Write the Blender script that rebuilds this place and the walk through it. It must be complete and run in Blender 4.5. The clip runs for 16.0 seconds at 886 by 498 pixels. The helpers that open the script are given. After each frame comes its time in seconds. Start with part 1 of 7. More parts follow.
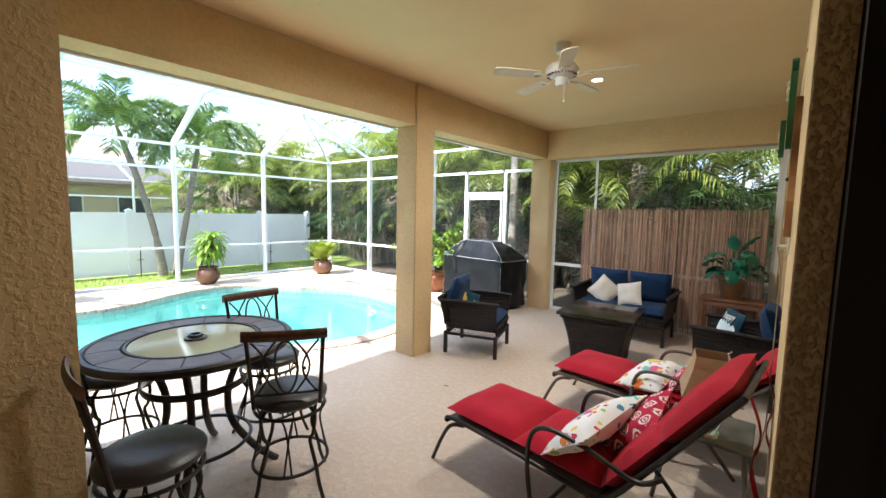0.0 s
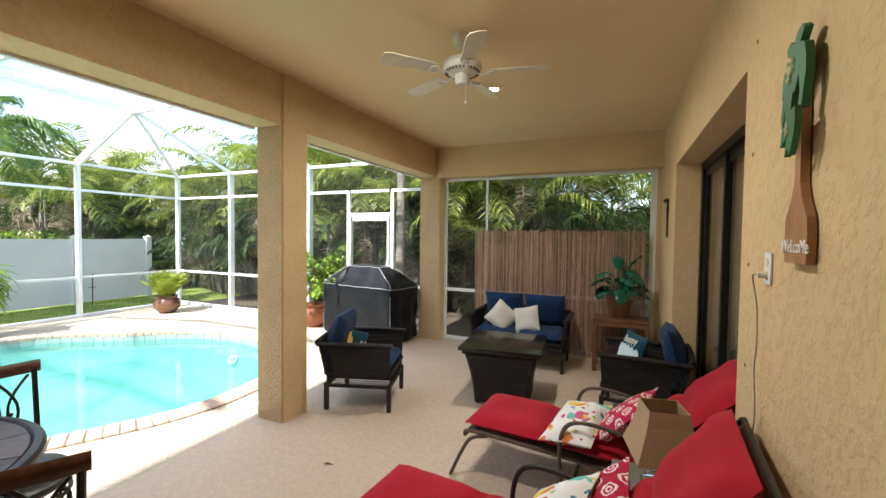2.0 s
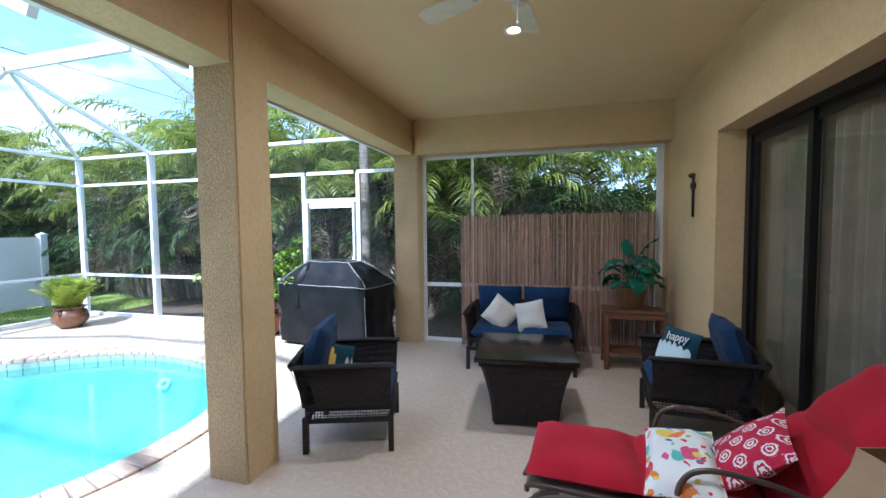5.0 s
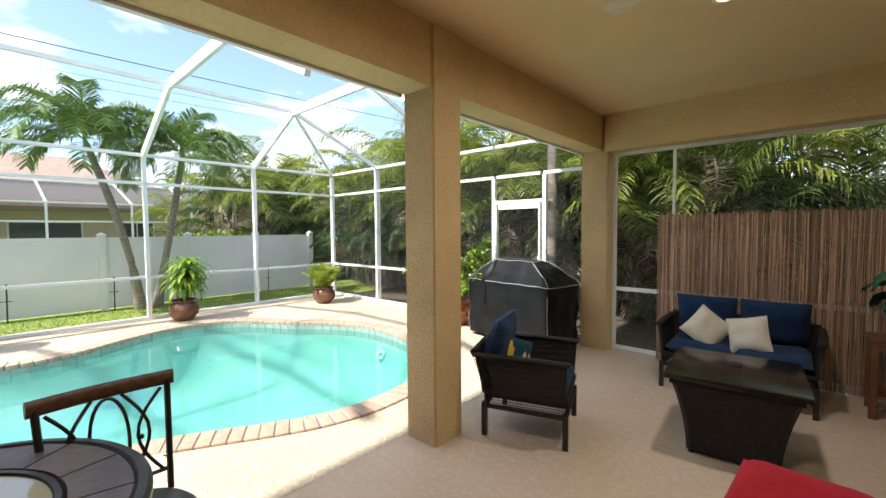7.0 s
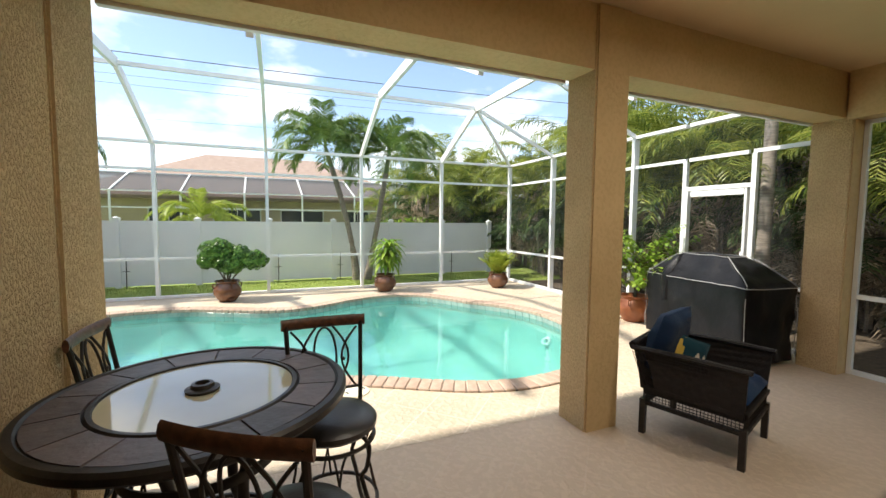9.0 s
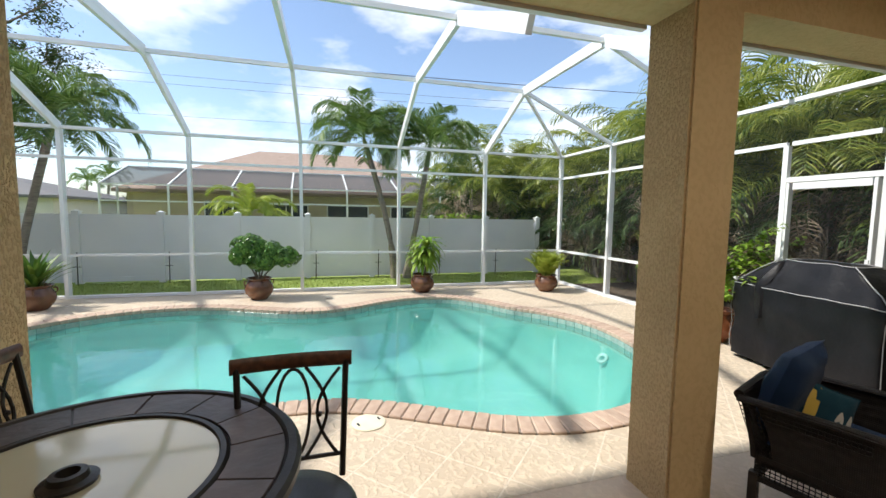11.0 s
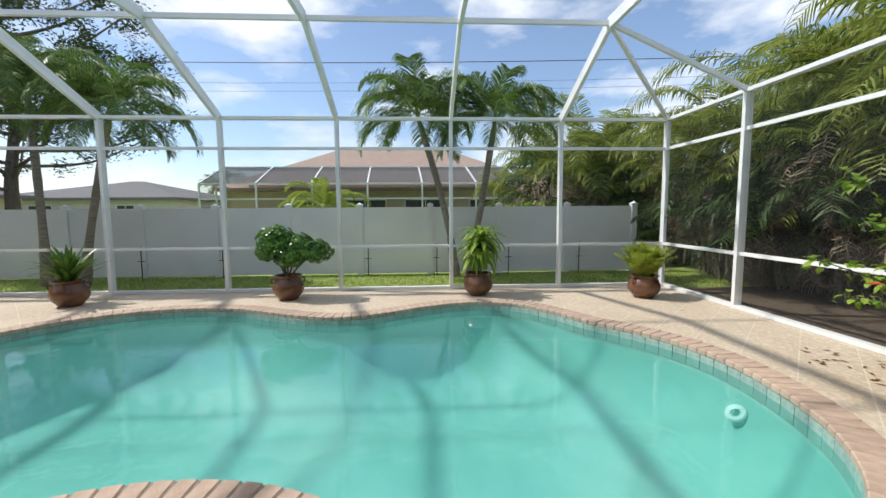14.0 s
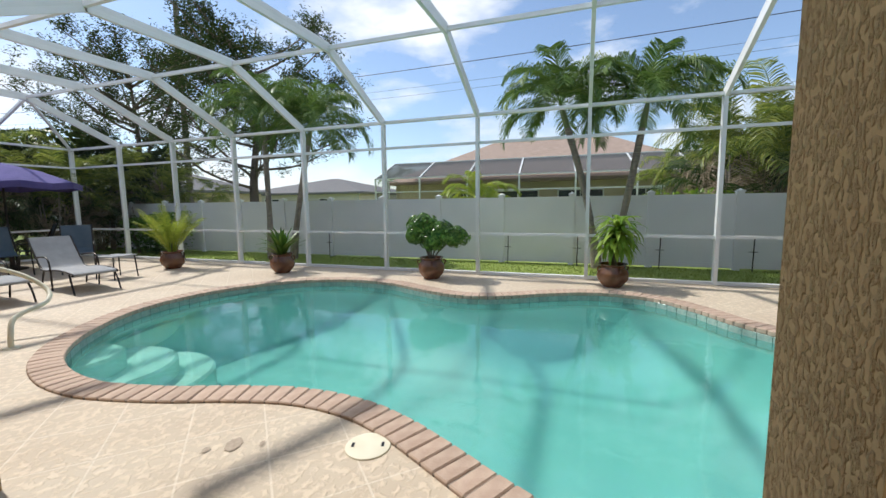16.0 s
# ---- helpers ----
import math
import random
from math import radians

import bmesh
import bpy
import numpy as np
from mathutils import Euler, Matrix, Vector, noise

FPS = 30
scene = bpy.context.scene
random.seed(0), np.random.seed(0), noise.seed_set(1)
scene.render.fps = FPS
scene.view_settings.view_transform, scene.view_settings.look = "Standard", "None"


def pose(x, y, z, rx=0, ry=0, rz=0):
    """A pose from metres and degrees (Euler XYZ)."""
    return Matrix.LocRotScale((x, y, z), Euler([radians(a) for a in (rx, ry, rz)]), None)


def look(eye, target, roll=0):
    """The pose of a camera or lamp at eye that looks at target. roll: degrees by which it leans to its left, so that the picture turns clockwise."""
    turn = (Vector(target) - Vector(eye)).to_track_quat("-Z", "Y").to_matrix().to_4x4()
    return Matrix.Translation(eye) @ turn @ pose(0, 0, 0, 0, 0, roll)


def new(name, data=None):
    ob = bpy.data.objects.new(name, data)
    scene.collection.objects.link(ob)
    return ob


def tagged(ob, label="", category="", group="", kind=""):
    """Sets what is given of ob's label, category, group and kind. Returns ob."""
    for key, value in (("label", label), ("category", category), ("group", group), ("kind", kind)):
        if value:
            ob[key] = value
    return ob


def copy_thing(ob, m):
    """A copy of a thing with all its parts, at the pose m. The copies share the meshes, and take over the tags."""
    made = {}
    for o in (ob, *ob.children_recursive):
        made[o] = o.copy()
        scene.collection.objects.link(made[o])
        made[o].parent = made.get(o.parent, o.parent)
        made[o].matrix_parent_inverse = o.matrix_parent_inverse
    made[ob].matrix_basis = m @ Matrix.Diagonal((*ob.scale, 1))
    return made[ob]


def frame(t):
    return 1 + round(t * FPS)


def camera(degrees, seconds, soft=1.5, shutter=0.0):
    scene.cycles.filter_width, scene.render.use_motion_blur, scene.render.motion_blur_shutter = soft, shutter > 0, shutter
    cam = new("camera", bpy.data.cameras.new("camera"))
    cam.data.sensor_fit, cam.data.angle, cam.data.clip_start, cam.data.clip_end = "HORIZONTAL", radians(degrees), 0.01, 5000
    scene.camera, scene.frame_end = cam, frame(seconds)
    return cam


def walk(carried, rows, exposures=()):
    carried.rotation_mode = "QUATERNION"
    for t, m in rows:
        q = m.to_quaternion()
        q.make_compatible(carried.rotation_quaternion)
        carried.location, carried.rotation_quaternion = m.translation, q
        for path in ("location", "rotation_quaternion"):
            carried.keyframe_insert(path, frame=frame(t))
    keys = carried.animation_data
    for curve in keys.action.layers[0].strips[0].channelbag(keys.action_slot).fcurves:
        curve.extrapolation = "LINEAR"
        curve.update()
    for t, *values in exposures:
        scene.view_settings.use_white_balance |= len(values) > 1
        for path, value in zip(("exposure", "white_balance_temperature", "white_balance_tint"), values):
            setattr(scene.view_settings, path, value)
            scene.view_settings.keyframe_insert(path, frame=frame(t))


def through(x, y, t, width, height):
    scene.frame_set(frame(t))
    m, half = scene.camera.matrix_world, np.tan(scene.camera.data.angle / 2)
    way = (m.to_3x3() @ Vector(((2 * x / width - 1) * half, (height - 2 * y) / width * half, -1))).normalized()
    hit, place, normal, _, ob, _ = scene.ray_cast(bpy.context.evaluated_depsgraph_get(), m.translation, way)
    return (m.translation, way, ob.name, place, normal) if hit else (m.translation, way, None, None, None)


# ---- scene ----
cam = camera(95.3, 16.0)
PATH = [
    (0, (0.060, 0.762, 1.703), (-1.248, 2.316, 1.516), 1.2),
    (0.5, (0.011, 0.785, 1.698), (-1.225, 2.400, 1.539), 1.2),
    (1, (-0.082, 0.942, 1.691), (-1.221, 2.628, 1.577), 1.35),
    (1.5, (-0.203, 1.193, 1.694), (-1.206, 2.965, 1.616), 1.2),
    (2, (-0.406, 1.362, 1.702), (-1.223, 3.224, 1.637), 0.7),
    (2.5, (-0.61, 1.466, 1.704), (-1.244, 3.398, 1.632), -0.1),
    (3, (-0.758, 1.619, 1.693), (-1.214, 3.599, 1.597), -0.6),
    (3.2, (-0.809, 1.677, 1.690), (-1.208, 3.668, 1.586), -0.8),
    (5.3, (-1.259, 1.999, 1.624), (-1.89, 3.93, 1.516), -0.5),
    (5.5, (-1.259, 2.007, 1.615), (-1.979, 3.908, 1.515), -0.5),
    (6, (-1.22, 2.03, 1.623), (-2.166, 3.828, 1.527), -0.5),
    (6.5, (-1.166, 2.009, 1.621), (-2.335, 3.671, 1.529), -0.4),
    (7, (-1.119, 1.925, 1.628), (-2.483, 3.431, 1.533), -0.4),
    (7.5, (-1.060, 1.846, 1.619), (-2.592, 3.185, 1.51), -0.1),
    (8, (-0.967, 1.864, 1.622), (-2.637, 3.019, 1.496), 0.1),
    (8.5, (-0.901, 1.922, 1.605), (-2.687, 2.887, 1.462), 0.4),
    (9, (-0.850, 1.948, 1.577), (-2.729, 2.727, 1.436), 0.5),
    (9.5, (-0.847, 1.949, 1.591), (-2.775, 2.584, 1.438), 0.5),
    (9.7, (-0.872, 1.967, 1.591), (-2.813, 2.557, 1.44), 0.3),
    (11.8, (-1.996, 2.615, 1.571), (-3.949, 3.161, 1.41), 0.9),
    (12, (-2.111, 2.686, 1.536), (-4.067, 3.224, 1.38), 0.8),
    (12.5, (-2.376, 2.798, 1.486), (-4.341, 3.305, 1.332), 0.3),
    (13, (-2.654, 2.969, 1.443), (-4.637, 3.398, 1.282), -0),
    (13.5, (-2.818, 3.114, 1.428), (-4.824, 3.404, 1.256), -0.3),
    (14, (-2.92, 3.259, 1.415), (-4.942, 3.364, 1.226), -0.4),
    (14.5, (-2.925, 3.419, 1.408), (-4.946, 3.313, 1.201), -0.4),
    (15, (-2.846, 3.615, 1.403), (-4.842, 3.295, 1.172), -0.5),
    (15.5, (-2.727, 3.675, 1.374), (-4.683, 3.149, 1.141), -0.7),
    (16, (-2.594, 3.735, 1.373), (-4.503, 3.068, 1.149), -0.7),
]
walk(cam, [(t, look(eye, target, roll)) for t, eye, target, roll in PATH],
     [(0.0, 2.0, 5900, 10), (1.5, 1.85, 6300, 10), (3.0, 1.52, 5850, 10), (5.5, 1.5, 4950, 10), (7.0, 1.2, 6600, 10), (9.0, 0.98, 6850, 10),
      (9.7, 0.88, 6700, 10), (12.0, 0.42, 6450, 10), (13.5, 0.26, 6450, 10), (16.0, 0.24, 6350, 10)])

# ---- light and sky ----
SUN_DIR = Vector((-0.16, -0.73, 1.0)).normalized()
world = bpy.data.worlds.new("world")
scene.world = world
world.use_nodes = True
wn, wl = world.node_tree.nodes, world.node_tree.links
wn.clear()
w_out = wn.new("ShaderNodeOutputWorld")
w_bg = wn.new("ShaderNodeBackground")
w_bg.inputs[1].default_value = SKY_STRENGTH = 0.15
w_sky = wn.new("ShaderNodeTexSky")
w_sky.sky_type = "NISHITA"
w_sky.sun_disc = False
w_sky.sun_elevation = math.asin(SUN_DIR.z)
w_sky.sun_rotation = math.atan2(SUN_DIR.x, SUN_DIR.y)
w_sky.air_density, w_sky.dust_density, w_sky.ozone_density = 1.0, 0.6, 2.5
w_tc = wn.new("ShaderNodeTexCoord")
w_map = wn.new("ShaderNodeMapping")
w_map.inputs["Scale"].default_value = (1.0, 1.0, 2.6)
w_map.inputs["Location"].default_value = (0.35, 0.1, 0.2)
w_noise = wn.new("ShaderNodeTexNoise")
w_noise.inputs["Scale"].default_value = 2.3
w_noise.inputs["Detail"].default_value = 8
w_noise.inputs["Roughness"].default_value = 0.55
w_ramp = wn.new("ShaderNodeValToRGB")
w_ramp.color_ramp.elements[0].position = 0.46
w_ramp.color_ramp.elements[0].color = (0.04, 0.04, 0.04, 1)
w_ramp.color_ramp.elements[1].position = 0.60
w_ramp.color_ramp.elements[1].color = (0.95, 0.95, 0.95, 1)
w_mix = wn.new("ShaderNodeMixRGB")
w_mix.inputs[2].default_value = (6.3, 6.5, 6.8, 1)
wl.new(w_tc.outputs["Generated"], w_map.inputs[0])
wl.new(w_map.outputs[0], w_noise.inputs["Vector"])
wl.new(w_noise.outputs[0], w_ramp.inputs[0])
wl.new(w_ramp.outputs[0], w_mix.inputs[0])
wl.new(w_sky.outputs[0], w_mix.inputs[1])
wl.new(w_mix.outputs[0], w_bg.inputs[0])
wl.new(w_bg.outputs[0], w_out.inputs[0])

sun_data = bpy.data.lights.new("sun", "SUN")
sun_data.energy, sun_data.angle, sun_data.color = 3.6, radians(2.0), (1.0, 0.95, 0.87)
sun = new("sun", sun_data)
sun.matrix_world = look(SUN_DIR * 30, (0, 0, 0))



# recessed ceiling lamps, lit
LAMPS = [(-1.55, 5.12), (-1.45, 2.98)]
for lx, ly in LAMPS:
    ld = bpy.data.lights.new("downlight", "AREA")
    ld.shape, ld.size, ld.energy, ld.color = "DISK", 0.16, 10, (1.0, 0.93, 0.82)
    ld.spread = radians(170)
    lo = new("downlight", ld)
    lo.matrix_world = pose(lx, ly, 3.09)


# ---- materials ----
def mat(name, base, rough=0.6, metal=0.0, second=None, scale=8.0, bump=0.0, bump_scale=60.0, spec=0.5, detail=4.0, contrast=(0.35, 0.65), stretch=(1, 1, 1), rand=0.0, trans=0.0, coat=0.0):
    """A principled material: base mixed with second by noise of that scale, fine bump, and a random value by object."""
    m = bpy.data.materials.new(name)
    m.use_nodes = True
    n, l = m.node_tree.nodes, m.node_tree.links
    b = n["Principled BSDF"]
    b.inputs["Roughness"].default_value, b.inputs["Metallic"].default_value = rough, metal
    b.inputs["Specular IOR Level"].default_value = spec
    b.inputs["Coat Weight"].default_value = coat
    b.inputs["Transmission Weight"].default_value = trans
    tc = n.new("ShaderNodeTexCoord")
    mp = n.new("ShaderNodeMapping")
    mp.inputs["Scale"].default_value = stretch
    l.new(tc.outputs["Object"], mp.inputs[0])
    colour = None
    if second:
        t = n.new("ShaderNodeTexNoise")
        t.inputs["Scale"].default_value, t.inputs["Detail"].default_value = scale, detail
        l.new(mp.outputs[0], t.inputs["Vector"])
        r = n.new("ShaderNodeValToRGB")
        r.color_ramp.elements[0].position, r.color_ramp.elements[1].position = contrast
        r.color_ramp.elements[0].color, r.color_ramp.elements[1].color = (*base, 1), (*second, 1)
        l.new(t.outputs[0], r.inputs[0])
        colour = r.outputs[0]
    else:
        rgb = n.new("ShaderNodeRGB")
        rgb.outputs[0].default_value = (*base, 1)
        colour = rgb.outputs[0]
    if rand:
        oi = n.new("ShaderNodeObjectInfo")
        mr = n.new("ShaderNodeMapRange")
        mr.inputs["To Min"].default_value, mr.inputs["To Max"].default_value = 1 - rand, 1 + rand
        l.new(oi.outputs["Random"], mr.inputs[0])
        hs = n.new("ShaderNodeHueSaturation")
        l.new(mr.outputs[0], hs.inputs["Value"])
        l.new(colour, hs.inputs["Color"])
        colour = hs.outputs[0]
    l.new(colour, b.inputs["Base Color"])
    if bump:
        t2 = n.new("ShaderNodeTexNoise")
        t2.inputs["Scale"].default_value, t2.inputs["Detail"].default_value = bump_scale, 5
        l.new(mp.outputs[0], t2.inputs["Vector"])
        bp = n.new("ShaderNodeBump")
        bp.inputs["Strength"].default_value, bp.inputs["Distance"].default_value = min(1.0, bump), 0.01
        l.new(t2.outputs[0], bp.inputs["Height"])
        l.new(bp.outputs[0], b.inputs["Normal"])
    return m


def nodes_of(m):
    return m.node_tree.nodes, m.node_tree.links, m.node_tree.nodes["Principled BSDF"]


def stucco(name, base, dark, strength, knock=32.0, stretch=(1, 1, 1)):
    """Knock-down stucco: flattened islands with worn edges, grain between them."""
    m = mat(name, base, 0.85, second=dark, scale=2.2, contrast=(0.3, 0.8), spec=0.25)
    n, l, b = nodes_of(m)
    tc = n.new("ShaderNodeTexCoord")
    a = n.new("ShaderNodeTexNoise")
    a.inputs["Scale"].default_value, a.inputs["Detail"].default_value, a.inputs["Distortion"].default_value = knock, 5, 0.15
    mp = n.new("ShaderNodeMapping")
    mp.inputs["Scale"].default_value = stretch
    l.new(tc.outputs["Object"], mp.inputs[0])
    l.new(mp.outputs[0], a.inputs["Vector"])
    r = n.new("ShaderNodeValToRGB")
    r.color_ramp.elements[0].position, r.color_ramp.elements[1].position = 0.46, 0.60
    l.new(a.outputs[0], r.inputs[0])
    g = n.new("ShaderNodeTexNoise")
    g.inputs["Scale"].default_value, g.inputs["Detail"].default_value = 130, 4
    l.new(tc.outputs["Object"], g.inputs["Vector"])
    mx = n.new("ShaderNodeMath")
    mx.operation = "MULTIPLY_ADD"
    mx.inputs[1].default_value = 0.25
    l.new(g.outputs[0], mx.inputs[0])
    l.new(r.outputs[0], mx.inputs[2])
    src = b.inputs["Base Color"].links[0].from_socket
    # Shade of the relief put into the colour: base darkened by the same pattern.
    relief_shade = n.new("ShaderNodeMixRGB")
    relief_shade.blend_type = "MULTIPLY"
    relief_shade.inputs[2].default_value = (0.84, 0.81, 0.78, 1)
    lf = n.new("ShaderNodeMath")
    lf.operation = "MULTIPLY"
    lf.inputs[1].default_value = min(1.0, strength)
    l.new(r.outputs[0], lf.inputs[0])
    l.new(lf.outputs[0], relief_shade.inputs[0])
    l.new(src, relief_shade.inputs[1])
    l.new(relief_shade.outputs[0], b.inputs["Base Color"])
    bp = n.new("ShaderNodeBump")
    bp.inputs["Strength"].default_value, bp.inputs["Distance"].default_value = strength, 0.007
    l.new(mx.outputs[0], bp.inputs["Height"])
    l.new(bp.outputs[0], b.inputs["Normal"])
    return m


def scored(name, base, dark, line, off_a, off_b, pitch, strength, patch=0.0, score=0.6):
    """Textured concrete with diagonal scored joints, blotches and grain."""
    m = mat(name, base, 0.62, second=dark, scale=1.1, contrast=(0.3, 0.75), spec=0.4)
    n, l, b = nodes_of(m)
    src = b.inputs["Base Color"].links[0].from_socket
    tc = n.new("ShaderNodeTexCoord")
    sep = n.new("ShaderNodeSeparateXYZ")
    l.new(tc.outputs["Object"], sep.inputs[0])

    def joint(op, off):
        s = n.new("ShaderNodeMath")
        s.operation = op
        l.new(sep.outputs[0], s.inputs[0])
        l.new(sep.outputs[1], s.inputs[1])
        o = n.new("ShaderNodeMath")
        o.operation = "SUBTRACT"
        o.inputs[1].default_value = off - pitch / 2 + 40 * pitch * -1
        l.new(s.outputs[0], o.inputs[0])
        w = n.new("ShaderNodeMath")
        w.operation = "MODULO"
        w.inputs[1].default_value = pitch
        l.new(o.outputs[0], w.inputs[0])
        d = n.new("ShaderNodeMath")
        d.operation = "SUBTRACT"
        d.inputs[1].default_value = pitch / 2
        l.new(w.outputs[0], d.inputs[0])
        e = n.new("ShaderNodeMath")
        e.operation = "ABSOLUTE"
        l.new(d.outputs[0], e.inputs[0])
        f = n.new("ShaderNodeMath")
        f.operation = "LESS_THAN"
        f.inputs[1].default_value = 0.008
        l.new(e.outputs[0], f.inputs[0])
        return f
    ja, jb = joint("ADD", off_a), joint("SUBTRACT", off_b)
    mxj = n.new("ShaderNodeMath")
    mxj.operation = "MAXIMUM"
    l.new(ja.outputs[0], mxj.inputs[0])
    l.new(jb.outputs[0], mxj.inputs[1])
    # trowelled islands
    t = n.new("ShaderNodeTexNoise")
    t.inputs["Scale"].default_value, t.inputs["Detail"].default_value, t.inputs["Distortion"].default_value = 20, 6, 0.35
    l.new(tc.outputs["Object"], t.inputs["Vector"])
    r = n.new("ShaderNodeValToRGB")
    r.color_ramp.elements[0].position, r.color_ramp.elements[1].position = 0.47, 0.60
    l.new(t.outputs[0], r.inputs[0])
    isl = n.new("ShaderNodeMixRGB")
    isl.blend_type = "MULTIPLY"
    isl.inputs[0].default_value = 1.0
    g = n.new("ShaderNodeMapRange")
    g.inputs["To Min"].default_value, g.inputs["To Max"].default_value = 1.0 - patch, 1.0
    l.new(r.outputs[0], g.inputs[0])
    l.new(src, isl.inputs[1])
    l.new(g.outputs[0], isl.inputs[2])
    jm = n.new("ShaderNodeMixRGB")
    jm.inputs[2].default_value = (*line, 1)
    jf = n.new("ShaderNodeMath")
    jf.operation = "MULTIPLY"
    jf.inputs[1].default_value = score
    l.new(mxj.outputs[0], jf.inputs[0])
    l.new(jf.outputs[0], jm.inputs[0])
    l.new(isl.outputs[0], jm.inputs[1])
    l.new(jm.outputs[0], b.inputs["Base Color"])
    hs = n.new("ShaderNodeMath")
    hs.operation = "SUBTRACT"
    l.new(r.outputs[0], hs.inputs[0])
    l.new(mxj.outputs[0], hs.inputs[1])
    bp = n.new("ShaderNodeBump")
    bp.inputs["Strength"].default_value, bp.inputs["Distance"].default_value = strength, 0.006
    l.new(hs.outputs[0], bp.inputs["Height"])
    l.new(bp.outputs[0], b.inputs["Normal"])
    return m


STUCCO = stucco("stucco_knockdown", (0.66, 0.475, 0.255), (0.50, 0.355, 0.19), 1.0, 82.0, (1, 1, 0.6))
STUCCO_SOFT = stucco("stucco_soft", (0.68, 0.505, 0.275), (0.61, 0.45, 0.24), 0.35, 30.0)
CEILING = mat("ceiling_paint", (0.76, 0.575, 0.33), 0.8, second=(0.72, 0.545, 0.31), scale=1.3, bump=0.15, bump_scale=45, spec=0.2)
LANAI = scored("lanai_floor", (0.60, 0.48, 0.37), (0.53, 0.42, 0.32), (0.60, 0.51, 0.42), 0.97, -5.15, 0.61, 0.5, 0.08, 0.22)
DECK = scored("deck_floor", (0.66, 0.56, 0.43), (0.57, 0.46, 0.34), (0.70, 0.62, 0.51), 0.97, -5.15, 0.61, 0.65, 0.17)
COPING = mat("coping_brick", (0.41, 0.29, 0.22), 0.8, second=(0.50, 0.375, 0.29), scale=9, bump=0.5, bump_scale=70, rand=0.09)
TILE = mat("pool_tile", (0.24, 0.34, 0.31), 0.25, second=(0.34, 0.42, 0.38), scale=30, rand=0.1)
PLASTER = mat("pool_plaster", (0.28, 0.55, 0.52), 0.7, second=(0.36, 0.62, 0.585), scale=1.5, bump=0.2, bump_scale=20)
WHITE_AL = mat("white_aluminium", (0.80, 0.81, 0.81), 0.35, second=(0.74, 0.76, 0.76), scale=3, bump=0.05, bump_scale=30)
VINYL = mat("white_vinyl", (0.84, 0.85, 0.86), 0.4, second=(0.77, 0.79, 0.81), scale=1.2, bump=0.05, bump_scale=20)
GRASS = mat("grass_soil", (0.18, 0.26, 0.045), 0.9, second=(0.31, 0.38, 0.09), scale=9, bump=0.8, bump_scale=120)
BLADE = mat("grass_blade", (0.16, 0.27, 0.04), 0.7, second=(0.30, 0.40, 0.08), scale=4)
SOIL = mat("soil_mulch", (0.06, 0.045, 0.03), 0.95, second=(0.12, 0.09, 0.06), scale=14, bump=1.0, bump_scale=50)
BLACK_METAL = mat("bronze_black_metal", (0.022, 0.018, 0.016), 0.42, metal=0.4, second=(0.04, 0.033, 0.028), scale=12, bump=0.1, bump_scale=90)
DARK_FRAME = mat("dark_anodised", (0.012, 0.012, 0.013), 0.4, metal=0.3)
FENCE_LINE = WHITE_AL


def water_material():
    m = bpy.data.materials.new("pool_water")
    m.use_nodes = True
    n, l = m.node_tree.nodes, m.node_tree.links
    n.clear()
    out = n.new("ShaderNodeOutputMaterial")
    tr = n.new("ShaderNodeBsdfTransparent")
    tr.inputs[0].default_value = (0.70, 0.92, 0.885, 1)
    cloudy = n.new("ShaderNodeBsdfDiffuse")
    cloudy.inputs[0].default_value = (0.16, 0.56, 0.52, 1)
    body = n.new("ShaderNodeMixShader")
    body.inputs[0].default_value = 0.2
    l.new(tr.outputs[0], body.inputs[1])
    l.new(cloudy.outputs[0], body.inputs[2])
    gl = n.new("ShaderNodeBsdfGlossy")
    gl.inputs["Roughness"].default_value = 0.0
    fr = n.new("ShaderNodeFresnel")
    fr.inputs[0].default_value = 1.46
    mx = n.new("ShaderNodeMixShader")
    tc = n.new("ShaderNodeTexCoord")
    t = n.new("ShaderNodeTexNoise")
    t.inputs["Scale"].default_value, t.inputs["Detail"].default_value, t.inputs["Distortion"].default_value = 4.0, 4, 0.6
    bp = n.new("ShaderNodeBump")
    bp.inputs["Strength"].default_value, bp.inputs["Distance"].default_value = 0.28, 0.012
    l.new(tc.outputs["Object"], t.inputs["Vector"])
    l.new(t.outputs[0], bp.inputs["Height"])
    l.new(bp.outputs[0], gl.inputs["Normal"])
    l.new(bp.outputs[0], fr.inputs["Normal"])
    l.new(fr.outputs[0], mx.inputs[0])
    l.new(body.outputs[0], mx.inputs[1])
    l.new(gl.outputs[0], mx.inputs[2])
    l.new(mx.outputs[0], out.inputs[0])
    return m


WATER = water_material()


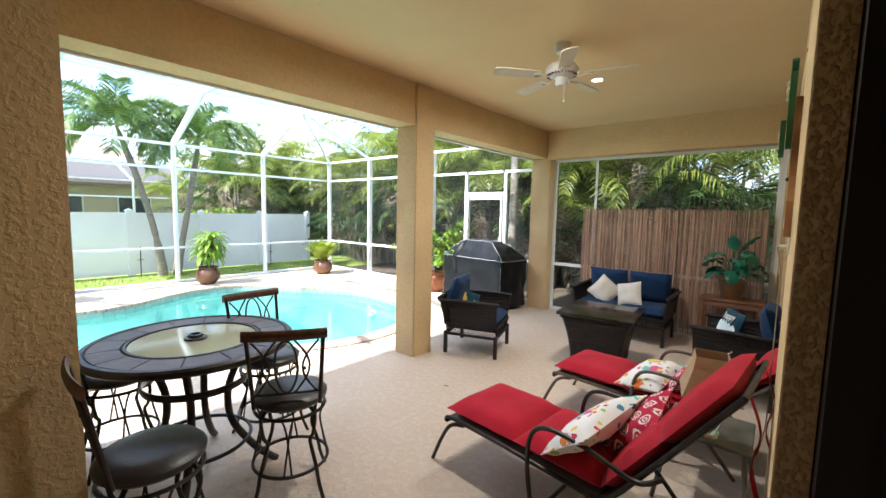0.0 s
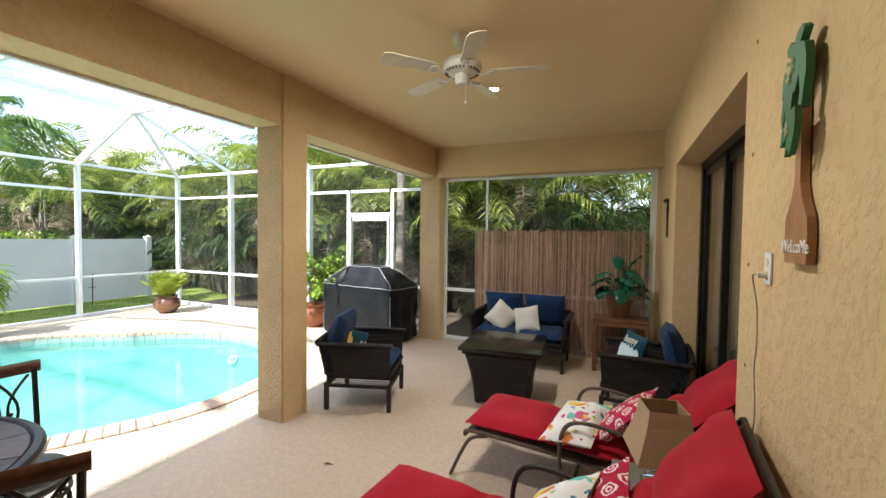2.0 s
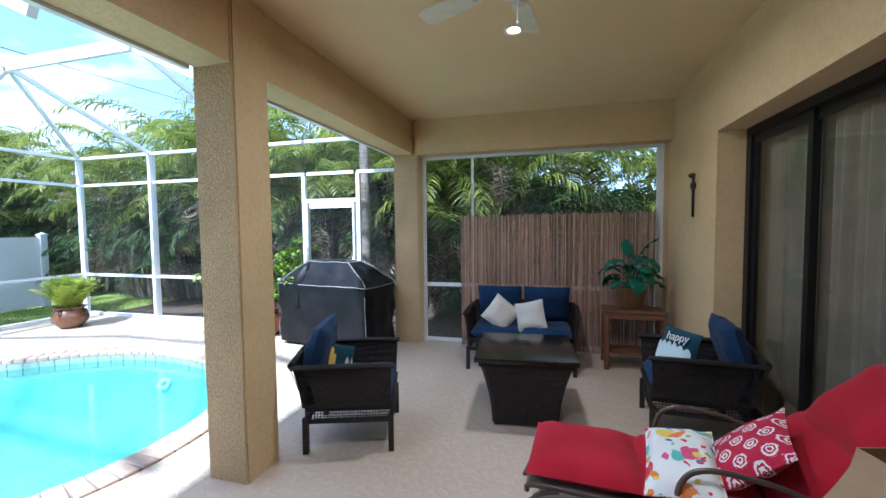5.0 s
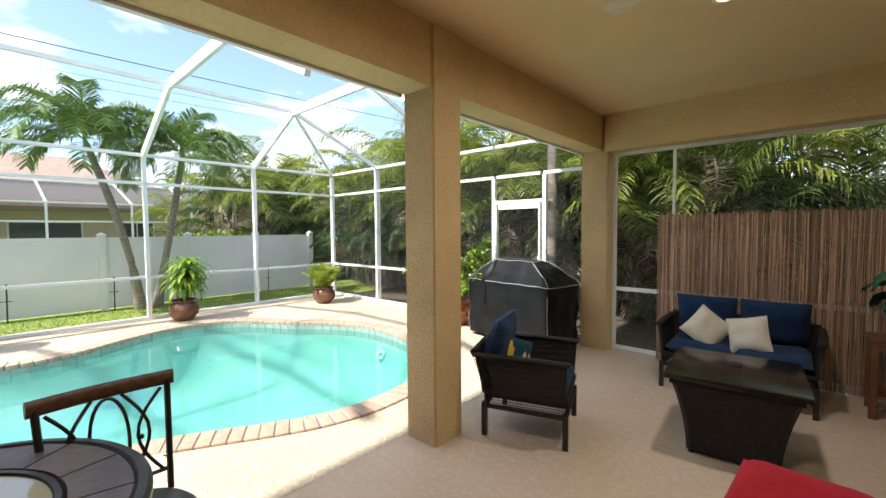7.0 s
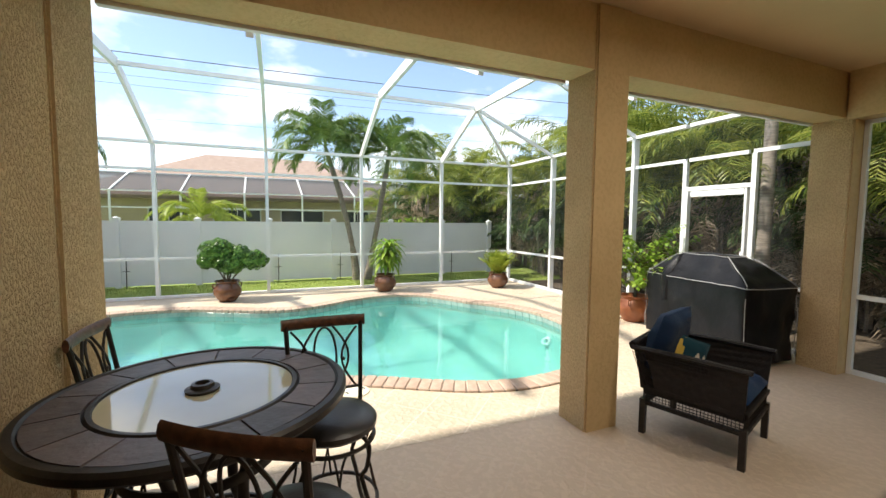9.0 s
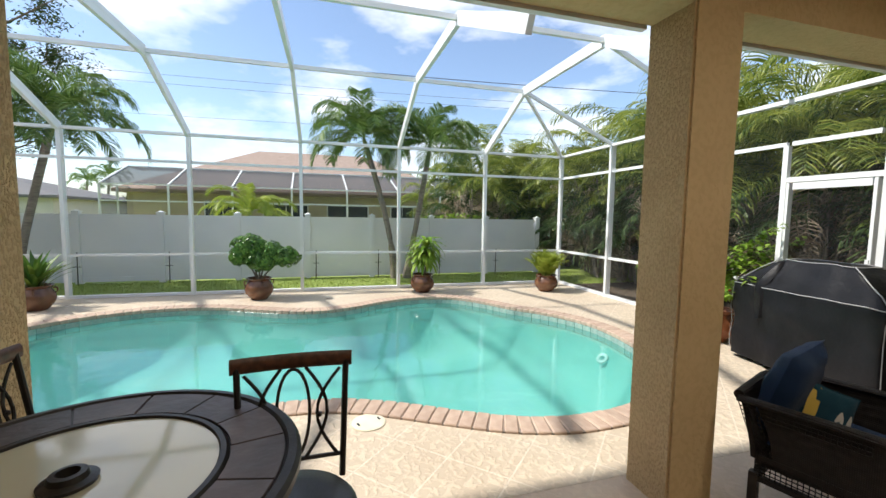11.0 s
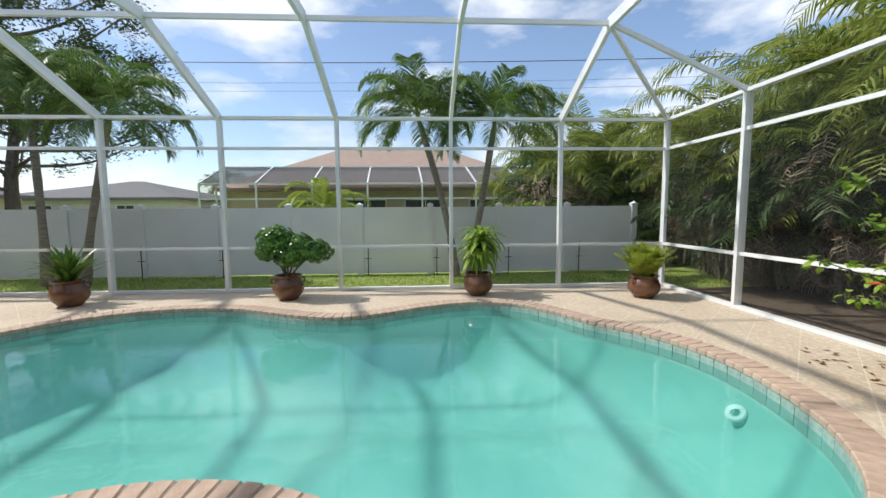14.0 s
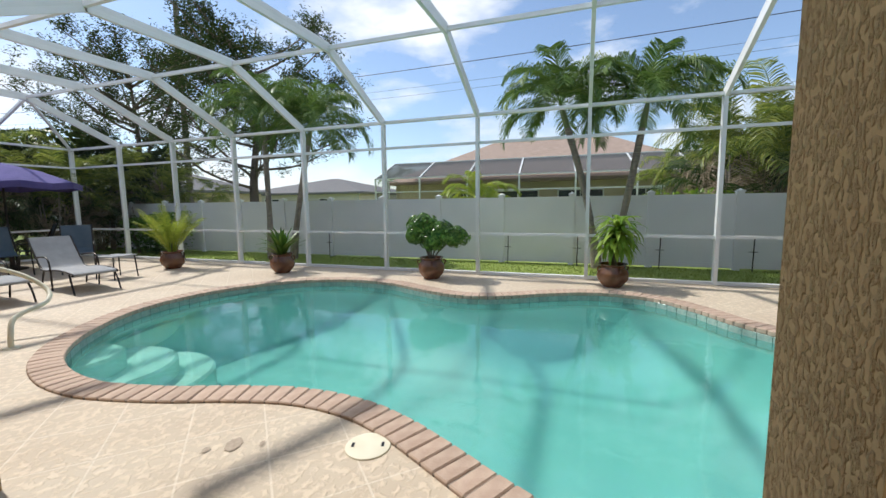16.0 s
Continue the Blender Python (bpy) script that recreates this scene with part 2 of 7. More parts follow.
def glass_material(name, tint, rough=0.0, ior=1.45):
    m = bpy.data.materials.new(name)
    m.use_nodes = True
    n, l = m.node_tree.nodes, m.node_tree.links
    n.clear()
    out = n.new("ShaderNodeOutputMaterial")
    tr = n.new("ShaderNodeBsdfTransparent")
    tr.inputs[0].default_value = (*tint, 1)
    gl = n.new("ShaderNodeBsdfGlossy")
    gl.inputs["Roughness"].default_value = rough
    lw = n.new("ShaderNodeLayerWeight")
    lw.inputs[0].default_value = 0.5
    pw = n.new("ShaderNodeMath")
    pw.operation = "POWER"
    pw.inputs[1].default_value = 4.0
    l.new(lw.outputs["Facing"], pw.inputs[0])
    fr = n.new("ShaderNodeMath")
    fr.operation = "MULTIPLY_ADD"
    fr.inputs[1].default_value, fr.inputs[2].default_value = 0.7, (ior - 1) ** 2 / (ior + 1) ** 2
    l.new(pw.outputs[0], fr.inputs[0])
    mx = n.new("ShaderNodeMixShader")
    l.new(fr.outputs[0], mx.inputs[0])
    l.new(tr.outputs[0], mx.inputs[1])
    l.new(gl.outputs[0], mx.inputs[2])
    l.new(mx.outputs[0], out.inputs[0])
    return m


def screen_material(name, cover, shade=(0.25, 0.26, 0.27)):
    """Insect mesh, too fine to see thread by thread."""
    m = bpy.data.materials.new(name)
    m.use_nodes = True
    n, l = m.node_tree.nodes, m.node_tree.links
    n.clear()
    out = n.new("ShaderNodeOutputMaterial")
    tr = n.new("ShaderNodeBsdfTransparent")
    df = n.new("ShaderNodeBsdfDiffuse")
    df.inputs[0].default_value = (*shade, 1)
    mx = n.new("ShaderNodeMixShader")
    mx.inputs[0].default_value = cover
    l.new(tr.outputs[0], mx.inputs[1])
    l.new(df.outputs[0], mx.inputs[2])
    l.new(mx.outputs[0], out.inputs[0])
    return m


SCREEN = screen_material("insect_screen", 0.09, (0.10, 0.104, 0.11))


# ---- mesh helpers ----
def box(bm, x0, x1, y0, y1, z0, z1, m=None):
    vs = [bm.verts.new(Vector(p) if m is None else m @ Vector(p)) for p in
          ((x0, y0, z0), (x1, y0, z0), (x1, y1, z0), (x0, y1, z0), (x0, y0, z1), (x1, y0, z1), (x1, y1, z1), (x0, y1, z1))]
    for f in ((3, 2, 1, 0), (4, 5, 6, 7), (0, 1, 5, 4), (1, 2, 6, 5), (2, 3, 7, 6), (3, 0, 4, 7)):
        bm.faces.new([vs[i] for i in f])
    return vs


def bevelled(x0, x1, y0, y1, z0, z1, r=0.01, seg=2):
    bm = bmesh.new()
    box(bm, x0, x1, y0, y1, z0, z1)
    bmesh.ops.bevel(bm, geom=bm.edges[:], offset=r, segments=seg, affect="EDGES", profile=0.5)
    return bm


def tube(bm, pts, r, n=8, closed=False, rz=None):
    """A round (or flat, when rz is given) bar swept along points; r may be a list."""
    pts = [Vector(p) for p in pts]
    rings = []
    k = len(pts)
    ref = Vector((0, 0, 1))
    for i, p in enumerate(pts):
        a = pts[(i - 1) % k] if closed or i else pts[0]
        c = pts[(i + 1) % k] if closed or i < k - 1 else pts[-1]
        d = (c - a).normalized()
        u = d.cross(ref if abs(d.z) < 0.98 else Vector((1, 0, 0))).normalized()
        if rings and u.dot(last_u) < 0:
            u = -u
        last_u = u
        v = u.cross(d).normalized()
        rr = r[i] if isinstance(r, (list, tuple)) else r
        r2 = rr if rz is None else rz
        rings.append([bm.verts.new(p + u * math.cos(2 * math.pi * j / n) * rr + v * math.sin(2 * math.pi * j / n) * r2) for j in range(n)])
    m = k if closed else k - 1
    for i in range(m):
        a, b = rings[i], rings[(i + 1) % k]
        for j in range(n):
            bm.faces.new((a[j], a[(j + 1) % n], b[(j + 1) % n], b[j]))
    if not closed:
        bm.faces.new(rings[0][::-1])
        bm.faces.new(rings[-1])


def lathe(bm, prof, n=24, cx=0.0, cy=0.0, cz=0.0, sx=1.0, sy=1.0):
    """Turns (radius, height) pairs round the upright axis."""
    rings = []
    for r, z in prof:
        if r < 1e-5:
            rings.append([bm.verts.new((cx, cy, cz + z))])
        else:
            rings.append([bm.verts.new((cx + sx * r * math.cos(2 * math.pi * j / n), cy + sy * r * math.sin(2 * math.pi * j / n), cz + z)) for j in range(n)])
    for a, b in zip(rings, rings[1:]):
        for j in range(n):
            k = (j + 1) % n
            if len(a) == 1 and len(b) > 1:
                bm.faces.new((a[0], b[k], b[j]))
            elif len(b) == 1 and len(a) > 1:
                bm.faces.new((a[j], a[k], b[0]))
            elif len(a) > 1:
                bm.faces.new((a[j], a[k], b[k], b[j]))


def finish(name, bm, material, smooth=True):
    bmesh.ops.recalc_face_normals(bm, faces=bm.faces[:])
    me = bpy.data.meshes.new(name)
    bm.to_mesh(me)
    bm.free()
    if smooth:
        me.shade_smooth()
        try:
            me.set_sharp_from_angle(angle=radians(38))
        except AttributeError:
            pass
    for mm in (material if isinstance(material, (list, tuple)) else [material]):
        me.materials.append(mm)
    return me


def part(name, bm, material, parent, label="", smooth=True):
    ob = new(name, finish(name, bm, material, smooth))
    ob.parent = parent
    return tagged(ob, label)


def solid(name, bm, material, label="", category="", group="", kind="structure", smooth=False):
    return tagged(new(name, finish(name, bm, material, smooth)), label, category, group, kind)


def thing(name, loc, rz, label, category, group=""):
    e = new(name)
    e.matrix_basis = pose(*loc, 0, 0, rz)
    e.empty_display_size = 0.2
    return tagged(e, label, category, group)


def spline(points, per=6, closed=True):
    out = []
    k = len(points)
    for i in range(k if closed else k - 1):
        p = [Vector((*points[(i + d) % k], 0)) if closed else Vector((*points[min(max(i + d, 0), k - 1)], 0)) for d in (-1, 0, 1, 2)]
        for s in range(per):
            t = s / per
            out.append(0.5 * ((2 * p[1]) + (-p[0] + p[2]) * t + (2 * p[0] - 5 * p[1] + 4 * p[2] - p[3]) * t * t + (-p[0] + 3 * p[1] - 3 * p[2] + p[3]) * t ** 3))
    if not closed:
        out.append(Vector((*points[-1], 0)))
    return out


def spline3(points, per=6):
    pts = [Vector(p) for p in points]
    k, out = len(pts), []
    for i in range(k - 1):
        p = [pts[min(max(i + d, 0), k - 1)] for d in (-1, 0, 1, 2)]
        for s in range(per):
            t = s / per
            out.append(0.5 * ((2 * p[1]) + (-p[0] + p[2]) * t + (2 * p[0] - 5 * p[1] + 4 * p[2] - p[3]) * t * t + (-p[0] + 3 * p[1] - 3 * p[2] + p[3]) * t ** 3))
    return out + [pts[-1]]


# ---- house and covered terrace ----
CEIL_Z, BEAM_Z, FAR_Y = 3.11, 2.66, 7.30


def wall(name, x0, x1, y0, y1, z0, z1, material, label=""):
    bm = bmesh.new()
    box(bm, x0, x1, y0, y1, z0, z1)
    return solid(name, bm, material, label)


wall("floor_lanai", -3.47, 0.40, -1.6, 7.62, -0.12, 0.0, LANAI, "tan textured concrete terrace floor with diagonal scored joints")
wall("ceiling", -3.45, 0.40, -1.6, 7.7, CEIL_Z, CEIL_Z + 0.12, CEILING, "smooth tan painted terrace ceiling")
wall("wall_east_post", 0.085, 0.16, 2.12, 3.53, 0.0, CEIL_Z, STUCCO_SOFT)
wall("wall_east_jamb", 0.088, 0.158, 2.10, 2.12, 0.0, CEIL_Z, STUCCO)
wall("wall_east_pier", 0.16, 0.42, 2.75, 3.53, 0.0, CEIL_Z, STUCCO_SOFT)
wall("wall_east_head", 0.085, 0.42, 3.53, 5.98, 2.44, CEIL_Z, STUCCO_SOFT)
wall("wall_east_far", 0.085, 0.42, 5.98, 7.62, 0.0, CEIL_Z, STUCCO_SOFT)
wall("wall_east_door_head", 0.085, 0.16, -1.6, 2.12, 2.46, CEIL_Z, STUCCO_SOFT)
# Interior darkness put into this wall's near-black colour; other room walls are stucco.
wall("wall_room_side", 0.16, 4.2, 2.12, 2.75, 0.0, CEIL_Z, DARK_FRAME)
wall("wall_room_back", 4.2, 4.35, -1.75, 2.75, 0.0, CEIL_Z, STUCCO_SOFT)
wall("wall_room_south", 0.16, 4.2, -1.75, -1.6, 0.0, CEIL_Z, STUCCO_SOFT)
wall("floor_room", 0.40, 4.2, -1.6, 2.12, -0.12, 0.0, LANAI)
wall("ceiling_room", 0.40, 4.2, -1.6, 2.75, CEIL_Z, CEIL_Z + 0.12, CEILING)
wall("wall_bay_side", -2.45, -2.30, -1.6, 1.06, 0.0, CEIL_Z, STUCCO_SOFT)
wall("wall_bay_back", -2.30, 0.16, -1.75, -1.6, 0.0, CEIL_Z, STUCCO_SOFT)
wall("wall_south", -3.13, -2.45, 0.90, 1.06, 0.0, CEIL_Z, STUCCO, "tan knock-down stucco wall beside the bar table")
wall("wall_pool_side", -3.43, -3.28, -12.4, 0.86, 0.0, CEIL_Z, STUCCO)
wall("beam_pool_side", -3.43, -3.16, 1.14, 4.065, BEAM_Z, CEIL_Z, STUCCO_SOFT)
wall("beam_pool_side", -3.43, -3.16, 4.375, 7.34, BEAM_Z, CEIL_Z, STUCCO_SOFT, "tan stucco beam over the terrace columns")
wall("wall_return", 0.037, 0.083, 7.50, 7.62, 0.0, 2.638, STUCCO_SOFT)
wall("beam_far", -3.13, 0.083, FAR_Y, 7.60, 2.64, CEIL_Z, STUCCO_SOFT, "tan stucco beam over the screened end opening")


def column(name, x0, x1, y0, y1, top):
    bm = bmesh.new()
    box(bm, x0, x1, y0, y1, 0.0, top)
    bmesh.ops.bevel(bm, geom=[e for e in bm.edges if abs(e.verts[0].co.z - e.verts[1].co.z) > 1], offset=0.012, segments=2, affect="EDGES")
    bmesh.ops.recalc_face_normals(bm, faces=bm.faces[:])
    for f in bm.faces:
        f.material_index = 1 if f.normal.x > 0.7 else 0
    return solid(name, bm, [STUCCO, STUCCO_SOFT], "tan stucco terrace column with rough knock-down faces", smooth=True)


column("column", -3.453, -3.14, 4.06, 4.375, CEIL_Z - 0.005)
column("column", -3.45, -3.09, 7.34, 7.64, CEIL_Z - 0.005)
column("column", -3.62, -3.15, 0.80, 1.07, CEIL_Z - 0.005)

# eave over the pool side, with its white header
wall("roof_eave", -3.97, -3.43, -12.4, 7.75, 3.115, 3.26, STUCCO_SOFT)
wall("roof_slab", -3.97, 4.6, -12.4, 7.75, 3.27, 3.40, STUCCO_SOFT)
wall("trim_fascia", -4.03, -3.972, -12.4, 7.75, 3.06, 3.30, WHITE_AL)
wall("trim_header", -3.475, -3.435, 1.14, 4.03, 2.64, 2.70, WHITE_AL)
wall("trim_header", -3.475, -3.435, 4.34, 7.34, 2.64, 2.70, WHITE_AL)

# sliding door, dark frame with curtains behind
def slider():
    root = tagged(new("door_slider"), "dark bronze framed sliding glass door with drawn curtains", "", "", "structure")
    bm = bmesh.new()
    box(bm, 0.30, 0.38, 3.53, 5.98, 2.37, 2.44)
    box(bm, 0.30, 0.38, 3.53, 5.98, 0.0, 0.04)
    box(bm, 0.30, 0.38, 5.90, 5.98, 0.04, 2.37)
    box(bm, 0.30, 0.38, 3.53, 3.59, 0.04, 2.37)
    part("door_frame", bm, DARK_FRAME, root, smooth=False)
    glass = glass_material("door_glass", (0.94, 0.95, 0.93), 0.0, 1.45)
    for i, (a, b, x) in enumerate(((3.59, 4.42, 0.325), (4.36, 5.17, 0.35), (5.11, 5.90, 0.325))):
        bm = bmesh.new()
        box(bm, x, x + 0.025, a, a + 0.055, 0.04, 2.37)
        box(bm, x, x + 0.025, b - 0.055, b, 0.04, 2.37)
        box(bm, x, x + 0.025, a + 0.055, b - 0.055, 2.30, 2.37)
        box(bm, x, x + 0.025, a + 0.055, b - 0.055, 0.04, 0.13)
        sash = part("sash", bm, DARK_FRAME, root, smooth=False)
        bm = bmesh.new()
        box(bm, x + 0.009, x + 0.015, a + 0.057, b - 0.057, 0.132, 2.298)
        part("pane", bm, glass, sash, smooth=False)
    return root


slider()
CURTAIN = mat("curtain_cloth", (0.30, 0.26, 0.205), 0.9, second=(0.22, 0.19, 0.15), scale=3, bump=0.3, bump_scale=80)
bm = bmesh.new()
cols = []
for i in range(200):
    y = 3.5 + 2.5 * i / 199
    x = 0.43 + 0.025 * math.sin(i * 0.75) + 0.012 * math.sin(i * 0.31)
    cols.append((bm.verts.new((x, y, 0.02)), bm.verts.new((x, y, 2.6))))
for a, b in zip(cols, cols[1:]):
    bm.faces.new((a[0], b[0], b[1], a[1]))
curtain = tagged(new("curtain", finish("curtain", bm, CURTAIN)), "drawn brown-grey curtain hanging in folds behind the glass door", "curtain")
wall("wall_behind_curtain", 0.55, 0.62, 3.3, 6.2, 0.0, CEIL_Z, STUCCO_SOFT)
wall("wall_behind_curtain", 0.42, 0.62, 3.2, 3.3, 0.0, CEIL_Z, STUCCO_SOFT)
wall("wall_behind_curtain", 0.42, 0.62, 6.2, 6.3, 0.0, CEIL_Z, STUCCO_SOFT)
wall("door_track", 0.17, 0.24, -1.6, 2.09, 0.0, 0.03, DARK_FRAME)
wall("door_stile", 0.162, 0.24, 2.02, 2.10, 0.03, 2.44, DARK_FRAME)

# white frame and rail of the screened end opening
bm = bmesh.new()
box(bm, -3.085, -3.045, 7.52, 7.57, 0.0, 2.64)
box(bm, -0.04, 0.035, 7.52, 7.57, 0.0, 2.64)
box(bm, -3.045, -0.04, 7.52, 7.57, 2.60, 2.638)
box(bm, -3.045, -0.04, 7.52, 7.57, 0.004, 0.05)
box(bm, -3.045, -0.04, 7.525, 7.565, 0.80, 0.85)
box(bm, -2.375, -2.345, 7.53, 7.56, 0.05, 2.60)
end_screen = tagged(new("window_end_screen", finish("window_end_screen", bm, WHITE_AL, False)), "white aluminium screen frame in the end opening", "", "", "structure")

# ---- pool ----
POOL = [(-4.20, 4.30), (-4.24, 4.68), (-4.37, 5.02), (-4.60, 5.35), (-4.95, 5.68), (-5.40, 5.92), (-5.95, 6.05), (-6.50, 6.07), (-7.00, 5.94), (-7.45, 5.68), (-7.85, 5.36), (-8.35, 5.08),
        (-8.80, 4.72), (-8.99, 4.25), (-8.97, 3.75), (-8.74, 3.20), (-8.42, 2.68), (-8.27, 2.20), (-8.34, 1.70), (-8.60, 1.12), (-8.87, 0.50), (-8.92, -0.35), (-8.62, -1.10), (-8.12, -1.60),
        (-7.50, -1.90), (-6.80, -1.99), (-6.20, -1.88), (-5.70, -1.62), (-5.22, -1.25), (-4.86, -0.80), (-4.66, -0.30), (-4.60, 0.15), (-4.64, 0.50), (-4.74, 0.90), (-4.87, 1.28), (-4.98, 1.70),
        (-5.00, 2.05), (-4.95, 2.40), (-4.83, 2.73), (-4.67, 3.03), (-4.47, 3.38), (-4.31, 3.70), (-4.22, 4.02)]
INNER = spline(POOL, 5)


def offset(loop, d):
    out = []
    k = len(loop)
    for i, p in enumerate(loop):
        t = (loop[(i + 1) % k] - loop[(i - 1) % k]).normalized()
        out.append(p + Vector((t.y, -t.x, 0)) * d)
    return out


area = sum(a.x * b.y - b.x * a.y for a, b in zip(INNER, INNER[1:] + INNER[:1]))
SIGN = 1 if area > 0 else -1
OUTER = offset(INNER, 0.25 * SIGN)


def sheet(bm, outline, hole, z, drop):
    """A flat sheet with a hole, and edges that go down."""
    edges = []
    rings = []
    for loop in (outline, hole):
        vs = [bm.verts.new((p[0], p[1], z)) for p in loop]
        rings.append(vs)
        edges += [bm.edges.new((vs[i], vs[(i + 1) % len(vs)])) for i in range(len(vs))]
    bmesh.ops.triangle_fill(bm, use_beauty=True, edges=edges, normal=(0, 0, 1))
    for vs in rings:
        low = [bm.verts.new((v.co.x, v.co.y, z - drop)) for v in vs]
        for i in range(len(vs)):
            k = (i + 1) % len(vs)
            bm.faces.new((vs[i], vs[k], low[k], low[i]))


bm = bmesh.new()
DECK_EDGE = [(-10.30, -10.25), (-3.474, -10.25), (-3.474, 7.85), (-10.30, 7.85)]
sheet(bm, DECK_EDGE, OUTER, 0.0, 0.16)
solid("pavement_deck", bm, DECK, "pale tan textured concrete pool deck with scored diagonal joints")

bm = bmesh.new()
k = len(INNER)
lip = offset(INNER, 0.012 * SIGN)
levels = [(lip, -0.035), (lip, -0.26), (offset(INNER, -0.10 * SIGN), -0.50), (offset(INNER, -0.30 * SIGN), -0.78), (offset(INNER, -0.52 * SIGN), -0.92), (offset(INNER, -0.72 * SIGN), -0.97)]
rings = [[bm.verts.new((p.x, p.y, z)) for p in loop] for loop, z in levels]
for a, b in zip(rings, rings[1:]):
    for i in range(k):
        j = (i + 1) % k
        bm.faces.new((a[i], a[j], b[j], b[i]))
bmesh.ops.triangle_fill(bm, use_beauty=True, edges=[bm.edges.get((rings[-1][i], rings[-1][(i + 1) % k])) for i in range(k)], normal=(0, 0, 1))
pool_shell = solid("pool_basin", bm, PLASTER, "turquoise plastered freeform pool basin", smooth=True)

bm = bmesh.new()
vs = [bm.verts.new((p.x, p.y, -0.105)) for p in offset(INNER, 0.008 * SIGN)]
bmesh.ops.triangle_fill(bm, use_beauty=True, edges=[bm.edges.new((vs[i], vs[(i + 1) % k])) for i in range(k)], normal=(0, 0, 1))
water = solid("water", bm, WATER, "clear turquoise pool water with light ripples", smooth=False)
if water.data.polygons[0].normal.z < 0:
    water.data.flip_normals()

# underwater steps and bench at the narrow end
STEP_PLASTER = mat("step_plaster", (0.62, 0.80, 0.72), 0.7, second=(0.70, 0.84, 0.76), scale=2.5, bump=0.2, bump_scale=20)
bm = bevelled(-0.62, 0.62, -0.2, 0.2, -0.99, -0.27, 0.04)
bench = solid("pool_step", bm, STEP_PLASTER, "smooth plaster bench under the water", smooth=True)
bench.matrix_basis = pose(-6.35, -2.02, 0, 0, 0, 14)
for cx, cy, r, z in ((-5.25, -1.45, 0.45, -0.22), (-5.48, -1.38, 0.72, -0.42), (-5.72, -1.28, 0.86, -0.62)):
    bm = bmesh.new()
    lathe(bm, [(0, z), (r - 0.03, z), (r, z - 0.03), (r, -0.99)], 40, cx, cy)
    solid("pool_step", bm, STEP_PLASTER, "rounded plaster step under the water", smooth=True)

# ---- ground ----
bm = bmesh.new()
sheet(bm, [(-1500, -1500), (1500, -1500), (1500, 1500), (-1500, 1500)], [(-10.29, -10.24), (4.3, -10.24), (4.3, 7.84), (-10.29, 7.84)], -0.09, 0.3)
solid("ground", bm, GRASS, "short green lawn reaching past the fence")
bm = bmesh.new()
sheet(bm, [(-10.29, 7.84), (6, 7.84), (6, 13), (-10.29, 13)], [(-5, 9), (-4.9, 9), (-4.9, 9.1), (-5, 9.1)], -0.07, 0.05)
solid("ground_bed", bm, SOIL, "dark mulch bed under the palms")


# ---- screen cage ----
POST_Y = [-10.17, -8.16, -6.17, -4.18, -2.19, -0.20, 1.79, 3.79, 5.78, 7.755]
WX, EAVE, KNEE_X, KNEE_Z, KINK_X, END_X = -10.23, 3.04, -8.40, 3.88, -6.15, -4.36


def bar(bm, a, b, w, h):
    """A straight box section from a to b, w wide across and h deep."""
    a, b = Vector(a), Vector(b)
    d = (b - a).normalized()
    up = Vector((0, 0, 1)) if abs(d.z) < 0.95 else Vector((1, 0, 0))
    u = d.cross(up).normalized() * (w / 2)
    v = u.cross(d).normalized() * (h / 2)
    r = [[bm.verts.new(p + su * u + sv * v) for su, sv in ((-1, -1), (1, -1), (1, 1), (-1, 1))] for p in (a, b)]
    for i in range(4):
        j = (i + 1) % 4
        bm.faces.new((r[0][i], r[0][j], r[1][j], r[1][i]))
    bm.faces.new(r[0][::-1])
    bm.faces.new(r[1])


cage = tagged(new("pool_cage"), "white aluminium screen enclosure over the pool deck", "", "", "structure")


def member(name, segs, w, h, label=""):
    bm = bmesh.new()
    for a, b in segs:
        bar(bm, a, b, w, h)
    return part(name, bm, WHITE_AL, cage, label, smooth=False)


for y in POST_Y:
    member("post", [((WX, y, 0.0), (WX, y, EAVE - 0.03))], 0.06, 0.11)
for x in (KNEE_X, KINK_X, END_X):
    for y in (POST_Y[0], POST_Y[-1]):
        member("post", [((x, y, 0.0), (x, y, EAVE - 0.03))], 0.11, 0.06) if not (y > 0 and x == END_X) else None
for y in POST_Y[1:-1]:
    member("rafter", [((WX, y, EAVE), (KNEE_X, y, KNEE_Z)), ((KNEE_X, y, KNEE_Z), (KINK_X, y, KNEE_Z)), ((KINK_X, y, KNEE_Z), (END_X, y, EAVE))], 0.055, 0.15)
for z in (0.03, 0.79, 2.525, EAVE):
    ww = 0.10 if z in (0.03, EAVE) else 0.045
    for a, b in zip(POST_Y, POST_Y[1:]):
        member("rail", [((WX + 0.0, a + 0.03, z), (WX, b - 0.03, z))], ww, 0.05)
    for y in (POST_Y[0], POST_Y[-1]):
        stops = [WX, KNEE_X, KINK_X, -5.16, -4.27, -3.46] if y > 0 else [WX, KNEE_X, KINK_X, END_X, -3.46]
        for a, b in zip(stops, stops[1:]):
            if y > 0 and a == -5.16 and z < 1:
                continue
            member("rail", [((a + 0.03, y, z), (b - 0.03, y, z))], ww, 0.05)
for a, b in zip(POST_Y[1:-1], POST_Y[2:-1]):
    member("purlin", [((KNEE_X, a, KNEE_Z), (KNEE_X, b, KNEE_Z))], 0.05, 0.06)
    member("purlin", [((KINK_X, a, KNEE_Z), (KINK_X, b, KNEE_Z))], 0.05, 0.06)
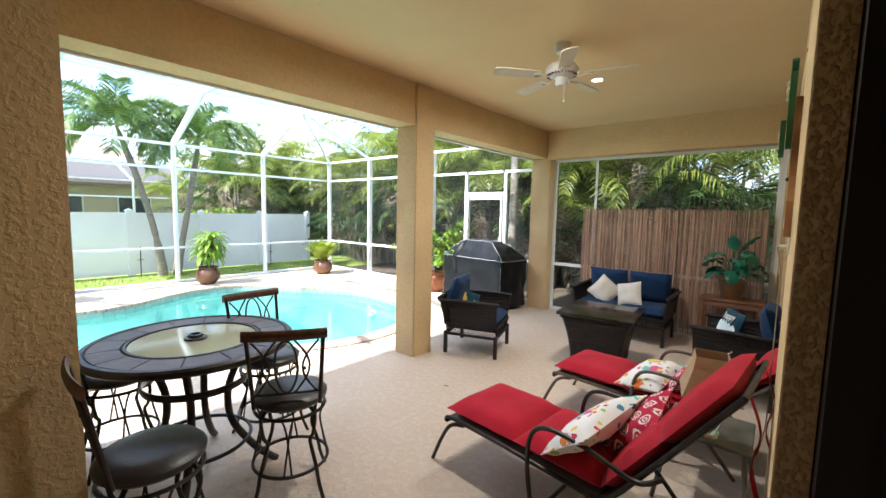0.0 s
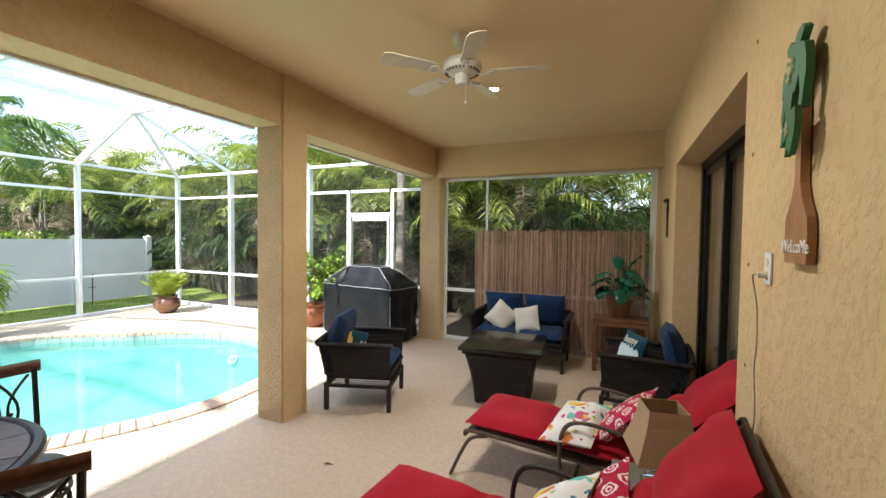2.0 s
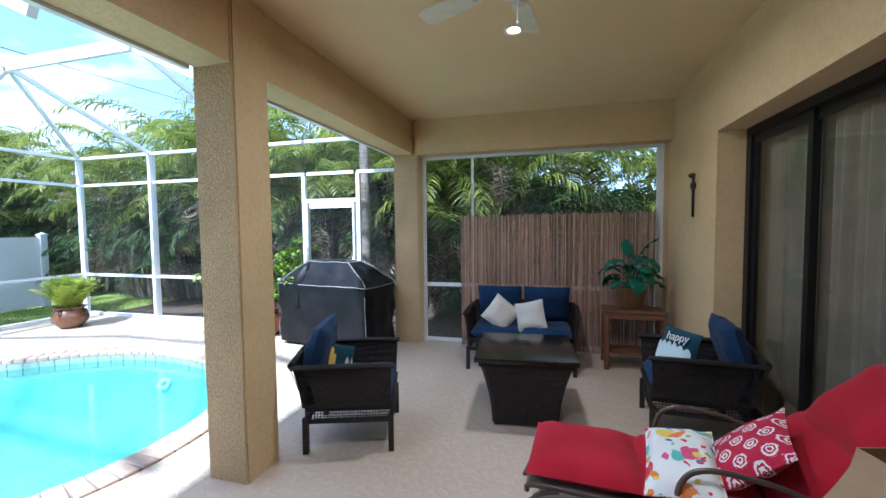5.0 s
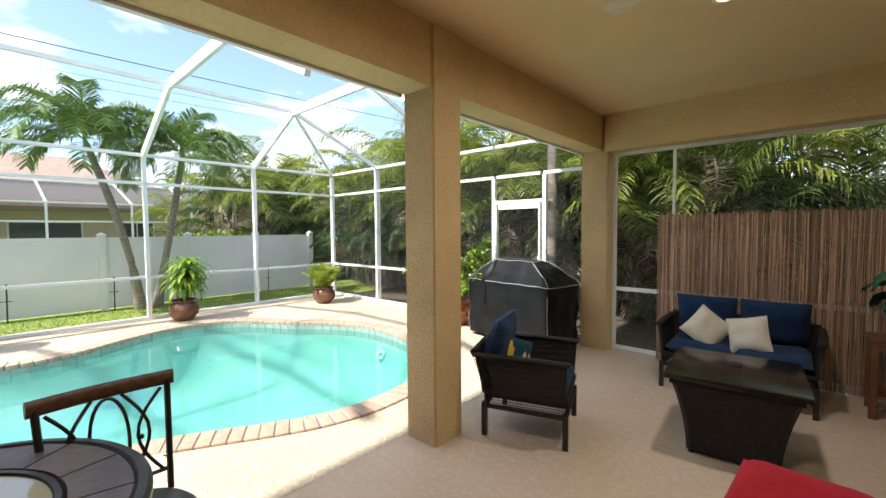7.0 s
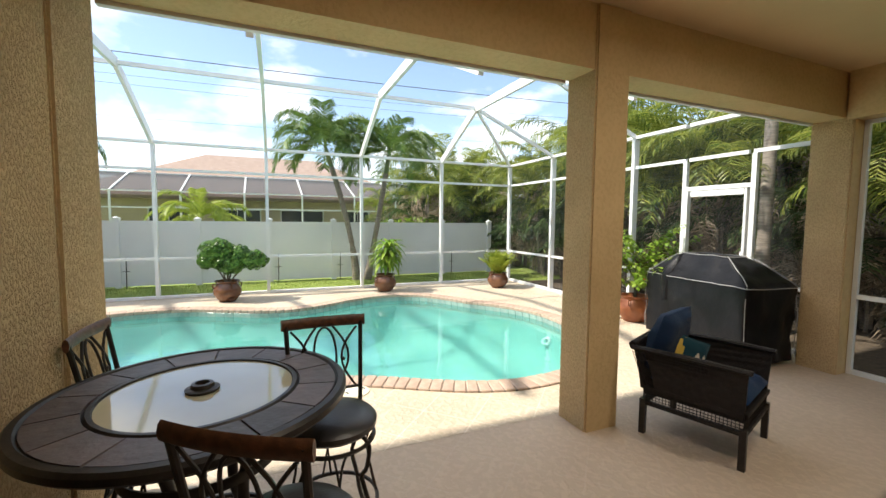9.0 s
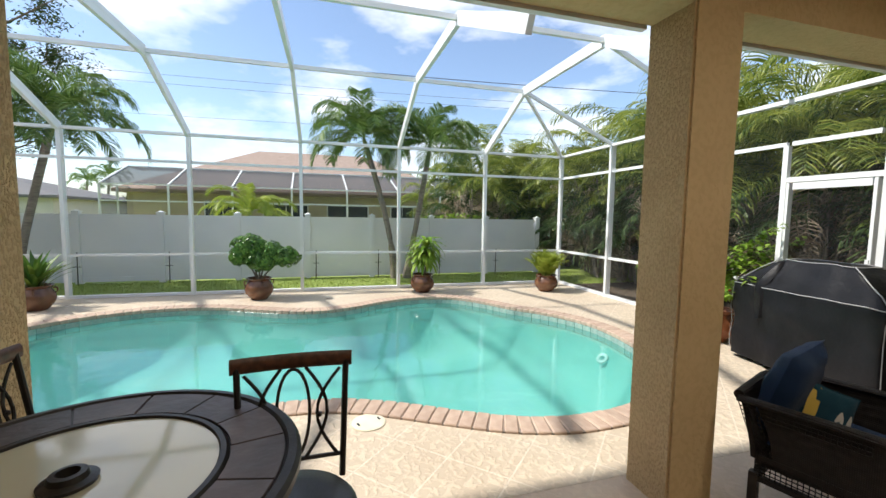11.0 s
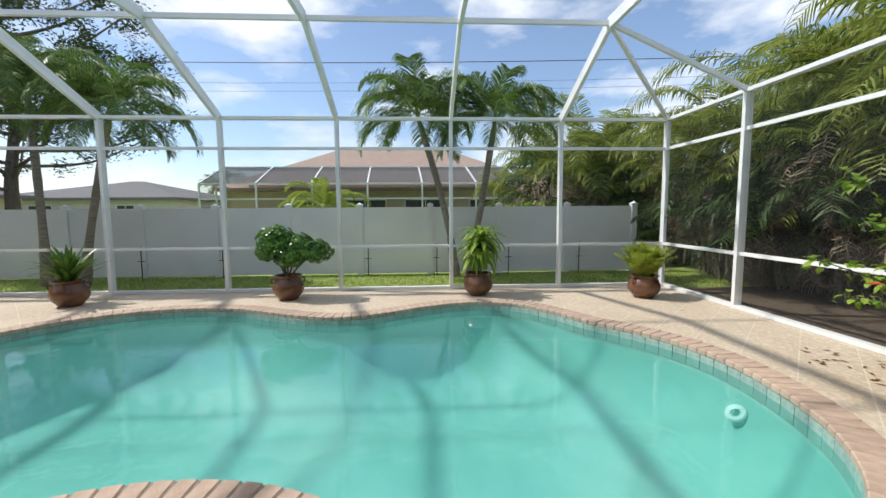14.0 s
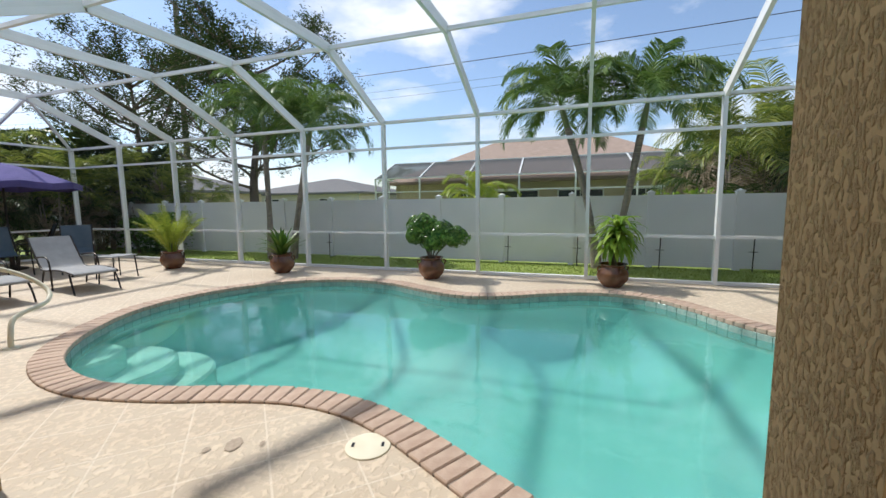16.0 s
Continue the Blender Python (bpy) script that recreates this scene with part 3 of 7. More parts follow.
for s, e in ((POST_Y[-2], POST_Y[-1]), (POST_Y[1], POST_Y[0])):
    member("hip_bar", [((KNEE_X, s, KNEE_Z), (WX, e, EAVE))], 0.05, 0.06)
    member("hip_bar", [((KNEE_X, s, KNEE_Z), (KNEE_X, e, EAVE))], 0.05, 0.06)
    member("hip_bar", [((KINK_X, s, KNEE_Z), (KINK_X, e, EAVE))], 0.05, 0.06)
# screen door in the far wall
door = tagged(new("door_screen"), "white framed screen door in the pool enclosure", "", "", "structure")
FY = 7.755
bm = bmesh.new()
bar(bm, (-5.19, FY, 0), (-5.19, FY, 2.50), 0.06, 0.06)
bar(bm, (-4.22, FY, 0), (-4.22, FY, 2.50), 0.06, 0.06)
bar(bm, (-5.16, FY, 2.09), (-4.25, FY, 2.09), 0.05, 0.06)
part("door_frame", bm, WHITE_AL, door, smooth=False)
bm = bmesh.new()
for a, b in (((-5.12, 0.03), (-5.12, 2.05)), ((-4.29, 0.03), (-4.29, 2.05)), ((-5.08, 2.01), (-4.33, 2.01)), ((-5.08, 0.85), (-4.33, 0.85)), ((-5.08, 0.12), (-4.33, 0.12))):
    bar(bm, (a[0], FY - 0.02, a[1]), (b[0], FY - 0.02, b[1]), 0.075 if a[0] == b[0] else 0.03, 0.03 if a[0] == b[0] else 0.08)
leaf = part("door_leaf", bm, WHITE_AL, door, smooth=False)
bm = bmesh.new()
bar(bm, (-4.30, FY - 0.06, 1.08), (-4.30, FY - 0.06, 1.20), 0.02, 0.03)
tube(bm, [(-4.30, FY - 0.05, 1.14), (-4.30, FY - 0.10, 1.14), (-4.40, FY - 0.10, 1.14)], 0.009)
part("door_handle", bm, WHITE_AL, leaf)


def screen_sheet(name, corners):
    bm = bmesh.new()
    bm.faces.new([bm.verts.new(c) for c in corners])
    ob = solid(name, bm, SCREEN, "fine grey insect mesh")
    ob.visible_shadow = False
    return ob


screen_sheet("window_mesh", [(WX, -10.17, 0), (WX, FY, 0), (WX, FY, EAVE), (WX, -10.17, EAVE)])
screen_sheet("window_mesh", [(WX, FY, 0), (-3.46, FY, 0), (-3.46, FY, EAVE), (WX, FY, EAVE)])
screen_sheet("window_mesh", [(WX, -10.17, 0), (-3.46, -10.17, 0), (-3.46, -10.17, EAVE), (WX, -10.17, EAVE)])
screen_sheet("window_mesh", [(-3.06, 7.545, 0), (0.0, 7.545, 0), (0.0, 7.545, 2.62), (-3.06, 7.545, 2.62)])

ROOF_MESH = screen_material("roof_insect_screen", 0.05, (0.12, 0.125, 0.13))
for za, xa, zb, xb in ((EAVE, WX, KNEE_Z, KNEE_X), (KNEE_Z, KNEE_X, KNEE_Z, KINK_X), (KNEE_Z, KINK_X, EAVE, END_X)):
    bm = bmesh.new()
    bm.faces.new([bm.verts.new(p) for p in ((xa, POST_Y[1], za), (xb, POST_Y[1], zb), (xb, POST_Y[-2], zb), (xa, POST_Y[-2], za))])
    solid("roof_mesh", bm, ROOF_MESH, "fine grey insect mesh over the pool").visible_shadow = False

# ---- fence ----
FX = -12.6
fence = tagged(new("fence"), "white vinyl privacy fence with capped posts", "fence")
FENCE_Y = [8.44 - 1.66 * i for i in range(16)]


def fence_panel(a, b):
    bm = bmesh.new()
    box(bm, FX - 0.02, FX + 0.02, a, b, -0.02, 1.44)
    box(bm, FX - 0.03, FX + 0.03, a, b, 1.44, 1.52)
    box(bm, FX - 0.03, FX + 0.03, a, b, -0.05, 0.06)
    part("panel", bm, VINYL, fence, smooth=False)


for i, y in enumerate(FENCE_Y):
    bm = bmesh.new()
    box(bm, FX - 0.065, FX + 0.065, y - 0.065, y + 0.065, -0.1, 1.56)
    box(bm, FX - 0.08, FX + 0.08, y - 0.08, y + 0.08, 1.56, 1.585)
    lathe(bm, [(0.085, 1.585), (0.0, 1.63)], 4, FX, y)
    part("post", bm, VINYL, fence, smooth=False)
    if i:
        fence_panel(y + 0.065, FENCE_Y[i - 1] - 0.065)

# ---- coping, tiles, drain, rail ----
def along(loop, step, start=0.0):
    """Points every step metres along a closed loop, with the way at each."""
    pts = [Vector(p) for p in loop] + [Vector(loop[0])]
    lens = [0.0]
    for a, b in zip(pts, pts[1:]):
        lens.append(lens[-1] + (b - a).length)
    total = lens[-1]
    n = int(round(total / step))
    out, i = [], 0
    for q in range(n):
        s = start + q * total / n
        while i < len(lens) - 2 and lens[i + 1] < s:
            i += 1
        f = (s - lens[i]) / max(1e-9, lens[i + 1] - lens[i])
        out.append((pts[i].lerp(pts[i + 1], f), (pts[i + 1] - pts[i]).normalized()))
    return out, total / n


rng = random.Random(5)


def rounded_brick(w, l, h):
    bm = bevelled(-w / 2, w / 2, -l / 2, l / 2, -h, 0.0, 0.008, 1)
    return finish("brick", bm, COPING, False)


MID = offset(INNER, 0.125 * SIGN)
spots, gap = along(MID, 0.112)
base_brick = rounded_brick(0.245, gap - 0.008, 0.055)
coping = tagged(new("coping"), "ring of brown brick coping round the pool", "", "", "structure")
for p, way in spots:
    b = new("brick", base_brick)
    b.parent = coping
    b.matrix_basis = Matrix.Translation((p.x, p.y, 0.022 + rng.uniform(-0.002, 0.002))) @ pose(0, 0, 0, 0, rng.uniform(-0.6, 0.6), math.degrees(math.atan2(way.y, way.x)) + 90 * 0 - 90 + rng.uniform(-0.6, 0.6))
bm = bmesh.new()
GROUT = mat("coping_mortar", (0.20, 0.16, 0.13), 0.9, second=(0.28, 0.23, 0.19), scale=20)
rings = [[bm.verts.new((p.x, p.y, z)) for p in offset(INNER, d * SIGN)] for d, z in ((0.012, -0.05), (0.012, 0.012), (0.244, 0.012), (0.25, -0.1))]
k = len(INNER)
for a, b in zip(rings, rings[1:]):
    for i in range(k):
        j = (i + 1) % k
        bm.faces.new((a[i], a[j], b[j], b[i]))
part("mortar", bm, GROUT, coping)
# waterline tiles
tile_ring = tagged(new("waterline_tiling"), "band of grey-green waterline tiles", "", "", "structure")
spots, gap = along(offset(INNER, 0.008 * SIGN), 0.155)
tile_mesh = finish("tile", bevelled(-gap / 2 + 0.003, gap / 2 - 0.003, -0.006, 0.006, -0.16, 0.0, 0.002, 1), TILE, False)
for p, way in spots:
    b = new("tile", tile_mesh)
    b.parent = tile_ring
    b.matrix_basis = Matrix.Translation((p.x, p.y, -0.034)) @ pose(0, 0, 0, 0, 0, math.degrees(math.atan2(way.y, way.x)))

IVORY = mat("ivory_plastic", (0.74, 0.70, 0.55), 0.45, second=(0.68, 0.63, 0.48), scale=6, bump=0.1, bump_scale=60)
skimmer = thing("skimmer_lid", (-4.50, 2.60, 0.0), 20, "round ivory skimmer lid set in the deck", "pool fitting")
bm = bmesh.new()
lathe(bm, [(0, 0.012), (0.115, 0.012), (0.128, 0.008), (0.13, 0.001)], 40)
part("lid", bm, IVORY, skimmer)
for s in (-1, 1):
    bm = bmesh.new()
    box(bm, -0.02, 0.02, s * 0.085 - 0.008, s * 0.085 + 0.008, 0.0125, 0.0145)
    part("finger_slot", bm, DARK_FRAME, skimmer, "black finger slot", smooth=False)
inlet = thing("return_fitting", (-6.17, 5.99, -0.37), 0, "white round fitting on the pool wall under water", "pool fitting")
bm = bmesh.new()
lathe(bm, [(0.06, 0.0), (0.12, 0.0), (0.13, 0.02), (0.12, 0.04), (0.06, 0.03), (0.06, 0.0)], 28)
r = part("ring", bm, WHITE_AL, inlet)
r.matrix_basis = pose(0, 0, 0, 38, 12, 0) @ Matrix.Scale(0.66, 4)
# stains on the deck
STAIN = mat("dark_stain", (0.32, 0.26, 0.20), 0.8, second=(0.42, 0.34, 0.26), scale=40)

for x, y, rx, ry in ((-4.27, 1.85, 0.07, 0.045), (-4.18, 1.74, 0.03, 0.02), (-4.33, 2.00, 0.03, 0.015)):
    e = thing("deck_stain", (x, y, 0.005), 25, "dark irregular stain on the pale deck", "stain")
    bm = bmesh.new()
    ring = [bm.verts.new((rx * math.cos(q * 0.314) * (1 + 0.3 * noise.noise(Vector((math.cos(q * 0.314) * 2, math.sin(q * 0.314) * 2, x)))), ry * math.sin(q * 0.314) * (1 + 0.4 * noise.noise(Vector((q * 0.9, y, x)))), 0.0)) for q in range(20)]
    bm.faces.new(ring)
    part("mark", bm, STAIN, e, smooth=False)

rail = thing("hand_rail", (-4.85, -1.62, 0), 0, "ivory curved pool hand rail with a round foot plate", "hand rail")
bm = bmesh.new()
tube(bm, spline3([(0, 0, 0.0), (-0.01, -0.01, 0.12), (-0.10, -0.10, 0.28), (-0.42, -0.22, 0.36), (-0.52, -0.40, 0.48), (-0.40, -0.66, 0.66), (-0.10, -1.0, 0.82), (0.15, -1.25, 0.86), (0.30, -1.42, 0.70), (0.34, -1.48, 0.0)], 6), 0.024, 12)
part("tube", bm, IVORY, rail)
bm = bmesh.new()
lathe(bm, [(0, 0.012), (0.06, 0.012), (0.07, 0.0)], 20)
part("foot_plate", bm, IVORY, rail)

# ---- wicker furniture ----
def weave(name, base, light, sx=90.0, sz=90.0, strength=0.8):
    m = mat(name, base, 0.5, second=light, scale=30, spec=0.3)
    n, l, b = nodes_of(m)
    tc = n.new("ShaderNodeTexCoord")
    h = None
    for ax, s in (("X", sx), ("Z", sz), ("Y", sx)):
        w = n.new("ShaderNodeTexWave")
        w.bands_direction = ax
        w.inputs["Scale"].default_value = s / 6.28
        w.inputs["Distortion"].default_value = 0.4
        l.new(tc.outputs["Object"], w.inputs["Vector"])
        if h is None:
            h = w.outputs["Fac"]
        else:
            mm = n.new("ShaderNodeMath")
            mm.operation = "MULTIPLY" if ax == "Z" else "ADD"
            l.new(h, mm.inputs[0])
            l.new(w.outputs["Fac"], mm.inputs[1])
            h = mm.outputs[0]
    bp = n.new("ShaderNodeBump")
    bp.inputs["Strength"].default_value, bp.inputs["Distance"].default_value = strength, 0.005
    l.new(h, bp.inputs["Height"])
    l.new(bp.outputs[0], b.inputs["Normal"])
    return m


WICKER = weave("dark_wicker", (0.013, 0.010, 0.009), (0.026, 0.020, 0.018), 260, 200)
WICKER_RIB = weave("dark_wicker_ribbed", (0.014, 0.011, 0.010), (0.030, 0.023, 0.020), 150, 260, 1.0)


def fabric(name, a, b2, bumpy=0.35):
    m = mat(name, a, 0.92, second=b2, scale=3.0, bump=bumpy, bump_scale=320, spec=0.15)
    n, l, b = nodes_of(m)
    b.inputs["Sheen Weight"].default_value = 0.08
    return m


NAVY = fabric("navy_fabric", (0.010, 0.030, 0.080), (0.015, 0.042, 0.105))
CREAM = fabric("cream_fabric", (0.58, 0.54, 0.47), (0.66, 0.62, 0.55))
RED = fabric("red_fabric", (0.34, 0.008, 0.020), (0.42, 0.013, 0.030))
TEAL_DARK = fabric("dark_teal_fabric", (0.012, 0.05, 0.075), (0.018, 0.065, 0.09))
PALE_BLUE = fabric("pale_blue_print", (0.60, 0.72, 0.76), (0.66, 0.77, 0.80))


def spots_fabric():
    """White cotton printed with bright loose motifs."""
    m = fabric("printed_cotton", (0.72, 0.72, 0.70), (0.78, 0.78, 0.76))
    n, l, b = nodes_of(m)
    src = b.inputs["Base Color"].links[0].from_socket
    tc = n.new("ShaderNodeTexCoord")
    for sc, lim, sat in ((8.5, 0.36, 1.0), (17.0, 0.27, 0.9)):
        ns = n.new("ShaderNodeTexNoise")
        ns.inputs["Scale"].default_value = 14
        ad = n.new("ShaderNodeMixRGB")
        ad.inputs[0].default_value = 0.07
        l.new(tc.outputs["Object"], ns.inputs["Vector"])
        l.new(tc.outputs["Object"], ad.inputs[1])
        l.new(ns.outputs["Color"], ad.inputs[2])
        v = n.new("ShaderNodeTexVoronoi")
        v.inputs["Scale"].default_value = sc
        l.new(ad.outputs[0], v.inputs["Vector"])
        pick = n.new("ShaderNodeSeparateColor")
        l.new(v.outputs["Color"], pick.inputs[0])
        hs = n.new("ShaderNodeValToRGB")
        hs.color_ramp.interpolation = "CONSTANT"
        inks = [(0.60, 0.03, 0.06), (0.16, 0.50, 0.46), (0.72, 0.22, 0.05), (0.30, 0.50, 0.10), (0.62, 0.10, 0.22), (0.72, 0.55, 0.10), (0.08, 0.22, 0.36)]
        while len(hs.color_ramp.elements) < len(inks):
            hs.color_ramp.elements.new(0.5)
        for q, ink in enumerate(inks):
            hs.color_ramp.elements[q].position = q / len(inks)
            hs.color_ramp.elements[q].color = (*ink, 1)
        l.new(pick.outputs[0], hs.inputs[0])
        lt = n.new("ShaderNodeMath")
        lt.operation = "LESS_THAN"
        lt.inputs[1].default_value = lim
        l.new(v.outputs["Distance"], lt.inputs[0])
        mx = n.new("ShaderNodeMixRGB")
        l.new(lt.outputs[0], mx.inputs[0])
        l.new(src, mx.inputs[1])
        l.new(hs.outputs[0], mx.inputs[2])
        src = mx.outputs[0]
    l.new(src, b.inputs["Base Color"])
    return m


def medallion_fabric():
    """Crimson cotton with white rosettes in a lattice."""
    m = fabric("medallion_cotton", (0.40, 0.012, 0.05), (0.46, 0.02, 0.06))
    n, l, b = nodes_of(m)
    src = b.inputs["Base Color"].links[0].from_socket
    tc = n.new("ShaderNodeTexCoord")
    mp = n.new("ShaderNodeMapping")
    mp.inputs["Rotation"].default_value = (0, 0, radians(45))
    mp.inputs["Scale"].default_value = (10.5, 10.5, 0.0)
    l.new(tc.outputs["Object"], mp.inputs[0])
    v = n.new("ShaderNodeTexVoronoi")
    v.inputs["Scale"].default_value, v.inputs["Randomness"].default_value = 1.0, 0.0
    l.new(mp.outputs[0], v.inputs["Vector"])
    s = n.new("ShaderNodeMath")
    s.operation = "MULTIPLY"
    s.inputs[1].default_value = 34
    l.new(v.outputs["Distance"], s.inputs[0])
    wob = n.new("ShaderNodeTexNoise")
    wob.inputs["Scale"].default_value = 55
    l.new(tc.outputs["Object"], wob.inputs["Vector"])
    wig = n.new("ShaderNodeMath")
    wig.operation = "MULTIPLY_ADD"
    wig.inputs[1].default_value = 7.0
    l.new(wob.outputs[0], wig.inputs[0])
    l.new(s.outputs[0], wig.inputs[2])
    c = n.new("ShaderNodeMath")
    c.operation = "SINE"
    l.new(wig.outputs[0], c.inputs[0])
    g = n.new("ShaderNodeMath")
    g.operation = "GREATER_THAN"
    g.inputs[1].default_value = 0.05
    l.new(c.outputs[0], g.inputs[0])
    e = n.new("ShaderNodeMath")
    e.operation = "LESS_THAN"
    e.inputs[1].default_value = 0.43
    l.new(v.outputs["Distance"], e.inputs[0])
    mu = n.new("ShaderNodeMath")
    mu.operation = "MULTIPLY"
    l.new(g.outputs[0], mu.inputs[0])
    l.new(e.outputs[0], mu.inputs[1])
    mx = n.new("ShaderNodeMixRGB")
    mx.inputs[2].default_value = (0.75, 0.70, 0.68, 1)
    l.new(mu.outputs[0], mx.inputs[0])
    l.new(src, mx.inputs[1])
    l.new(mx.outputs[0], b.inputs["Base Color"])
    return m


PRINT, MEDALLION = spots_fabric(), medallion_fabric()


def cushion_mesh(w, h, t, n=14, sag=0.0, pinch=0.06, seed=1, power=2.6):
    """A stuffed cushion lying in x, y, with its thickness along z, pinched corners and a few creases."""
    bm = bmesh.new()
    grid = {}
    off = Vector((seed * 7.3, 1.7, 0))
    for side in (1, -1):
        for i in range(n + 1):
            for j in range(n + 1):
                u, v = 2 * i / n - 1, 2 * j / n - 1
                edge = i in (0, n) or j in (0, n)
                if edge and side == -1:
                    grid[side, i, j] = grid[1, i, j]
                    continue
                q = (1 - abs(u) ** power) * (1 - abs(v) ** power)
                k = 1 - pinch * (1 - abs(u) ** 2) * abs(v) ** 3
                k2 = 1 - pinch * (1 - abs(v) ** 2) * abs(u) ** 3
                crease = 0.10 * t * noise.noise(Vector((u * 2.2, v * 2.2, side)) + off) * (1 if not edge else 0)
                grid[side, i, j] = bm.verts.new((w / 2 * u * k2, h / 2 * v * k, side * (t / 2 * max(q, 0) ** 0.55) + crease - sag * (1 - u * u) * 0.3))
    for side in (1, -1):
        for i in range(n):
            for j in range(n):
                f = [grid[side, i, j], grid[side, i + 1, j], grid[side, i + 1, j + 1], grid[side, i, j + 1]]
                bm.faces.new(f if side == 1 else f[::-1])
    return bm


def pillow(loc, rot, w, h, t, material, label, seed=1, group=""):
    e = new("cushion")
    e.matrix_basis = pose(*loc, *rot)
    tagged(e, label, "cushion", group)
    part("cover", cushion_mesh(w, h, t, seed=seed), material, e)
    bm = bmesh.new()
    k = 24
    ring = []
    for i in range(4 * 10):
        s, f = divmod(i, 10)
        f = f / 5 - 1
        u, v = ((f, -1), (1, f), (-f, 1), (-1, -f))[s]
        kk = 1 - 0.06 * (1 - abs(u) ** 2) * abs(v) ** 3
        k2 = 1 - 0.06 * (1 - abs(v) ** 2) * abs(u) ** 3
        ring.append((w / 2 * u * k2, h / 2 * v * kk, 0))
    tube(bm, ring, 0.005, 5, closed=True)
    part("piping", bm, material, e)
    return e


def open_weave(bm, o, u, v, nu, nv, r=0.0045):
    """A lattice of flat strands from corner o along u and v."""
    o, u, v = Vector(o), Vector(u), Vector(v)
    for i in range(nu + 1):
        a = o + u * (i / nu)
        bar(bm, a, a + v, r * 1.5, r)
    for j in range(nv + 1):
        a = o + v * (j / nv)
        bar(bm, a, a + u, r * 1.5, r)


def wicker_seat(name, loc, rz, width, label, category, seats=1):
    """Facing local +x; width along y."""
    root = thing(name, loc, rz, label, category)
    root.scale = (1.0, 1.0, 1.06)
    d, w = 0.31, width / 2
    for x, y in ((d, w), (d, -w), (-d, w), (-d, -w)):
        bm = bmesh.new()
        box(bm, x - 0.02, x + 0.02, y - 0.02, y + 0.02, 0.0, 0.25)
        part("leg", bm, BLACK_METAL, root, smooth=False)
    bm = bmesh.new()
    for z in (0.225, 0.335):
        for s in (-1, 1):
            bar(bm, (-d, s * w, z), (d, s * w, z), 0.035, 0.025)
            bar(bm, (s * d, -w, z), (s * d, w, z), 0.035, 0.025)
    box(bm, -d, d, -w, w, 0.29, 0.315)
    part("seat_frame", bm, WICKER, root, smooth=False)
    bm = bmesh.new()
    nn = int(width / 0.022)
    for s in (-1, 1):
        open_weave(bm, (-d, s * w, 0.235), (2 * d, 0, 0), (0, 0, 0.10), 28, 5, 0.0036)
        open_weave(bm, (s * d, -w, 0.235), (0, 2 * w, 0), (0, 0, 0.10), nn, 5, 0.0036)
        open_weave(bm, (-d - 0.005, s * w, 0.345), (0.075, 0, 0), (-0.075, s * 0.045, 0.25), 4, 12, 0.0036)
    part("open_weave", bm, WICKER, root, smooth=False)
    for s in (-1, 1):
        # side panel flares outwards and back towards the top
        bm = bmesh.new()
        rows = []
        for i in range(7):
            f = i / 6
            z = 0.34 + 0.26 * f
            out = 0.045 * f ** 1.6
            back = -d + 0.075 - 0.07 * f ** 1.5
            front = d + 0.015 * f
            rows.append([(back, s * (w + out), z), (front, s * (w + out * 0.7), z)])
        vs = [[bm.verts.new((p[0], p[1] - s * 0.012, p[2])) for p in r] + [bm.verts.new((p[0], p[1] + s * 0.012, p[2])) for p in r] for r in rows]
        for a, b in zip(vs, vs[1:]):
            bm.faces.new((a[0], a[1], b[1], b[0]))
            bm.faces.new((a[2], b[2], b[3], a[3]))
            bm.faces.new((a[0], b[0], b[2], a[2]))
            bm.faces.new((a[1], a[3], b[3], b[1]))
        bm.faces.new((vs[0][0], vs[0][2], vs[0][3], vs[0][1]))
        bm.faces.new((vs[-1][0], vs[-1][1], vs[-1][3], vs[-1][2]))
        part("side_panel", bm, WICKER, root)
        bm = bmesh.new()
        tube(bm, [(-d - 0.08, s * (w + 0.045), 0.612), (0.0, s * (w + 0.042), 0.618), (d + 0.035, s * (w + 0.03), 0.612)], 0.034, 8, rz=0.016)
        part("arm", bm, WICKER, root)
        bm = bmesh.new()
        open_weave(bm, (-d + 0.02, s * (w + 0.050), 0.54), (0.40, 0, 0), (0, 0, 0.04), 18, 2, 0.004)
        part("open_weave", bm, WICKER, root, smooth=False)
    bm = bmesh.new()
    rows = []
    for i in range(6):
        f = i / 5
        rows.append((-d - 0.07 * f ** 1.3, 0.33 + 0.30 * f))
    vs = []
    for x, z in rows:
        vs.append([bm.verts.new((x + q, y, z)) for q in (-0.012, 0.012) for y in (-w - 0.03, w + 0.03)])
    for a, b in zip(vs, vs[1:]):
        bm.faces.new((a[0], b[0], b[1], a[1]))
        bm.faces.new((a[2], a[3], b[3], b[2]))
        bm.faces.new((a[0], a[2], b[2], b[0]))
        bm.faces.new((a[1], b[1], b[3], a[3]))
    bm.faces.new((vs[-1][0], vs[-1][2], vs[-1][3], vs[-1][1]))
    part("back_panel", bm, WICKER, root)
    bm = bmesh.new()
    tube(bm, [(-d - 0.08, -w - 0.04, 0.625), (-d - 0.085, 0, 0.645), (-d - 0.08, w + 0.04, 0.625)], 0.026, 8)
    part("top_rail", bm, WICKER, root)
    cw = (2 * w - 0.04) / seats
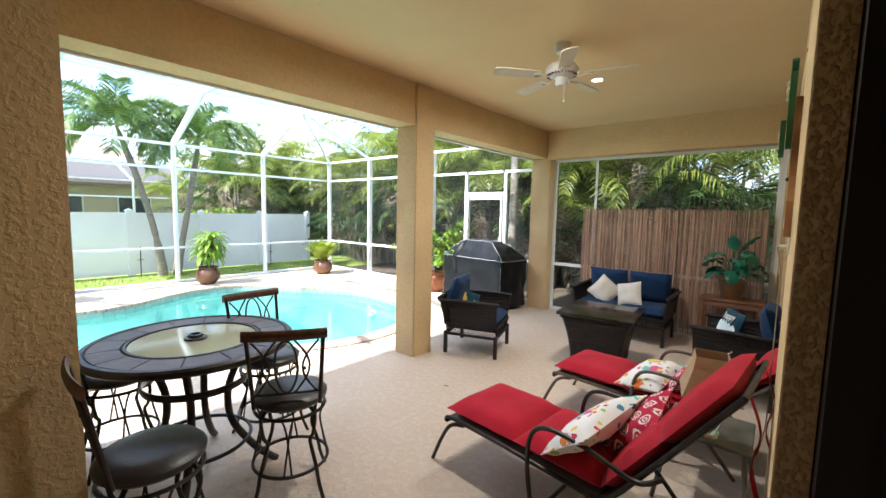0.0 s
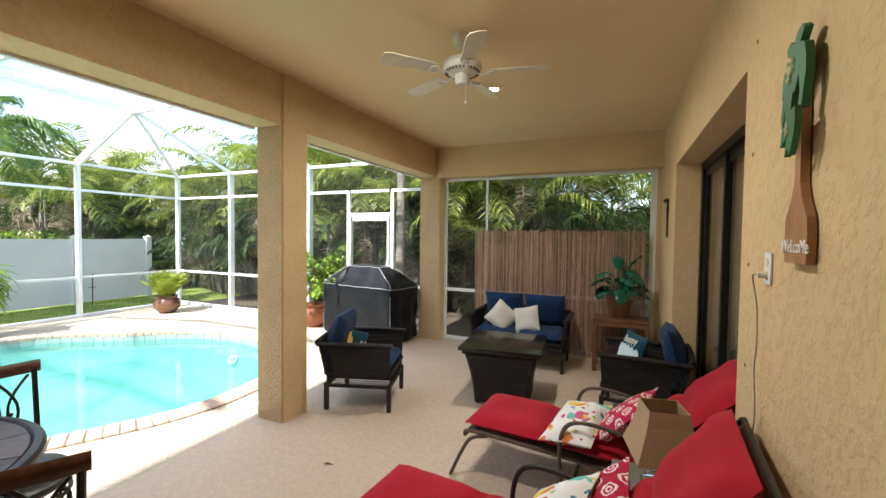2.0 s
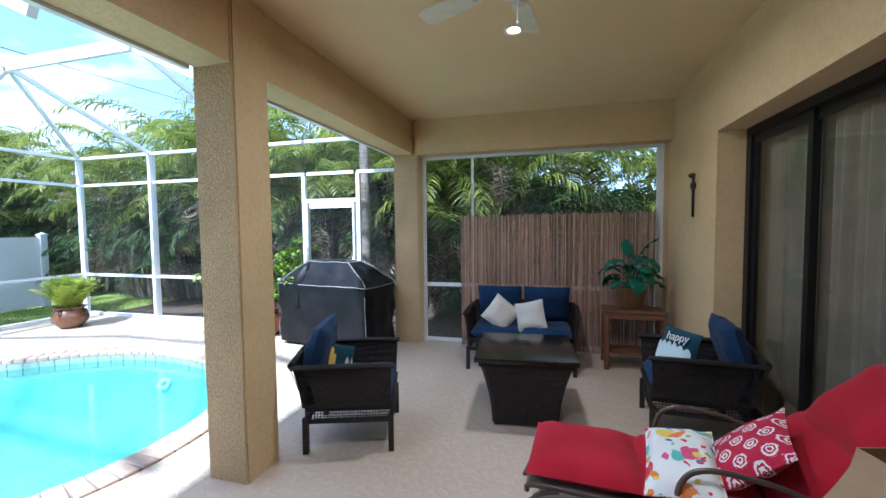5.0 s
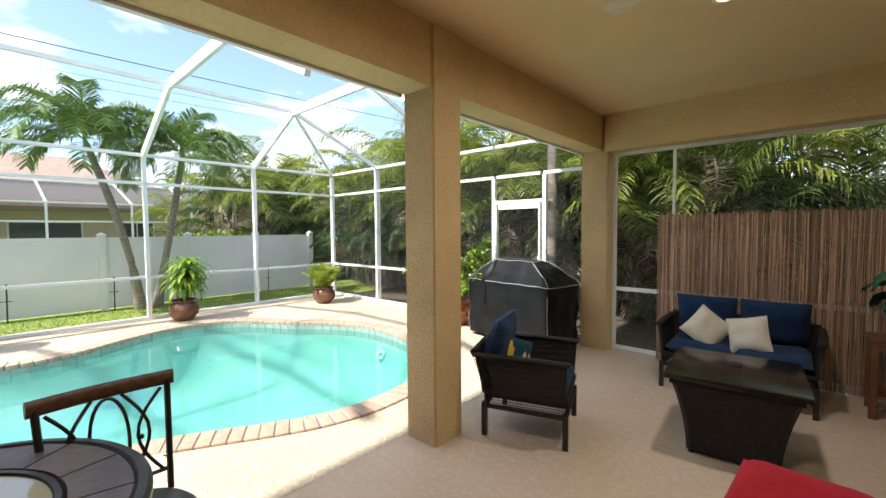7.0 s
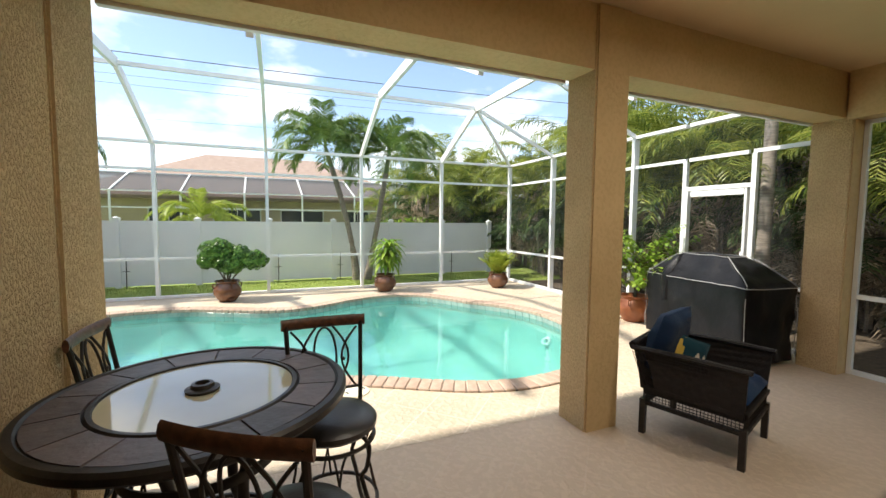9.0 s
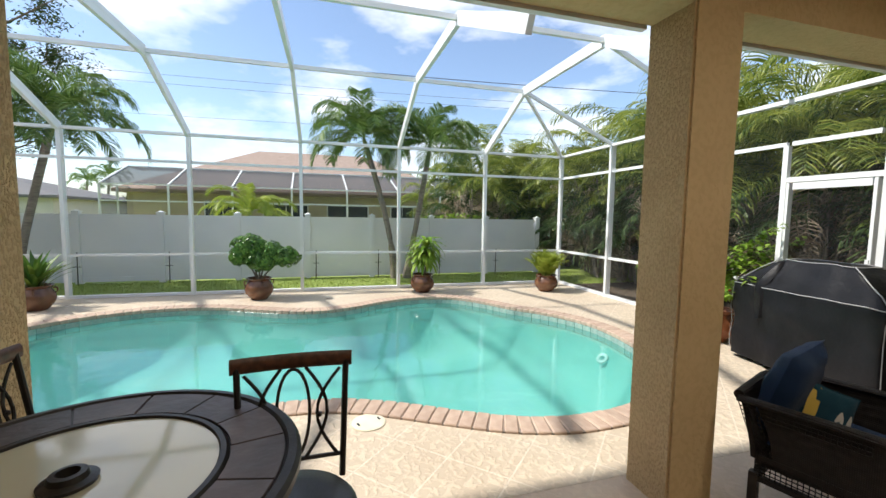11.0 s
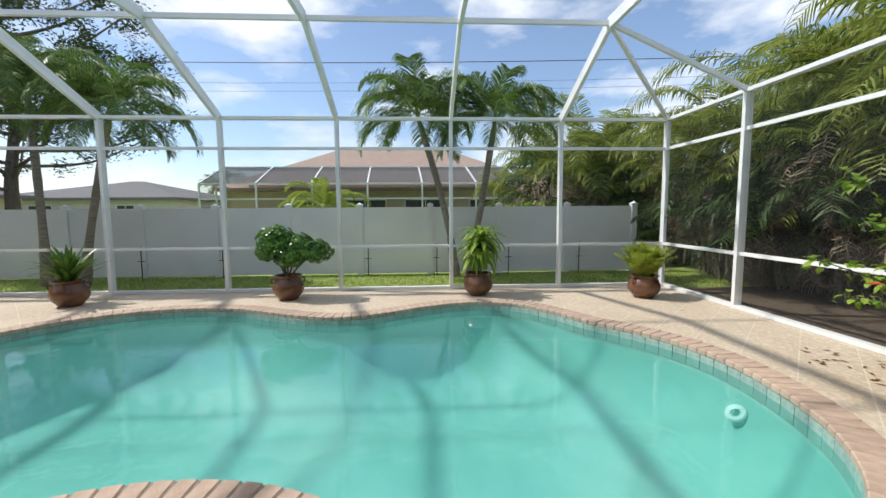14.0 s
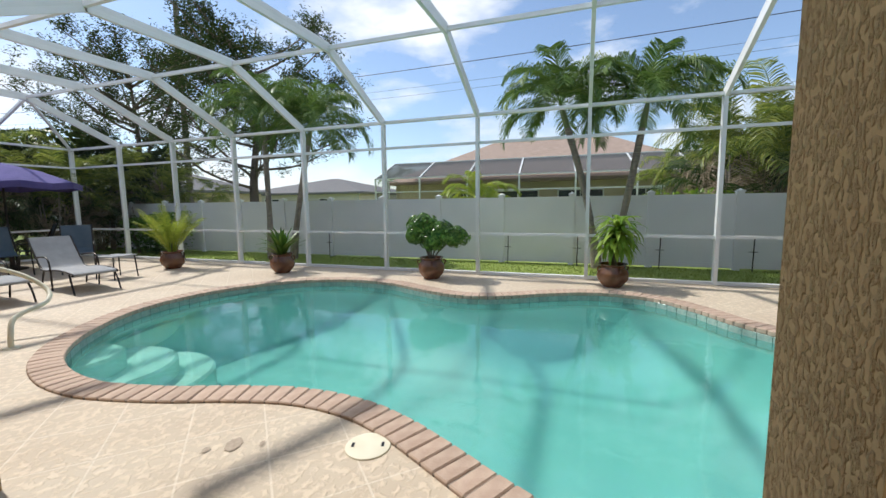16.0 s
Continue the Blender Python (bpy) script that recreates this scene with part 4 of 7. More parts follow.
    for q in range(seats):
        y = -w + 0.02 + cw * (q + 0.5)
        c = part("seat_cushion", cushion_mesh(0.60, cw - 0.01, 0.13, power=7, pinch=0.0, seed=q), NAVY, root, "navy blue seat cushion")
        c.matrix_basis = pose(0.02, y, 0.40)
        c = part("back_cushion", cushion_mesh(0.44, cw - 0.02, 0.17, power=4, pinch=0.03, seed=q + 4), NAVY, root, "navy blue back cushion")
        c.matrix_basis = pose(-0.27, y, 0.645, 0, -72, 0)
    return root


chair_a = wicker_seat("armchair", (-2.80, 4.87, 0), 18.5, 0.62, "dark brown wicker armchair with navy cushions facing the fire table", "armchair")
chair_b = wicker_seat("armchair", (-0.20, 5.57, 0), 176, 0.60, "dark brown wicker armchair with navy cushions beside the sliding door", "armchair")
sofa = wicker_seat("loveseat", (-1.63, 6.82, 0), -89, 1.18, "dark brown wicker loveseat with navy cushions before the bamboo screen", "sofa", 2)
YELLOW = fabric("mustard_fabric", (0.62, 0.42, 0.08), (0.68, 0.48, 0.12))
printed = pillow((-2.92, 4.86, 0.585), (74, 20, 58), 0.34, 0.30, 0.11, TEAL_DARK, "small dark cushion with yellow and white print on the armchair", 3)
for material, x0, x1, name in ((YELLOW, -0.158, -0.095, "yellow_band"), (CREAM, 0.02, 0.075, "white_leaf"), (CREAM, 0.095, 0.135, "white_leaf")):
    for side in (-1, 1):
        bm = bmesh.new()
        rows = []
        for q in range(9):
            y = -0.125 + 0.25 * q / 8 if name == "yellow_band" else -0.12 + 0.14 * q / 8
            grow = 1.0 if name == "yellow_band" else math.sin(math.pi * (q + 0.5) / 9)
            mid, hw = (x0 + x1) / 2, (x1 - x0) / 2 * grow
            rows.append([bm.verts.new((mid + k * hw, y, side * (0.004 + 0.055 * (max(0.0, (1 - abs((mid + k * hw) / 0.17) ** 2.6) * (1 - abs(y / 0.15) ** 2.6))) ** 0.55))) for k in (-1, 0, 1)])
        for p, q in zip(rows, rows[1:]):
            for j in (0, 1):
                bm.faces.new((p[j], p[j + 1], q[j + 1], q[j]))
        part(name, bm, material, printed, "mustard printed band" if name == "yellow_band" else "white printed leaf")
pillow((-1.86, 6.70, 0.62), (66, 38, 4), 0.34, 0.34, 0.13, CREAM, "cream cushion standing on its corner on the loveseat", 5)
pillow((-1.52, 6.69, 0.615), (68, -14, -6), 0.33, 0.33, 0.13, CREAM, "cream cushion leaning on the loveseat", 6)
happy = pillow((-0.28, 5.64, 0.61), (72, 0, -66), 0.40, 0.36, 0.11, TEAL_DARK, "dark teal cushion lettered happy over a white scalloped band", 8)
bm = bmesh.new()
rows = []
for i in range(57):
    x = -0.185 + 0.37 * i / 56
    top = 0.012 + 0.030 * abs(math.sin((i / 56) * 6 * math.pi)) + 0.018 * math.sin(i / 56 * math.pi)
    col = []
    for q in range(7):
        y = -0.16 + (top + 0.16) * q / 6
        bulge = max(0.0, (1 - abs(x / 0.2) ** 2.6) * (1 - abs(y / 0.18) ** 2.6)) ** 0.55
        col.append(bm.verts.new((x, y, 0.010 + 0.055 * bulge)))
    rows.append(col)
for p, q in zip(rows, rows[1:]):
    for j in range(6):
        bm.faces.new((p[j], q[j], q[j + 1], p[j + 1]))
part("scallop_print", bm, PALE_BLUE, happy, "white scalloped band", smooth=False)


def lettering(body, size, material, parent, m, depth=0.002, name="lettering"):
    cu = bpy.data.curves.new(name, "FONT")
    cu.body, cu.size, cu.extrude, cu.align_x = body, size, depth, "CENTER"
    tmp = new("tmp_text", cu)
    me = bpy.data.meshes.new_from_object(tmp.evaluated_get(bpy.context.evaluated_depsgraph_get()))
    bpy.data.objects.remove(tmp)
    me.materials.clear()
    me.materials.append(material)
    ob = new(name, me)
    ob.parent = parent
    ob.matrix_basis = m
    return ob


WHITE_PAINT = mat("white_paint", (0.80, 0.80, 0.77), 0.6)
lettering("happy", 0.10, WHITE_PAINT, happy, pose(0.03, 0.078, 0.060, -8, 0, 5))

printed.scale = (0.72, 0.78, 0.8)

# fire table
BLACK_GLASS = mat("black_glass_top", (0.012, 0.010, 0.009), 0.2, second=(0.02, 0.016, 0.014), scale=5, spec=0.5)
table = thing("fire_table", (-1.50, 5.53, 0), 5, "square dark wicker fire table with a glossy black top", "table")
bm = bmesh.new()
rows = []
for i in range(9):
    f = i / 8
    hw = 0.27 + 0.09 * f ** 1.7
    z = 0.02 + 0.50 * f
    c = 0.03
    pts = [(hw, -hw + c), (hw, hw - c), (hw - c, hw), (-hw + c, hw), (-hw, hw - c), (-hw, -hw + c), (-hw + c, -hw), (hw - c, -hw)]
    rows.append([bm.verts.new((x, y, z)) for x, y in pts])
for a, b in zip(rows, rows[1:]):
    for i in range(8):
        bm.faces.new((a[i], a[(i + 1) % 8], b[(i + 1) % 8], b[i]))
bm.faces.new(rows[0][::-1])
bm.faces.new(rows[-1])
part("body", bm, WICKER_RIB, table)
for x in (-0.24, 0.24):
    for y in (-0.24, 0.24):
        bm = bmesh.new()
        lathe(bm, [(0, 0), (0.018, 0), (0.018, 0.03), (0, 0.03)], 10, x, y)
        part("foot", bm, BLACK_METAL, table)
bm = bmesh.new()
box(bm, -0.37, 0.37, -0.37, 0.37, 0.525, 0.56)
part("apron", bm, WICKER, table, smooth=False)
part("tabletop", bevelled(-0.405, 0.405, -0.405, 0.405, 0.562, 0.60, 0.006), BLACK_GLASS, table, "glossy black table top")
bm = bmesh.new()
lathe(bm, [(0, 0.0), (0.05, 0.0), (0.045, 0.012), (0, 0.014)], 24, 0, 0.08, 0.601)
part("burner_cap", bm, BLACK_METAL, table)

# ---- red chaise longues ----
STEEL_BROWN = mat("brown_powder_coat", (0.10, 0.075, 0.06), 0.4, metal=0.3, second=(0.13, 0.10, 0.08), scale=10)
SLING_BROWN = mat("brown_sling", (0.16, 0.125, 0.10), 0.8, second=(0.19, 0.15, 0.12), scale=6, bump=0.3, bump_scale=300)


def chaise(loc, rz, metal, label, angle=57.0):
    """Foot end at the origin, head along +x."""
    root = thing("chaise_longue", loc, rz, label, "lounge chair")
    a = radians(angle)
    hx, L = 1.08, 0.84
    tip = (hx + L * math.cos(a), 0.34 + L * math.sin(a))
    prof = [(0.0, 0.30), (0.03, 0.335), (0.30, 0.335), (0.60, 0.325), (0.9, 0.31), (hx, 0.33), (hx + 0.35 * L * math.cos(a), 0.33 + 0.33 * L * math.sin(a)), tip]
    for s in (-1, 1):
        bm = bmesh.new()
        tube(bm, spline3([(x, s * 0.29, z) for x, z in prof], 4), 0.014, 8)
        part("side_rail", bm, metal, root)
        bm = bmesh.new()
        tube(bm, spline3([(0.16, s * 0.29, 0.325), (0.05, s * 0.30, 0.29), (-0.02, s * 0.31, 0.18), (-0.10, s * 0.315, 0.0)], 4), 0.013, 8)
        part("leg", bm, metal, root)
        bm = bmesh.new()
        tube(bm, spline3([(0.98, s * 0.30, 0.32), (1.15, s * 0.315, 0.2), (1.32, s * 0.32, 0.0)], 4), 0.013, 8)
        part("leg", bm, metal, root)
        bm = bmesh.new()
        tube(bm, spline3([(0.70, s * 0.315, 0.02), (0.66, s * 0.32, 0.30), (0.68, s * 0.325, 0.50), (0.78, s * 0.325, 0.575), (1.0, s * 0.325, 0.56), (1.22, s * 0.315, 0.50), (1.33, s * 0.30, 0.56)], 5), 0.013, 8, rz=0.013)
        part("armrest", bm, metal, root)
    for x, z in ((0.0, 0.30), (0.62, 0.315), (1.05, 0.31), tip, (0.70, 0.03)):
        bm = bmesh.new()
        tube(bm, [(x, -0.29, z), (x, 0.29, z)], 0.012, 8)
        part("cross_bar", bm, metal, root)
    bm = bmesh.new()
    vs = []
    for p in spline3([(x, 0, z) for x, z in prof], 4):
        vs.append([bm.verts.new((p.x, y, p.z - dz)) for dz in (0.0, 0.004) for y in (-0.28, 0.28)])
    for p, q in zip(vs, vs[1:]):
        bm.faces.new((p[0], p[1], q[1], q[0]))
        bm.faces.new((p[2], q[2], q[3], p[3]))
    part("sling", bm, SLING_BROWN, root, "brown woven sling")
    # padded cushion in four sections
    secs = [((0.0, 0.385), (0.54, 0.385)), ((0.54, 0.385), (1.06, 0.372)), ((1.06, 0.375), (1.06 + 0.40 * math.cos(a), 0.385 + 0.40 * math.sin(a))), ((1.06 + 0.40 * math.cos(a), 0.385 + 0.40 * math.sin(a)), (1.06 + 0.80 * math.cos(a), 0.385 + 0.82 * math.sin(a)))]
    for i, (p, q) in enumerate(secs):
        ln = math.hypot(q[0] - p[0], q[1] - p[1])
        c = part("pad_section", cushion_mesh(ln + 0.015, 0.57, 0.115, power=5, pinch=0.01, seed=i + 2, n=12), RED, root, "red padded cushion section")
        c.matrix_basis = pose((p[0] + q[0]) / 2, 0, (p[1] + q[1]) / 2, 0, -math.degrees(math.atan2(q[1] - p[1], q[0] - p[0])), 0)
    for s in (-1, 1):
        bm = bmesh.new()
        tube(bm, spline3([(tip[0] + 0.01, s * 0.2, tip[1] - 0.02), (tip[0] + 0.05, s * 0.21, tip[1] - 0.15), (tip[0] + 0.03, s * 0.2, tip[1] - 0.30), (tip[0] + 0.06, s * 0.22, tip[1] - 0.42)], 4), 0.012, 6, rz=0.003)
        part("tie_ribbon", bm, RED, root)
    return root


chaise((-1.56, 3.08, 0), -5.0, BLACK_METAL, "black framed chaise longue with a red padded cushion", 53)
chaise((-1.36, 4.30, 0), -4.0, STEEL_BROWN, "brown framed chaise longue with a red padded cushion beside the door", 42)
pillow((-0.66, 2.96, 0.545), (10, -38, -20), 0.34, 0.60, 0.15, PRINT, "white cushion with bright party print on the red chaise", 11)
pillow((-0.48, 3.12, 0.56), (14, -48, -10), 0.40, 0.40, 0.12, MEDALLION, "crimson and white medallion cushion on the red chaise", 12)
pillow((-0.64, 4.17, 0.47), (6, -8, -12), 0.32, 0.56, 0.14, PRINT, "white cushion with bright party print lying on the far chaise", 13)
pillow((-0.36, 4.16, 0.56), (10, -46, -26), 0.42, 0.42, 0.13, MEDALLION, "crimson and white medallion cushion leaning on the far chaise", 14)

# side table with lamp
SHADE = mat("lamp_shade_cloth", (0.36, 0.24, 0.13), 0.85, second=(0.42, 0.29, 0.17), scale=4, bump=0.4, bump_scale=260)
GREY_TABLE = mat("grey_green_metal", (0.16, 0.16, 0.13), 0.4, metal=0.2, second=(0.20, 0.20, 0.16), scale=7)
CHROME = mat("wire_chrome", (0.6, 0.6, 0.58), 0.2, metal=1.0)
st = thing("side_table", (-0.20, 3.62, 0), 0, "small grey-green metal side table between the chaises", "side table")
part("tabletop", bevelled(-0.22, 0.22, -0.22, 0.22, 0.42, 0.445, 0.01), GREY_TABLE, st)
for x in (-1, 1):
    for y in (-1, 1):
        bm = bmesh.new()
        tube(bm, spline3([(x * 0.19, y * 0.19, 0.42), (x * 0.20, y * 0.20, 0.25), (x * 0.24, y * 0.24, 0.0)], 4), 0.013, 8)
        part("leg", bm, GREY_TABLE, st)
lamp = thing("table_lamp", (-0.20, 3.50, 0.446), 12, "table lamp with a square flared brown shade and twisted wire base", "lamp")
bm = bmesh.new()
vs = []
for hw, z in ((0.145, 0.24), (0.115, 0.33), (0.095, 0.40), (0.085, 0.47)):
    vs.append([bm.verts.new((sx * hw, sy * hw, z)) for sx, sy in ((-1, -1), (1, -1), (1, 1), (-1, 1))])
for a, b in zip(vs, vs[1:]):
    for i in range(4):
        bm.faces.new((a[i], a[(i + 1) % 4], b[(i + 1) % 4], b[i]))
sh = part("shade", bm, SHADE, lamp, "brown cloth lamp shade", smooth=False)
md = sh.modifiers.new("thickness", "SOLIDIFY")
md.thickness = 0.004
bm = bmesh.new()
lr = random.Random(3)
for i in range(9):
    a0 = i * 0.7
    tube(bm, spline3([(0.05 * math.cos(a0), 0.05 * math.sin(a0), 0.02), (0.09 * math.cos(a0 + 0.8), 0.09 * math.sin(a0 + 0.8), 0.08 + 0.01 * i), (0.04 * math.cos(a0 + 2), 0.04 * math.sin(a0 + 2), 0.16), (0.01, 0.0, 0.25)], 5), 0.004, 6)
part("wire_base", bm, CHROME, lamp)
bm = bmesh.new()
lathe(bm, [(0, 0), (0.07, 0), (0.065, 0.015), (0, 0.018)], 20)
part("foot", bm, CHROME, lamp)

# ---- bar table and stools ----
SLATE = mat("slate_tile", (0.075, 0.062, 0.060), 0.5, second=(0.13, 0.10, 0.095), scale=5, bump=0.5, bump_scale=25, rand=0.28)
TABLE_GLASS = mat("frosted_table_glass", (0.50, 0.47, 0.34), 0.07, second=(0.55, 0.52, 0.39), scale=2, spec=0.7, coat=0.5)
LEATHER = mat("black_vinyl_seat", (0.022, 0.020, 0.020), 0.34, second=(0.03, 0.027, 0.027), scale=5, bump=0.15, bump_scale=120)
WALNUT = mat("dark_walnut", (0.13, 0.055, 0.028), 0.4, second=(0.07, 0.03, 0.016), scale=5, stretch=(1, 9, 9), bump=0.15, bump_scale=30)
TX, TY, TZ, TR = -2.71, 1.66, 0.882, 0.571
bar_table = thing("bar_table", (TX, TY, 0), 0, "round black bar-height table with slate ring and frosted glass centre", "table")
bm = bmesh.new()
lathe(bm, [(0.36, TZ - 0.045), (TR - 0.015, TZ - 0.045), (TR, TZ - 0.03), (TR, TZ - 0.008), (TR - 0.012, TZ + 0.004), (TR - 0.035, TZ + 0.006), (TR - 0.045, TZ - 0.006), (0.372, TZ - 0.010), (0.362, TZ + 0.004), (0.347, TZ + 0.004), (0.342, TZ - 0.012), (0.36, TZ - 0.045)], 72)
part("rim", bm, BLACK_METAL, bar_table)
bm = bmesh.new()
lathe(bm, [(0, TZ - 0.014), (0.343, TZ - 0.014), (0.343, TZ - 0.004), (0, TZ - 0.004)], 60)
part("glass_centre", bm, TABLE_GLASS, bar_table, "frosted yellowish glass centre")
nt = 14
tr = random.Random(8)
for i in range(nt):
    bm = bmesh.new()
    a0, a1 = 2 * math.pi * (i + 0.02) / nt, 2 * math.pi * (i + 0.98) / nt
    lo, hi = [], []
    for rr in (0.375, TR - 0.048):
        for q in range(5):
            a = a0 + (a1 - a0) * q / 4
            lo.append(bm.verts.new((rr * math.cos(a), rr * math.sin(a), TZ - 0.010)))
            hi.append(bm.verts.new((rr * math.cos(a), rr * math.sin(a), TZ + tr.uniform(0.0, 0.002))))
    for q in range(4):
        bm.faces.new((hi[q], hi[q + 1], hi[q + 6], hi[q + 5]))
    for ring in ([0, 1, 2, 3, 4, 9, 8, 7, 6, 5],):
        for q in range(10):
            i0, i1 = ring[q], ring[(q + 1) % 10]
            bm.faces.new((hi[i0], lo[i0], lo[i1], hi[i1]))
    part("slate_tile", bm, SLATE, bar_table, smooth=False)
bm = bmesh.new()
lathe(bm, [(0.02, 0.0), (0.062, 0.0), (0.064, 0.010), (0.045, 0.016), (0.04, 0.030), (0.026, 0.032), (0.022, 0.012), (0.02, 0.0)], 28, 0, 0, TZ - 0.003)
part("parasol_ring", bm, BLACK_METAL, bar_table)
for i in range(4):
    a = math.pi / 4 + i * math.pi / 2 + 0.25
    c, s = math.cos(a), math.sin(a)
    bm = bmesh.new()
    tube(bm, spline3([(0.30 * c, 0.30 * s, TZ - 0.045), (0.22 * c, 0.22 * s, 0.68), (0.17 * c, 0.17 * s, 0.50), (0.20 * c, 0.20 * s, 0.30), (0.34 * c, 0.34 * s, 0.10), (0.46 * c, 0.46 * s, 0.0)], 5), 0.023, 10)
    part("leg", bm, BLACK_METAL, bar_table)
bm = bmesh.new()
tube(bm, [(0.29 * math.cos(2 * math.pi * q / 36), 0.29 * math.sin(2 * math.pi * q / 36), 0.62) for q in range(36)], 0.008, 6, closed=True, rz=0.024)
part("ring_brace", bm, BLACK_METAL, bar_table)
bm = bmesh.new()
tube(bm, [(0.30 * math.cos(2 * math.pi * q / 36), 0.30 * math.sin(2 * math.pi * q / 36), 0.22) for q in range(36)], 0.012, 6, closed=True)
part("ring_brace", bm, BLACK_METAL, bar_table)


def bar_stool(loc, rz, label, swivel=0.0):
    """Faces local +x: the back stands at -x."""
    root = thing("bar_stool", loc, rz, label, "bar stool", "stools round the bar table")
    SZ = 0.635
    bm = bmesh.new()
    lathe(bm, [(0, SZ - 0.075), (0.19, SZ - 0.075), (0.212, SZ - 0.055), (0.215, SZ - 0.03), (0.195, SZ - 0.008), (0.12, SZ + 0.006), (0, SZ + 0.010)], 36)
    part("seat", bm, LEATHER, root, "black vinyl padded round seat")
    for z, r, th in ((SZ - 0.115, 0.20, 0.010), (0.19, 0.215, 0.010)):
        bm = bmesh.new()
        tube(bm, [(r * math.cos(2 * math.pi * q / 32), r * math.sin(2 * math.pi * q / 32), z) for q in range(32)], th, 6, closed=True)
        part("ring", bm, BLACK_METAL, root)
    for i in range(4):
        a = math.pi / 4 + i * math.pi / 2
        c, s = math.cos(a), math.sin(a)
        bm = bmesh.new()
        tube(bm, spline3([(0.16 * c, 0.16 * s, SZ - 0.08), (0.205 * c, 0.205 * s, SZ - 0.13), (0.19 * c, 0.19 * s, SZ - 0.24), (0.165 * c, 0.165 * s, 0.34), (0.215 * c, 0.215 * s, 0.19), (0.235 * c, 0.235 * s, 0.10), (0.275 * c, 0.275 * s, 0.0)], 4), 0.011, 8)
        part("leg", bm, BLACK_METAL, root)
    for i in range(4):
        a = i * math.pi / 2
        for w in (-0.05, 0.05):
            bm = bmesh.new()
            tube(bm, spline3([(0.20 * math.cos(a + w * 3), 0.20 * math.sin(a + w * 3), SZ - 0.115), (0.17 * math.cos(a + w), 0.17 * math.sin(a + w), 0.42), (0.215 * math.cos(a - w * 2), 0.215 * math.sin(a - w * 2), 0.19)], 4), 0.006, 6)
            part("scroll_bar", bm, BLACK_METAL, root)
    # back frame, leaning back
    def at(y, f):
        return (-0.17 - 0.075 * f - 0.02 * (1 - (y / 0.2) ** 2) * f, y * (1 + 0.12 * f), SZ - 0.04 + 0.44 * f)
    for s in (-1, 1):
        bm = bmesh.new()
        tube(bm, [at(s * 0.175, f / 6) for f in range(7)], 0.012, 8)
        part("back_post", bm, BLACK_METAL, root)
    bm = bmesh.new()
    tube(bm, [at(0.175 * q / 5, 0.18) for q in range(-5, 6)], 0.008, 6)
    part("lower_rail", bm, BLACK_METAL, root)
    bm = bmesh.new()
    for c0 in (-0.075, 0.0, 0.075):
        loop = []
        for q in range(24):
            t = 2 * math.pi * q / 24
            loop.append(at(c0 + 0.055 * math.sin(t), 0.55 - 0.36 * math.cos(t)))
        if c0 == 0.0:
            tube(bm, loop, 0.0065, 6, closed=True)
    part("back_scroll", bm, BLACK_METAL, root)
    for s in (-1, 1):
        bm = bmesh.new()
        tube(bm, [at(s * (0.04 + 0.075 * math.sin(math.pi * q / 10)), 0.18 + 0.74 * q / 10) for q in range(11)], 0.0065, 6)
        part("back_scroll", bm, BLACK_METAL, root)
        bm = bmesh.new()
        tube(bm, [at(s * (0.155 - 0.075 * math.sin(math.pi * q / 10)), 0.18 + 0.72 * q / 10) for q in range(11)], 0.0065, 6)
        for f in (0.5,):
            lathe(bm, [(0, -0.012), (0.011, -0.006), (0.011, 0.006), (0, 0.012)], 8, *at(s * 0.088, 0.52))
        part("back_scroll", bm, BLACK_METAL, root)
    bm = bmesh.new()
    tube(bm, [at(0.195 * q / 8, 0.98) for q in range(-8, 9)], 0.013, 8, rz=0.030)
    part("top_rail", bm, WALNUT, root, "dark walnut top rail")
    return root


bar_stool((-2.15, 1.98, 0), 146, "black metal bar stool with round vinyl seat and wooden top rail")
bar_stool((-2.03, 1.25, 0), 88, "black metal bar stool with round vinyl seat in the doorway bay")
bar_stool((-2.83, 2.19, 0), 2, "black metal bar stool with round vinyl seat on the pool side")
bar_stool((-3.24, 1.36, 0), 88, "black metal bar stool with round vinyl seat against the stucco wall")

# ---- grill ----
COVER = mat("black_grill_cover", (0.005, 0.005, 0.006), 0.42, second=(0.010, 0.010, 0.012), scale=3, bump=0.5, bump_scale=14, spec=0.22)
PIPING = mat("grey_piping", (0.30, 0.30, 0.30), 0.6)
grill = thing("grill", (-4.25, 7.08, 0), -11, "barbecue under a creased black fabric cover with grey piping", "barbecue")
GN = random.Random(2)


def rounded_rect(a, b, r, n=6, side=10):
    """Points round a rectangle of half sizes a, b with corners of radius r."""
    out = []
    for cx, cy, a0 in ((a - r, b - r, 0.0), (-a + r, b - r, 90.0), (-a + r, -b + r, 180.0), (a - r, -b + r, 270.0)):
        corner = [(cx + r * math.cos(radians(a0 + 90 * q / n)), cy + r * math.sin(radians(a0 + 90 * q / n))) for q in range(n + 1)]
        if out:
            p, q2 = out[-1], corner[0]
            out += [(p[0] + (q2[0] - p[0]) * k / side, p[1] + (q2[1] - p[1]) * k / side) for k in range(1, side)]
        out += corner
    p, q2 = out[-1], out[0]
    out += [(p[0] + (q2[0] - p[0]) * k / side, p[1] + (q2[1] - p[1]) * k / side) for k in range(1, side)]
    return out


# height, half length, half depth and corner radius of the cover, from the hem up
COVER_SECS = [(0.05, 0.77, 0.345, 0.06), (0.45, 0.765, 0.335, 0.05), (0.87, 0.785, 0.345, 0.035), (0.90, 0.765, 0.33, 0.035), (1.16, 0.38, 0.18, 0.04), (1.18, 0.35, 0.16, 0.04)]


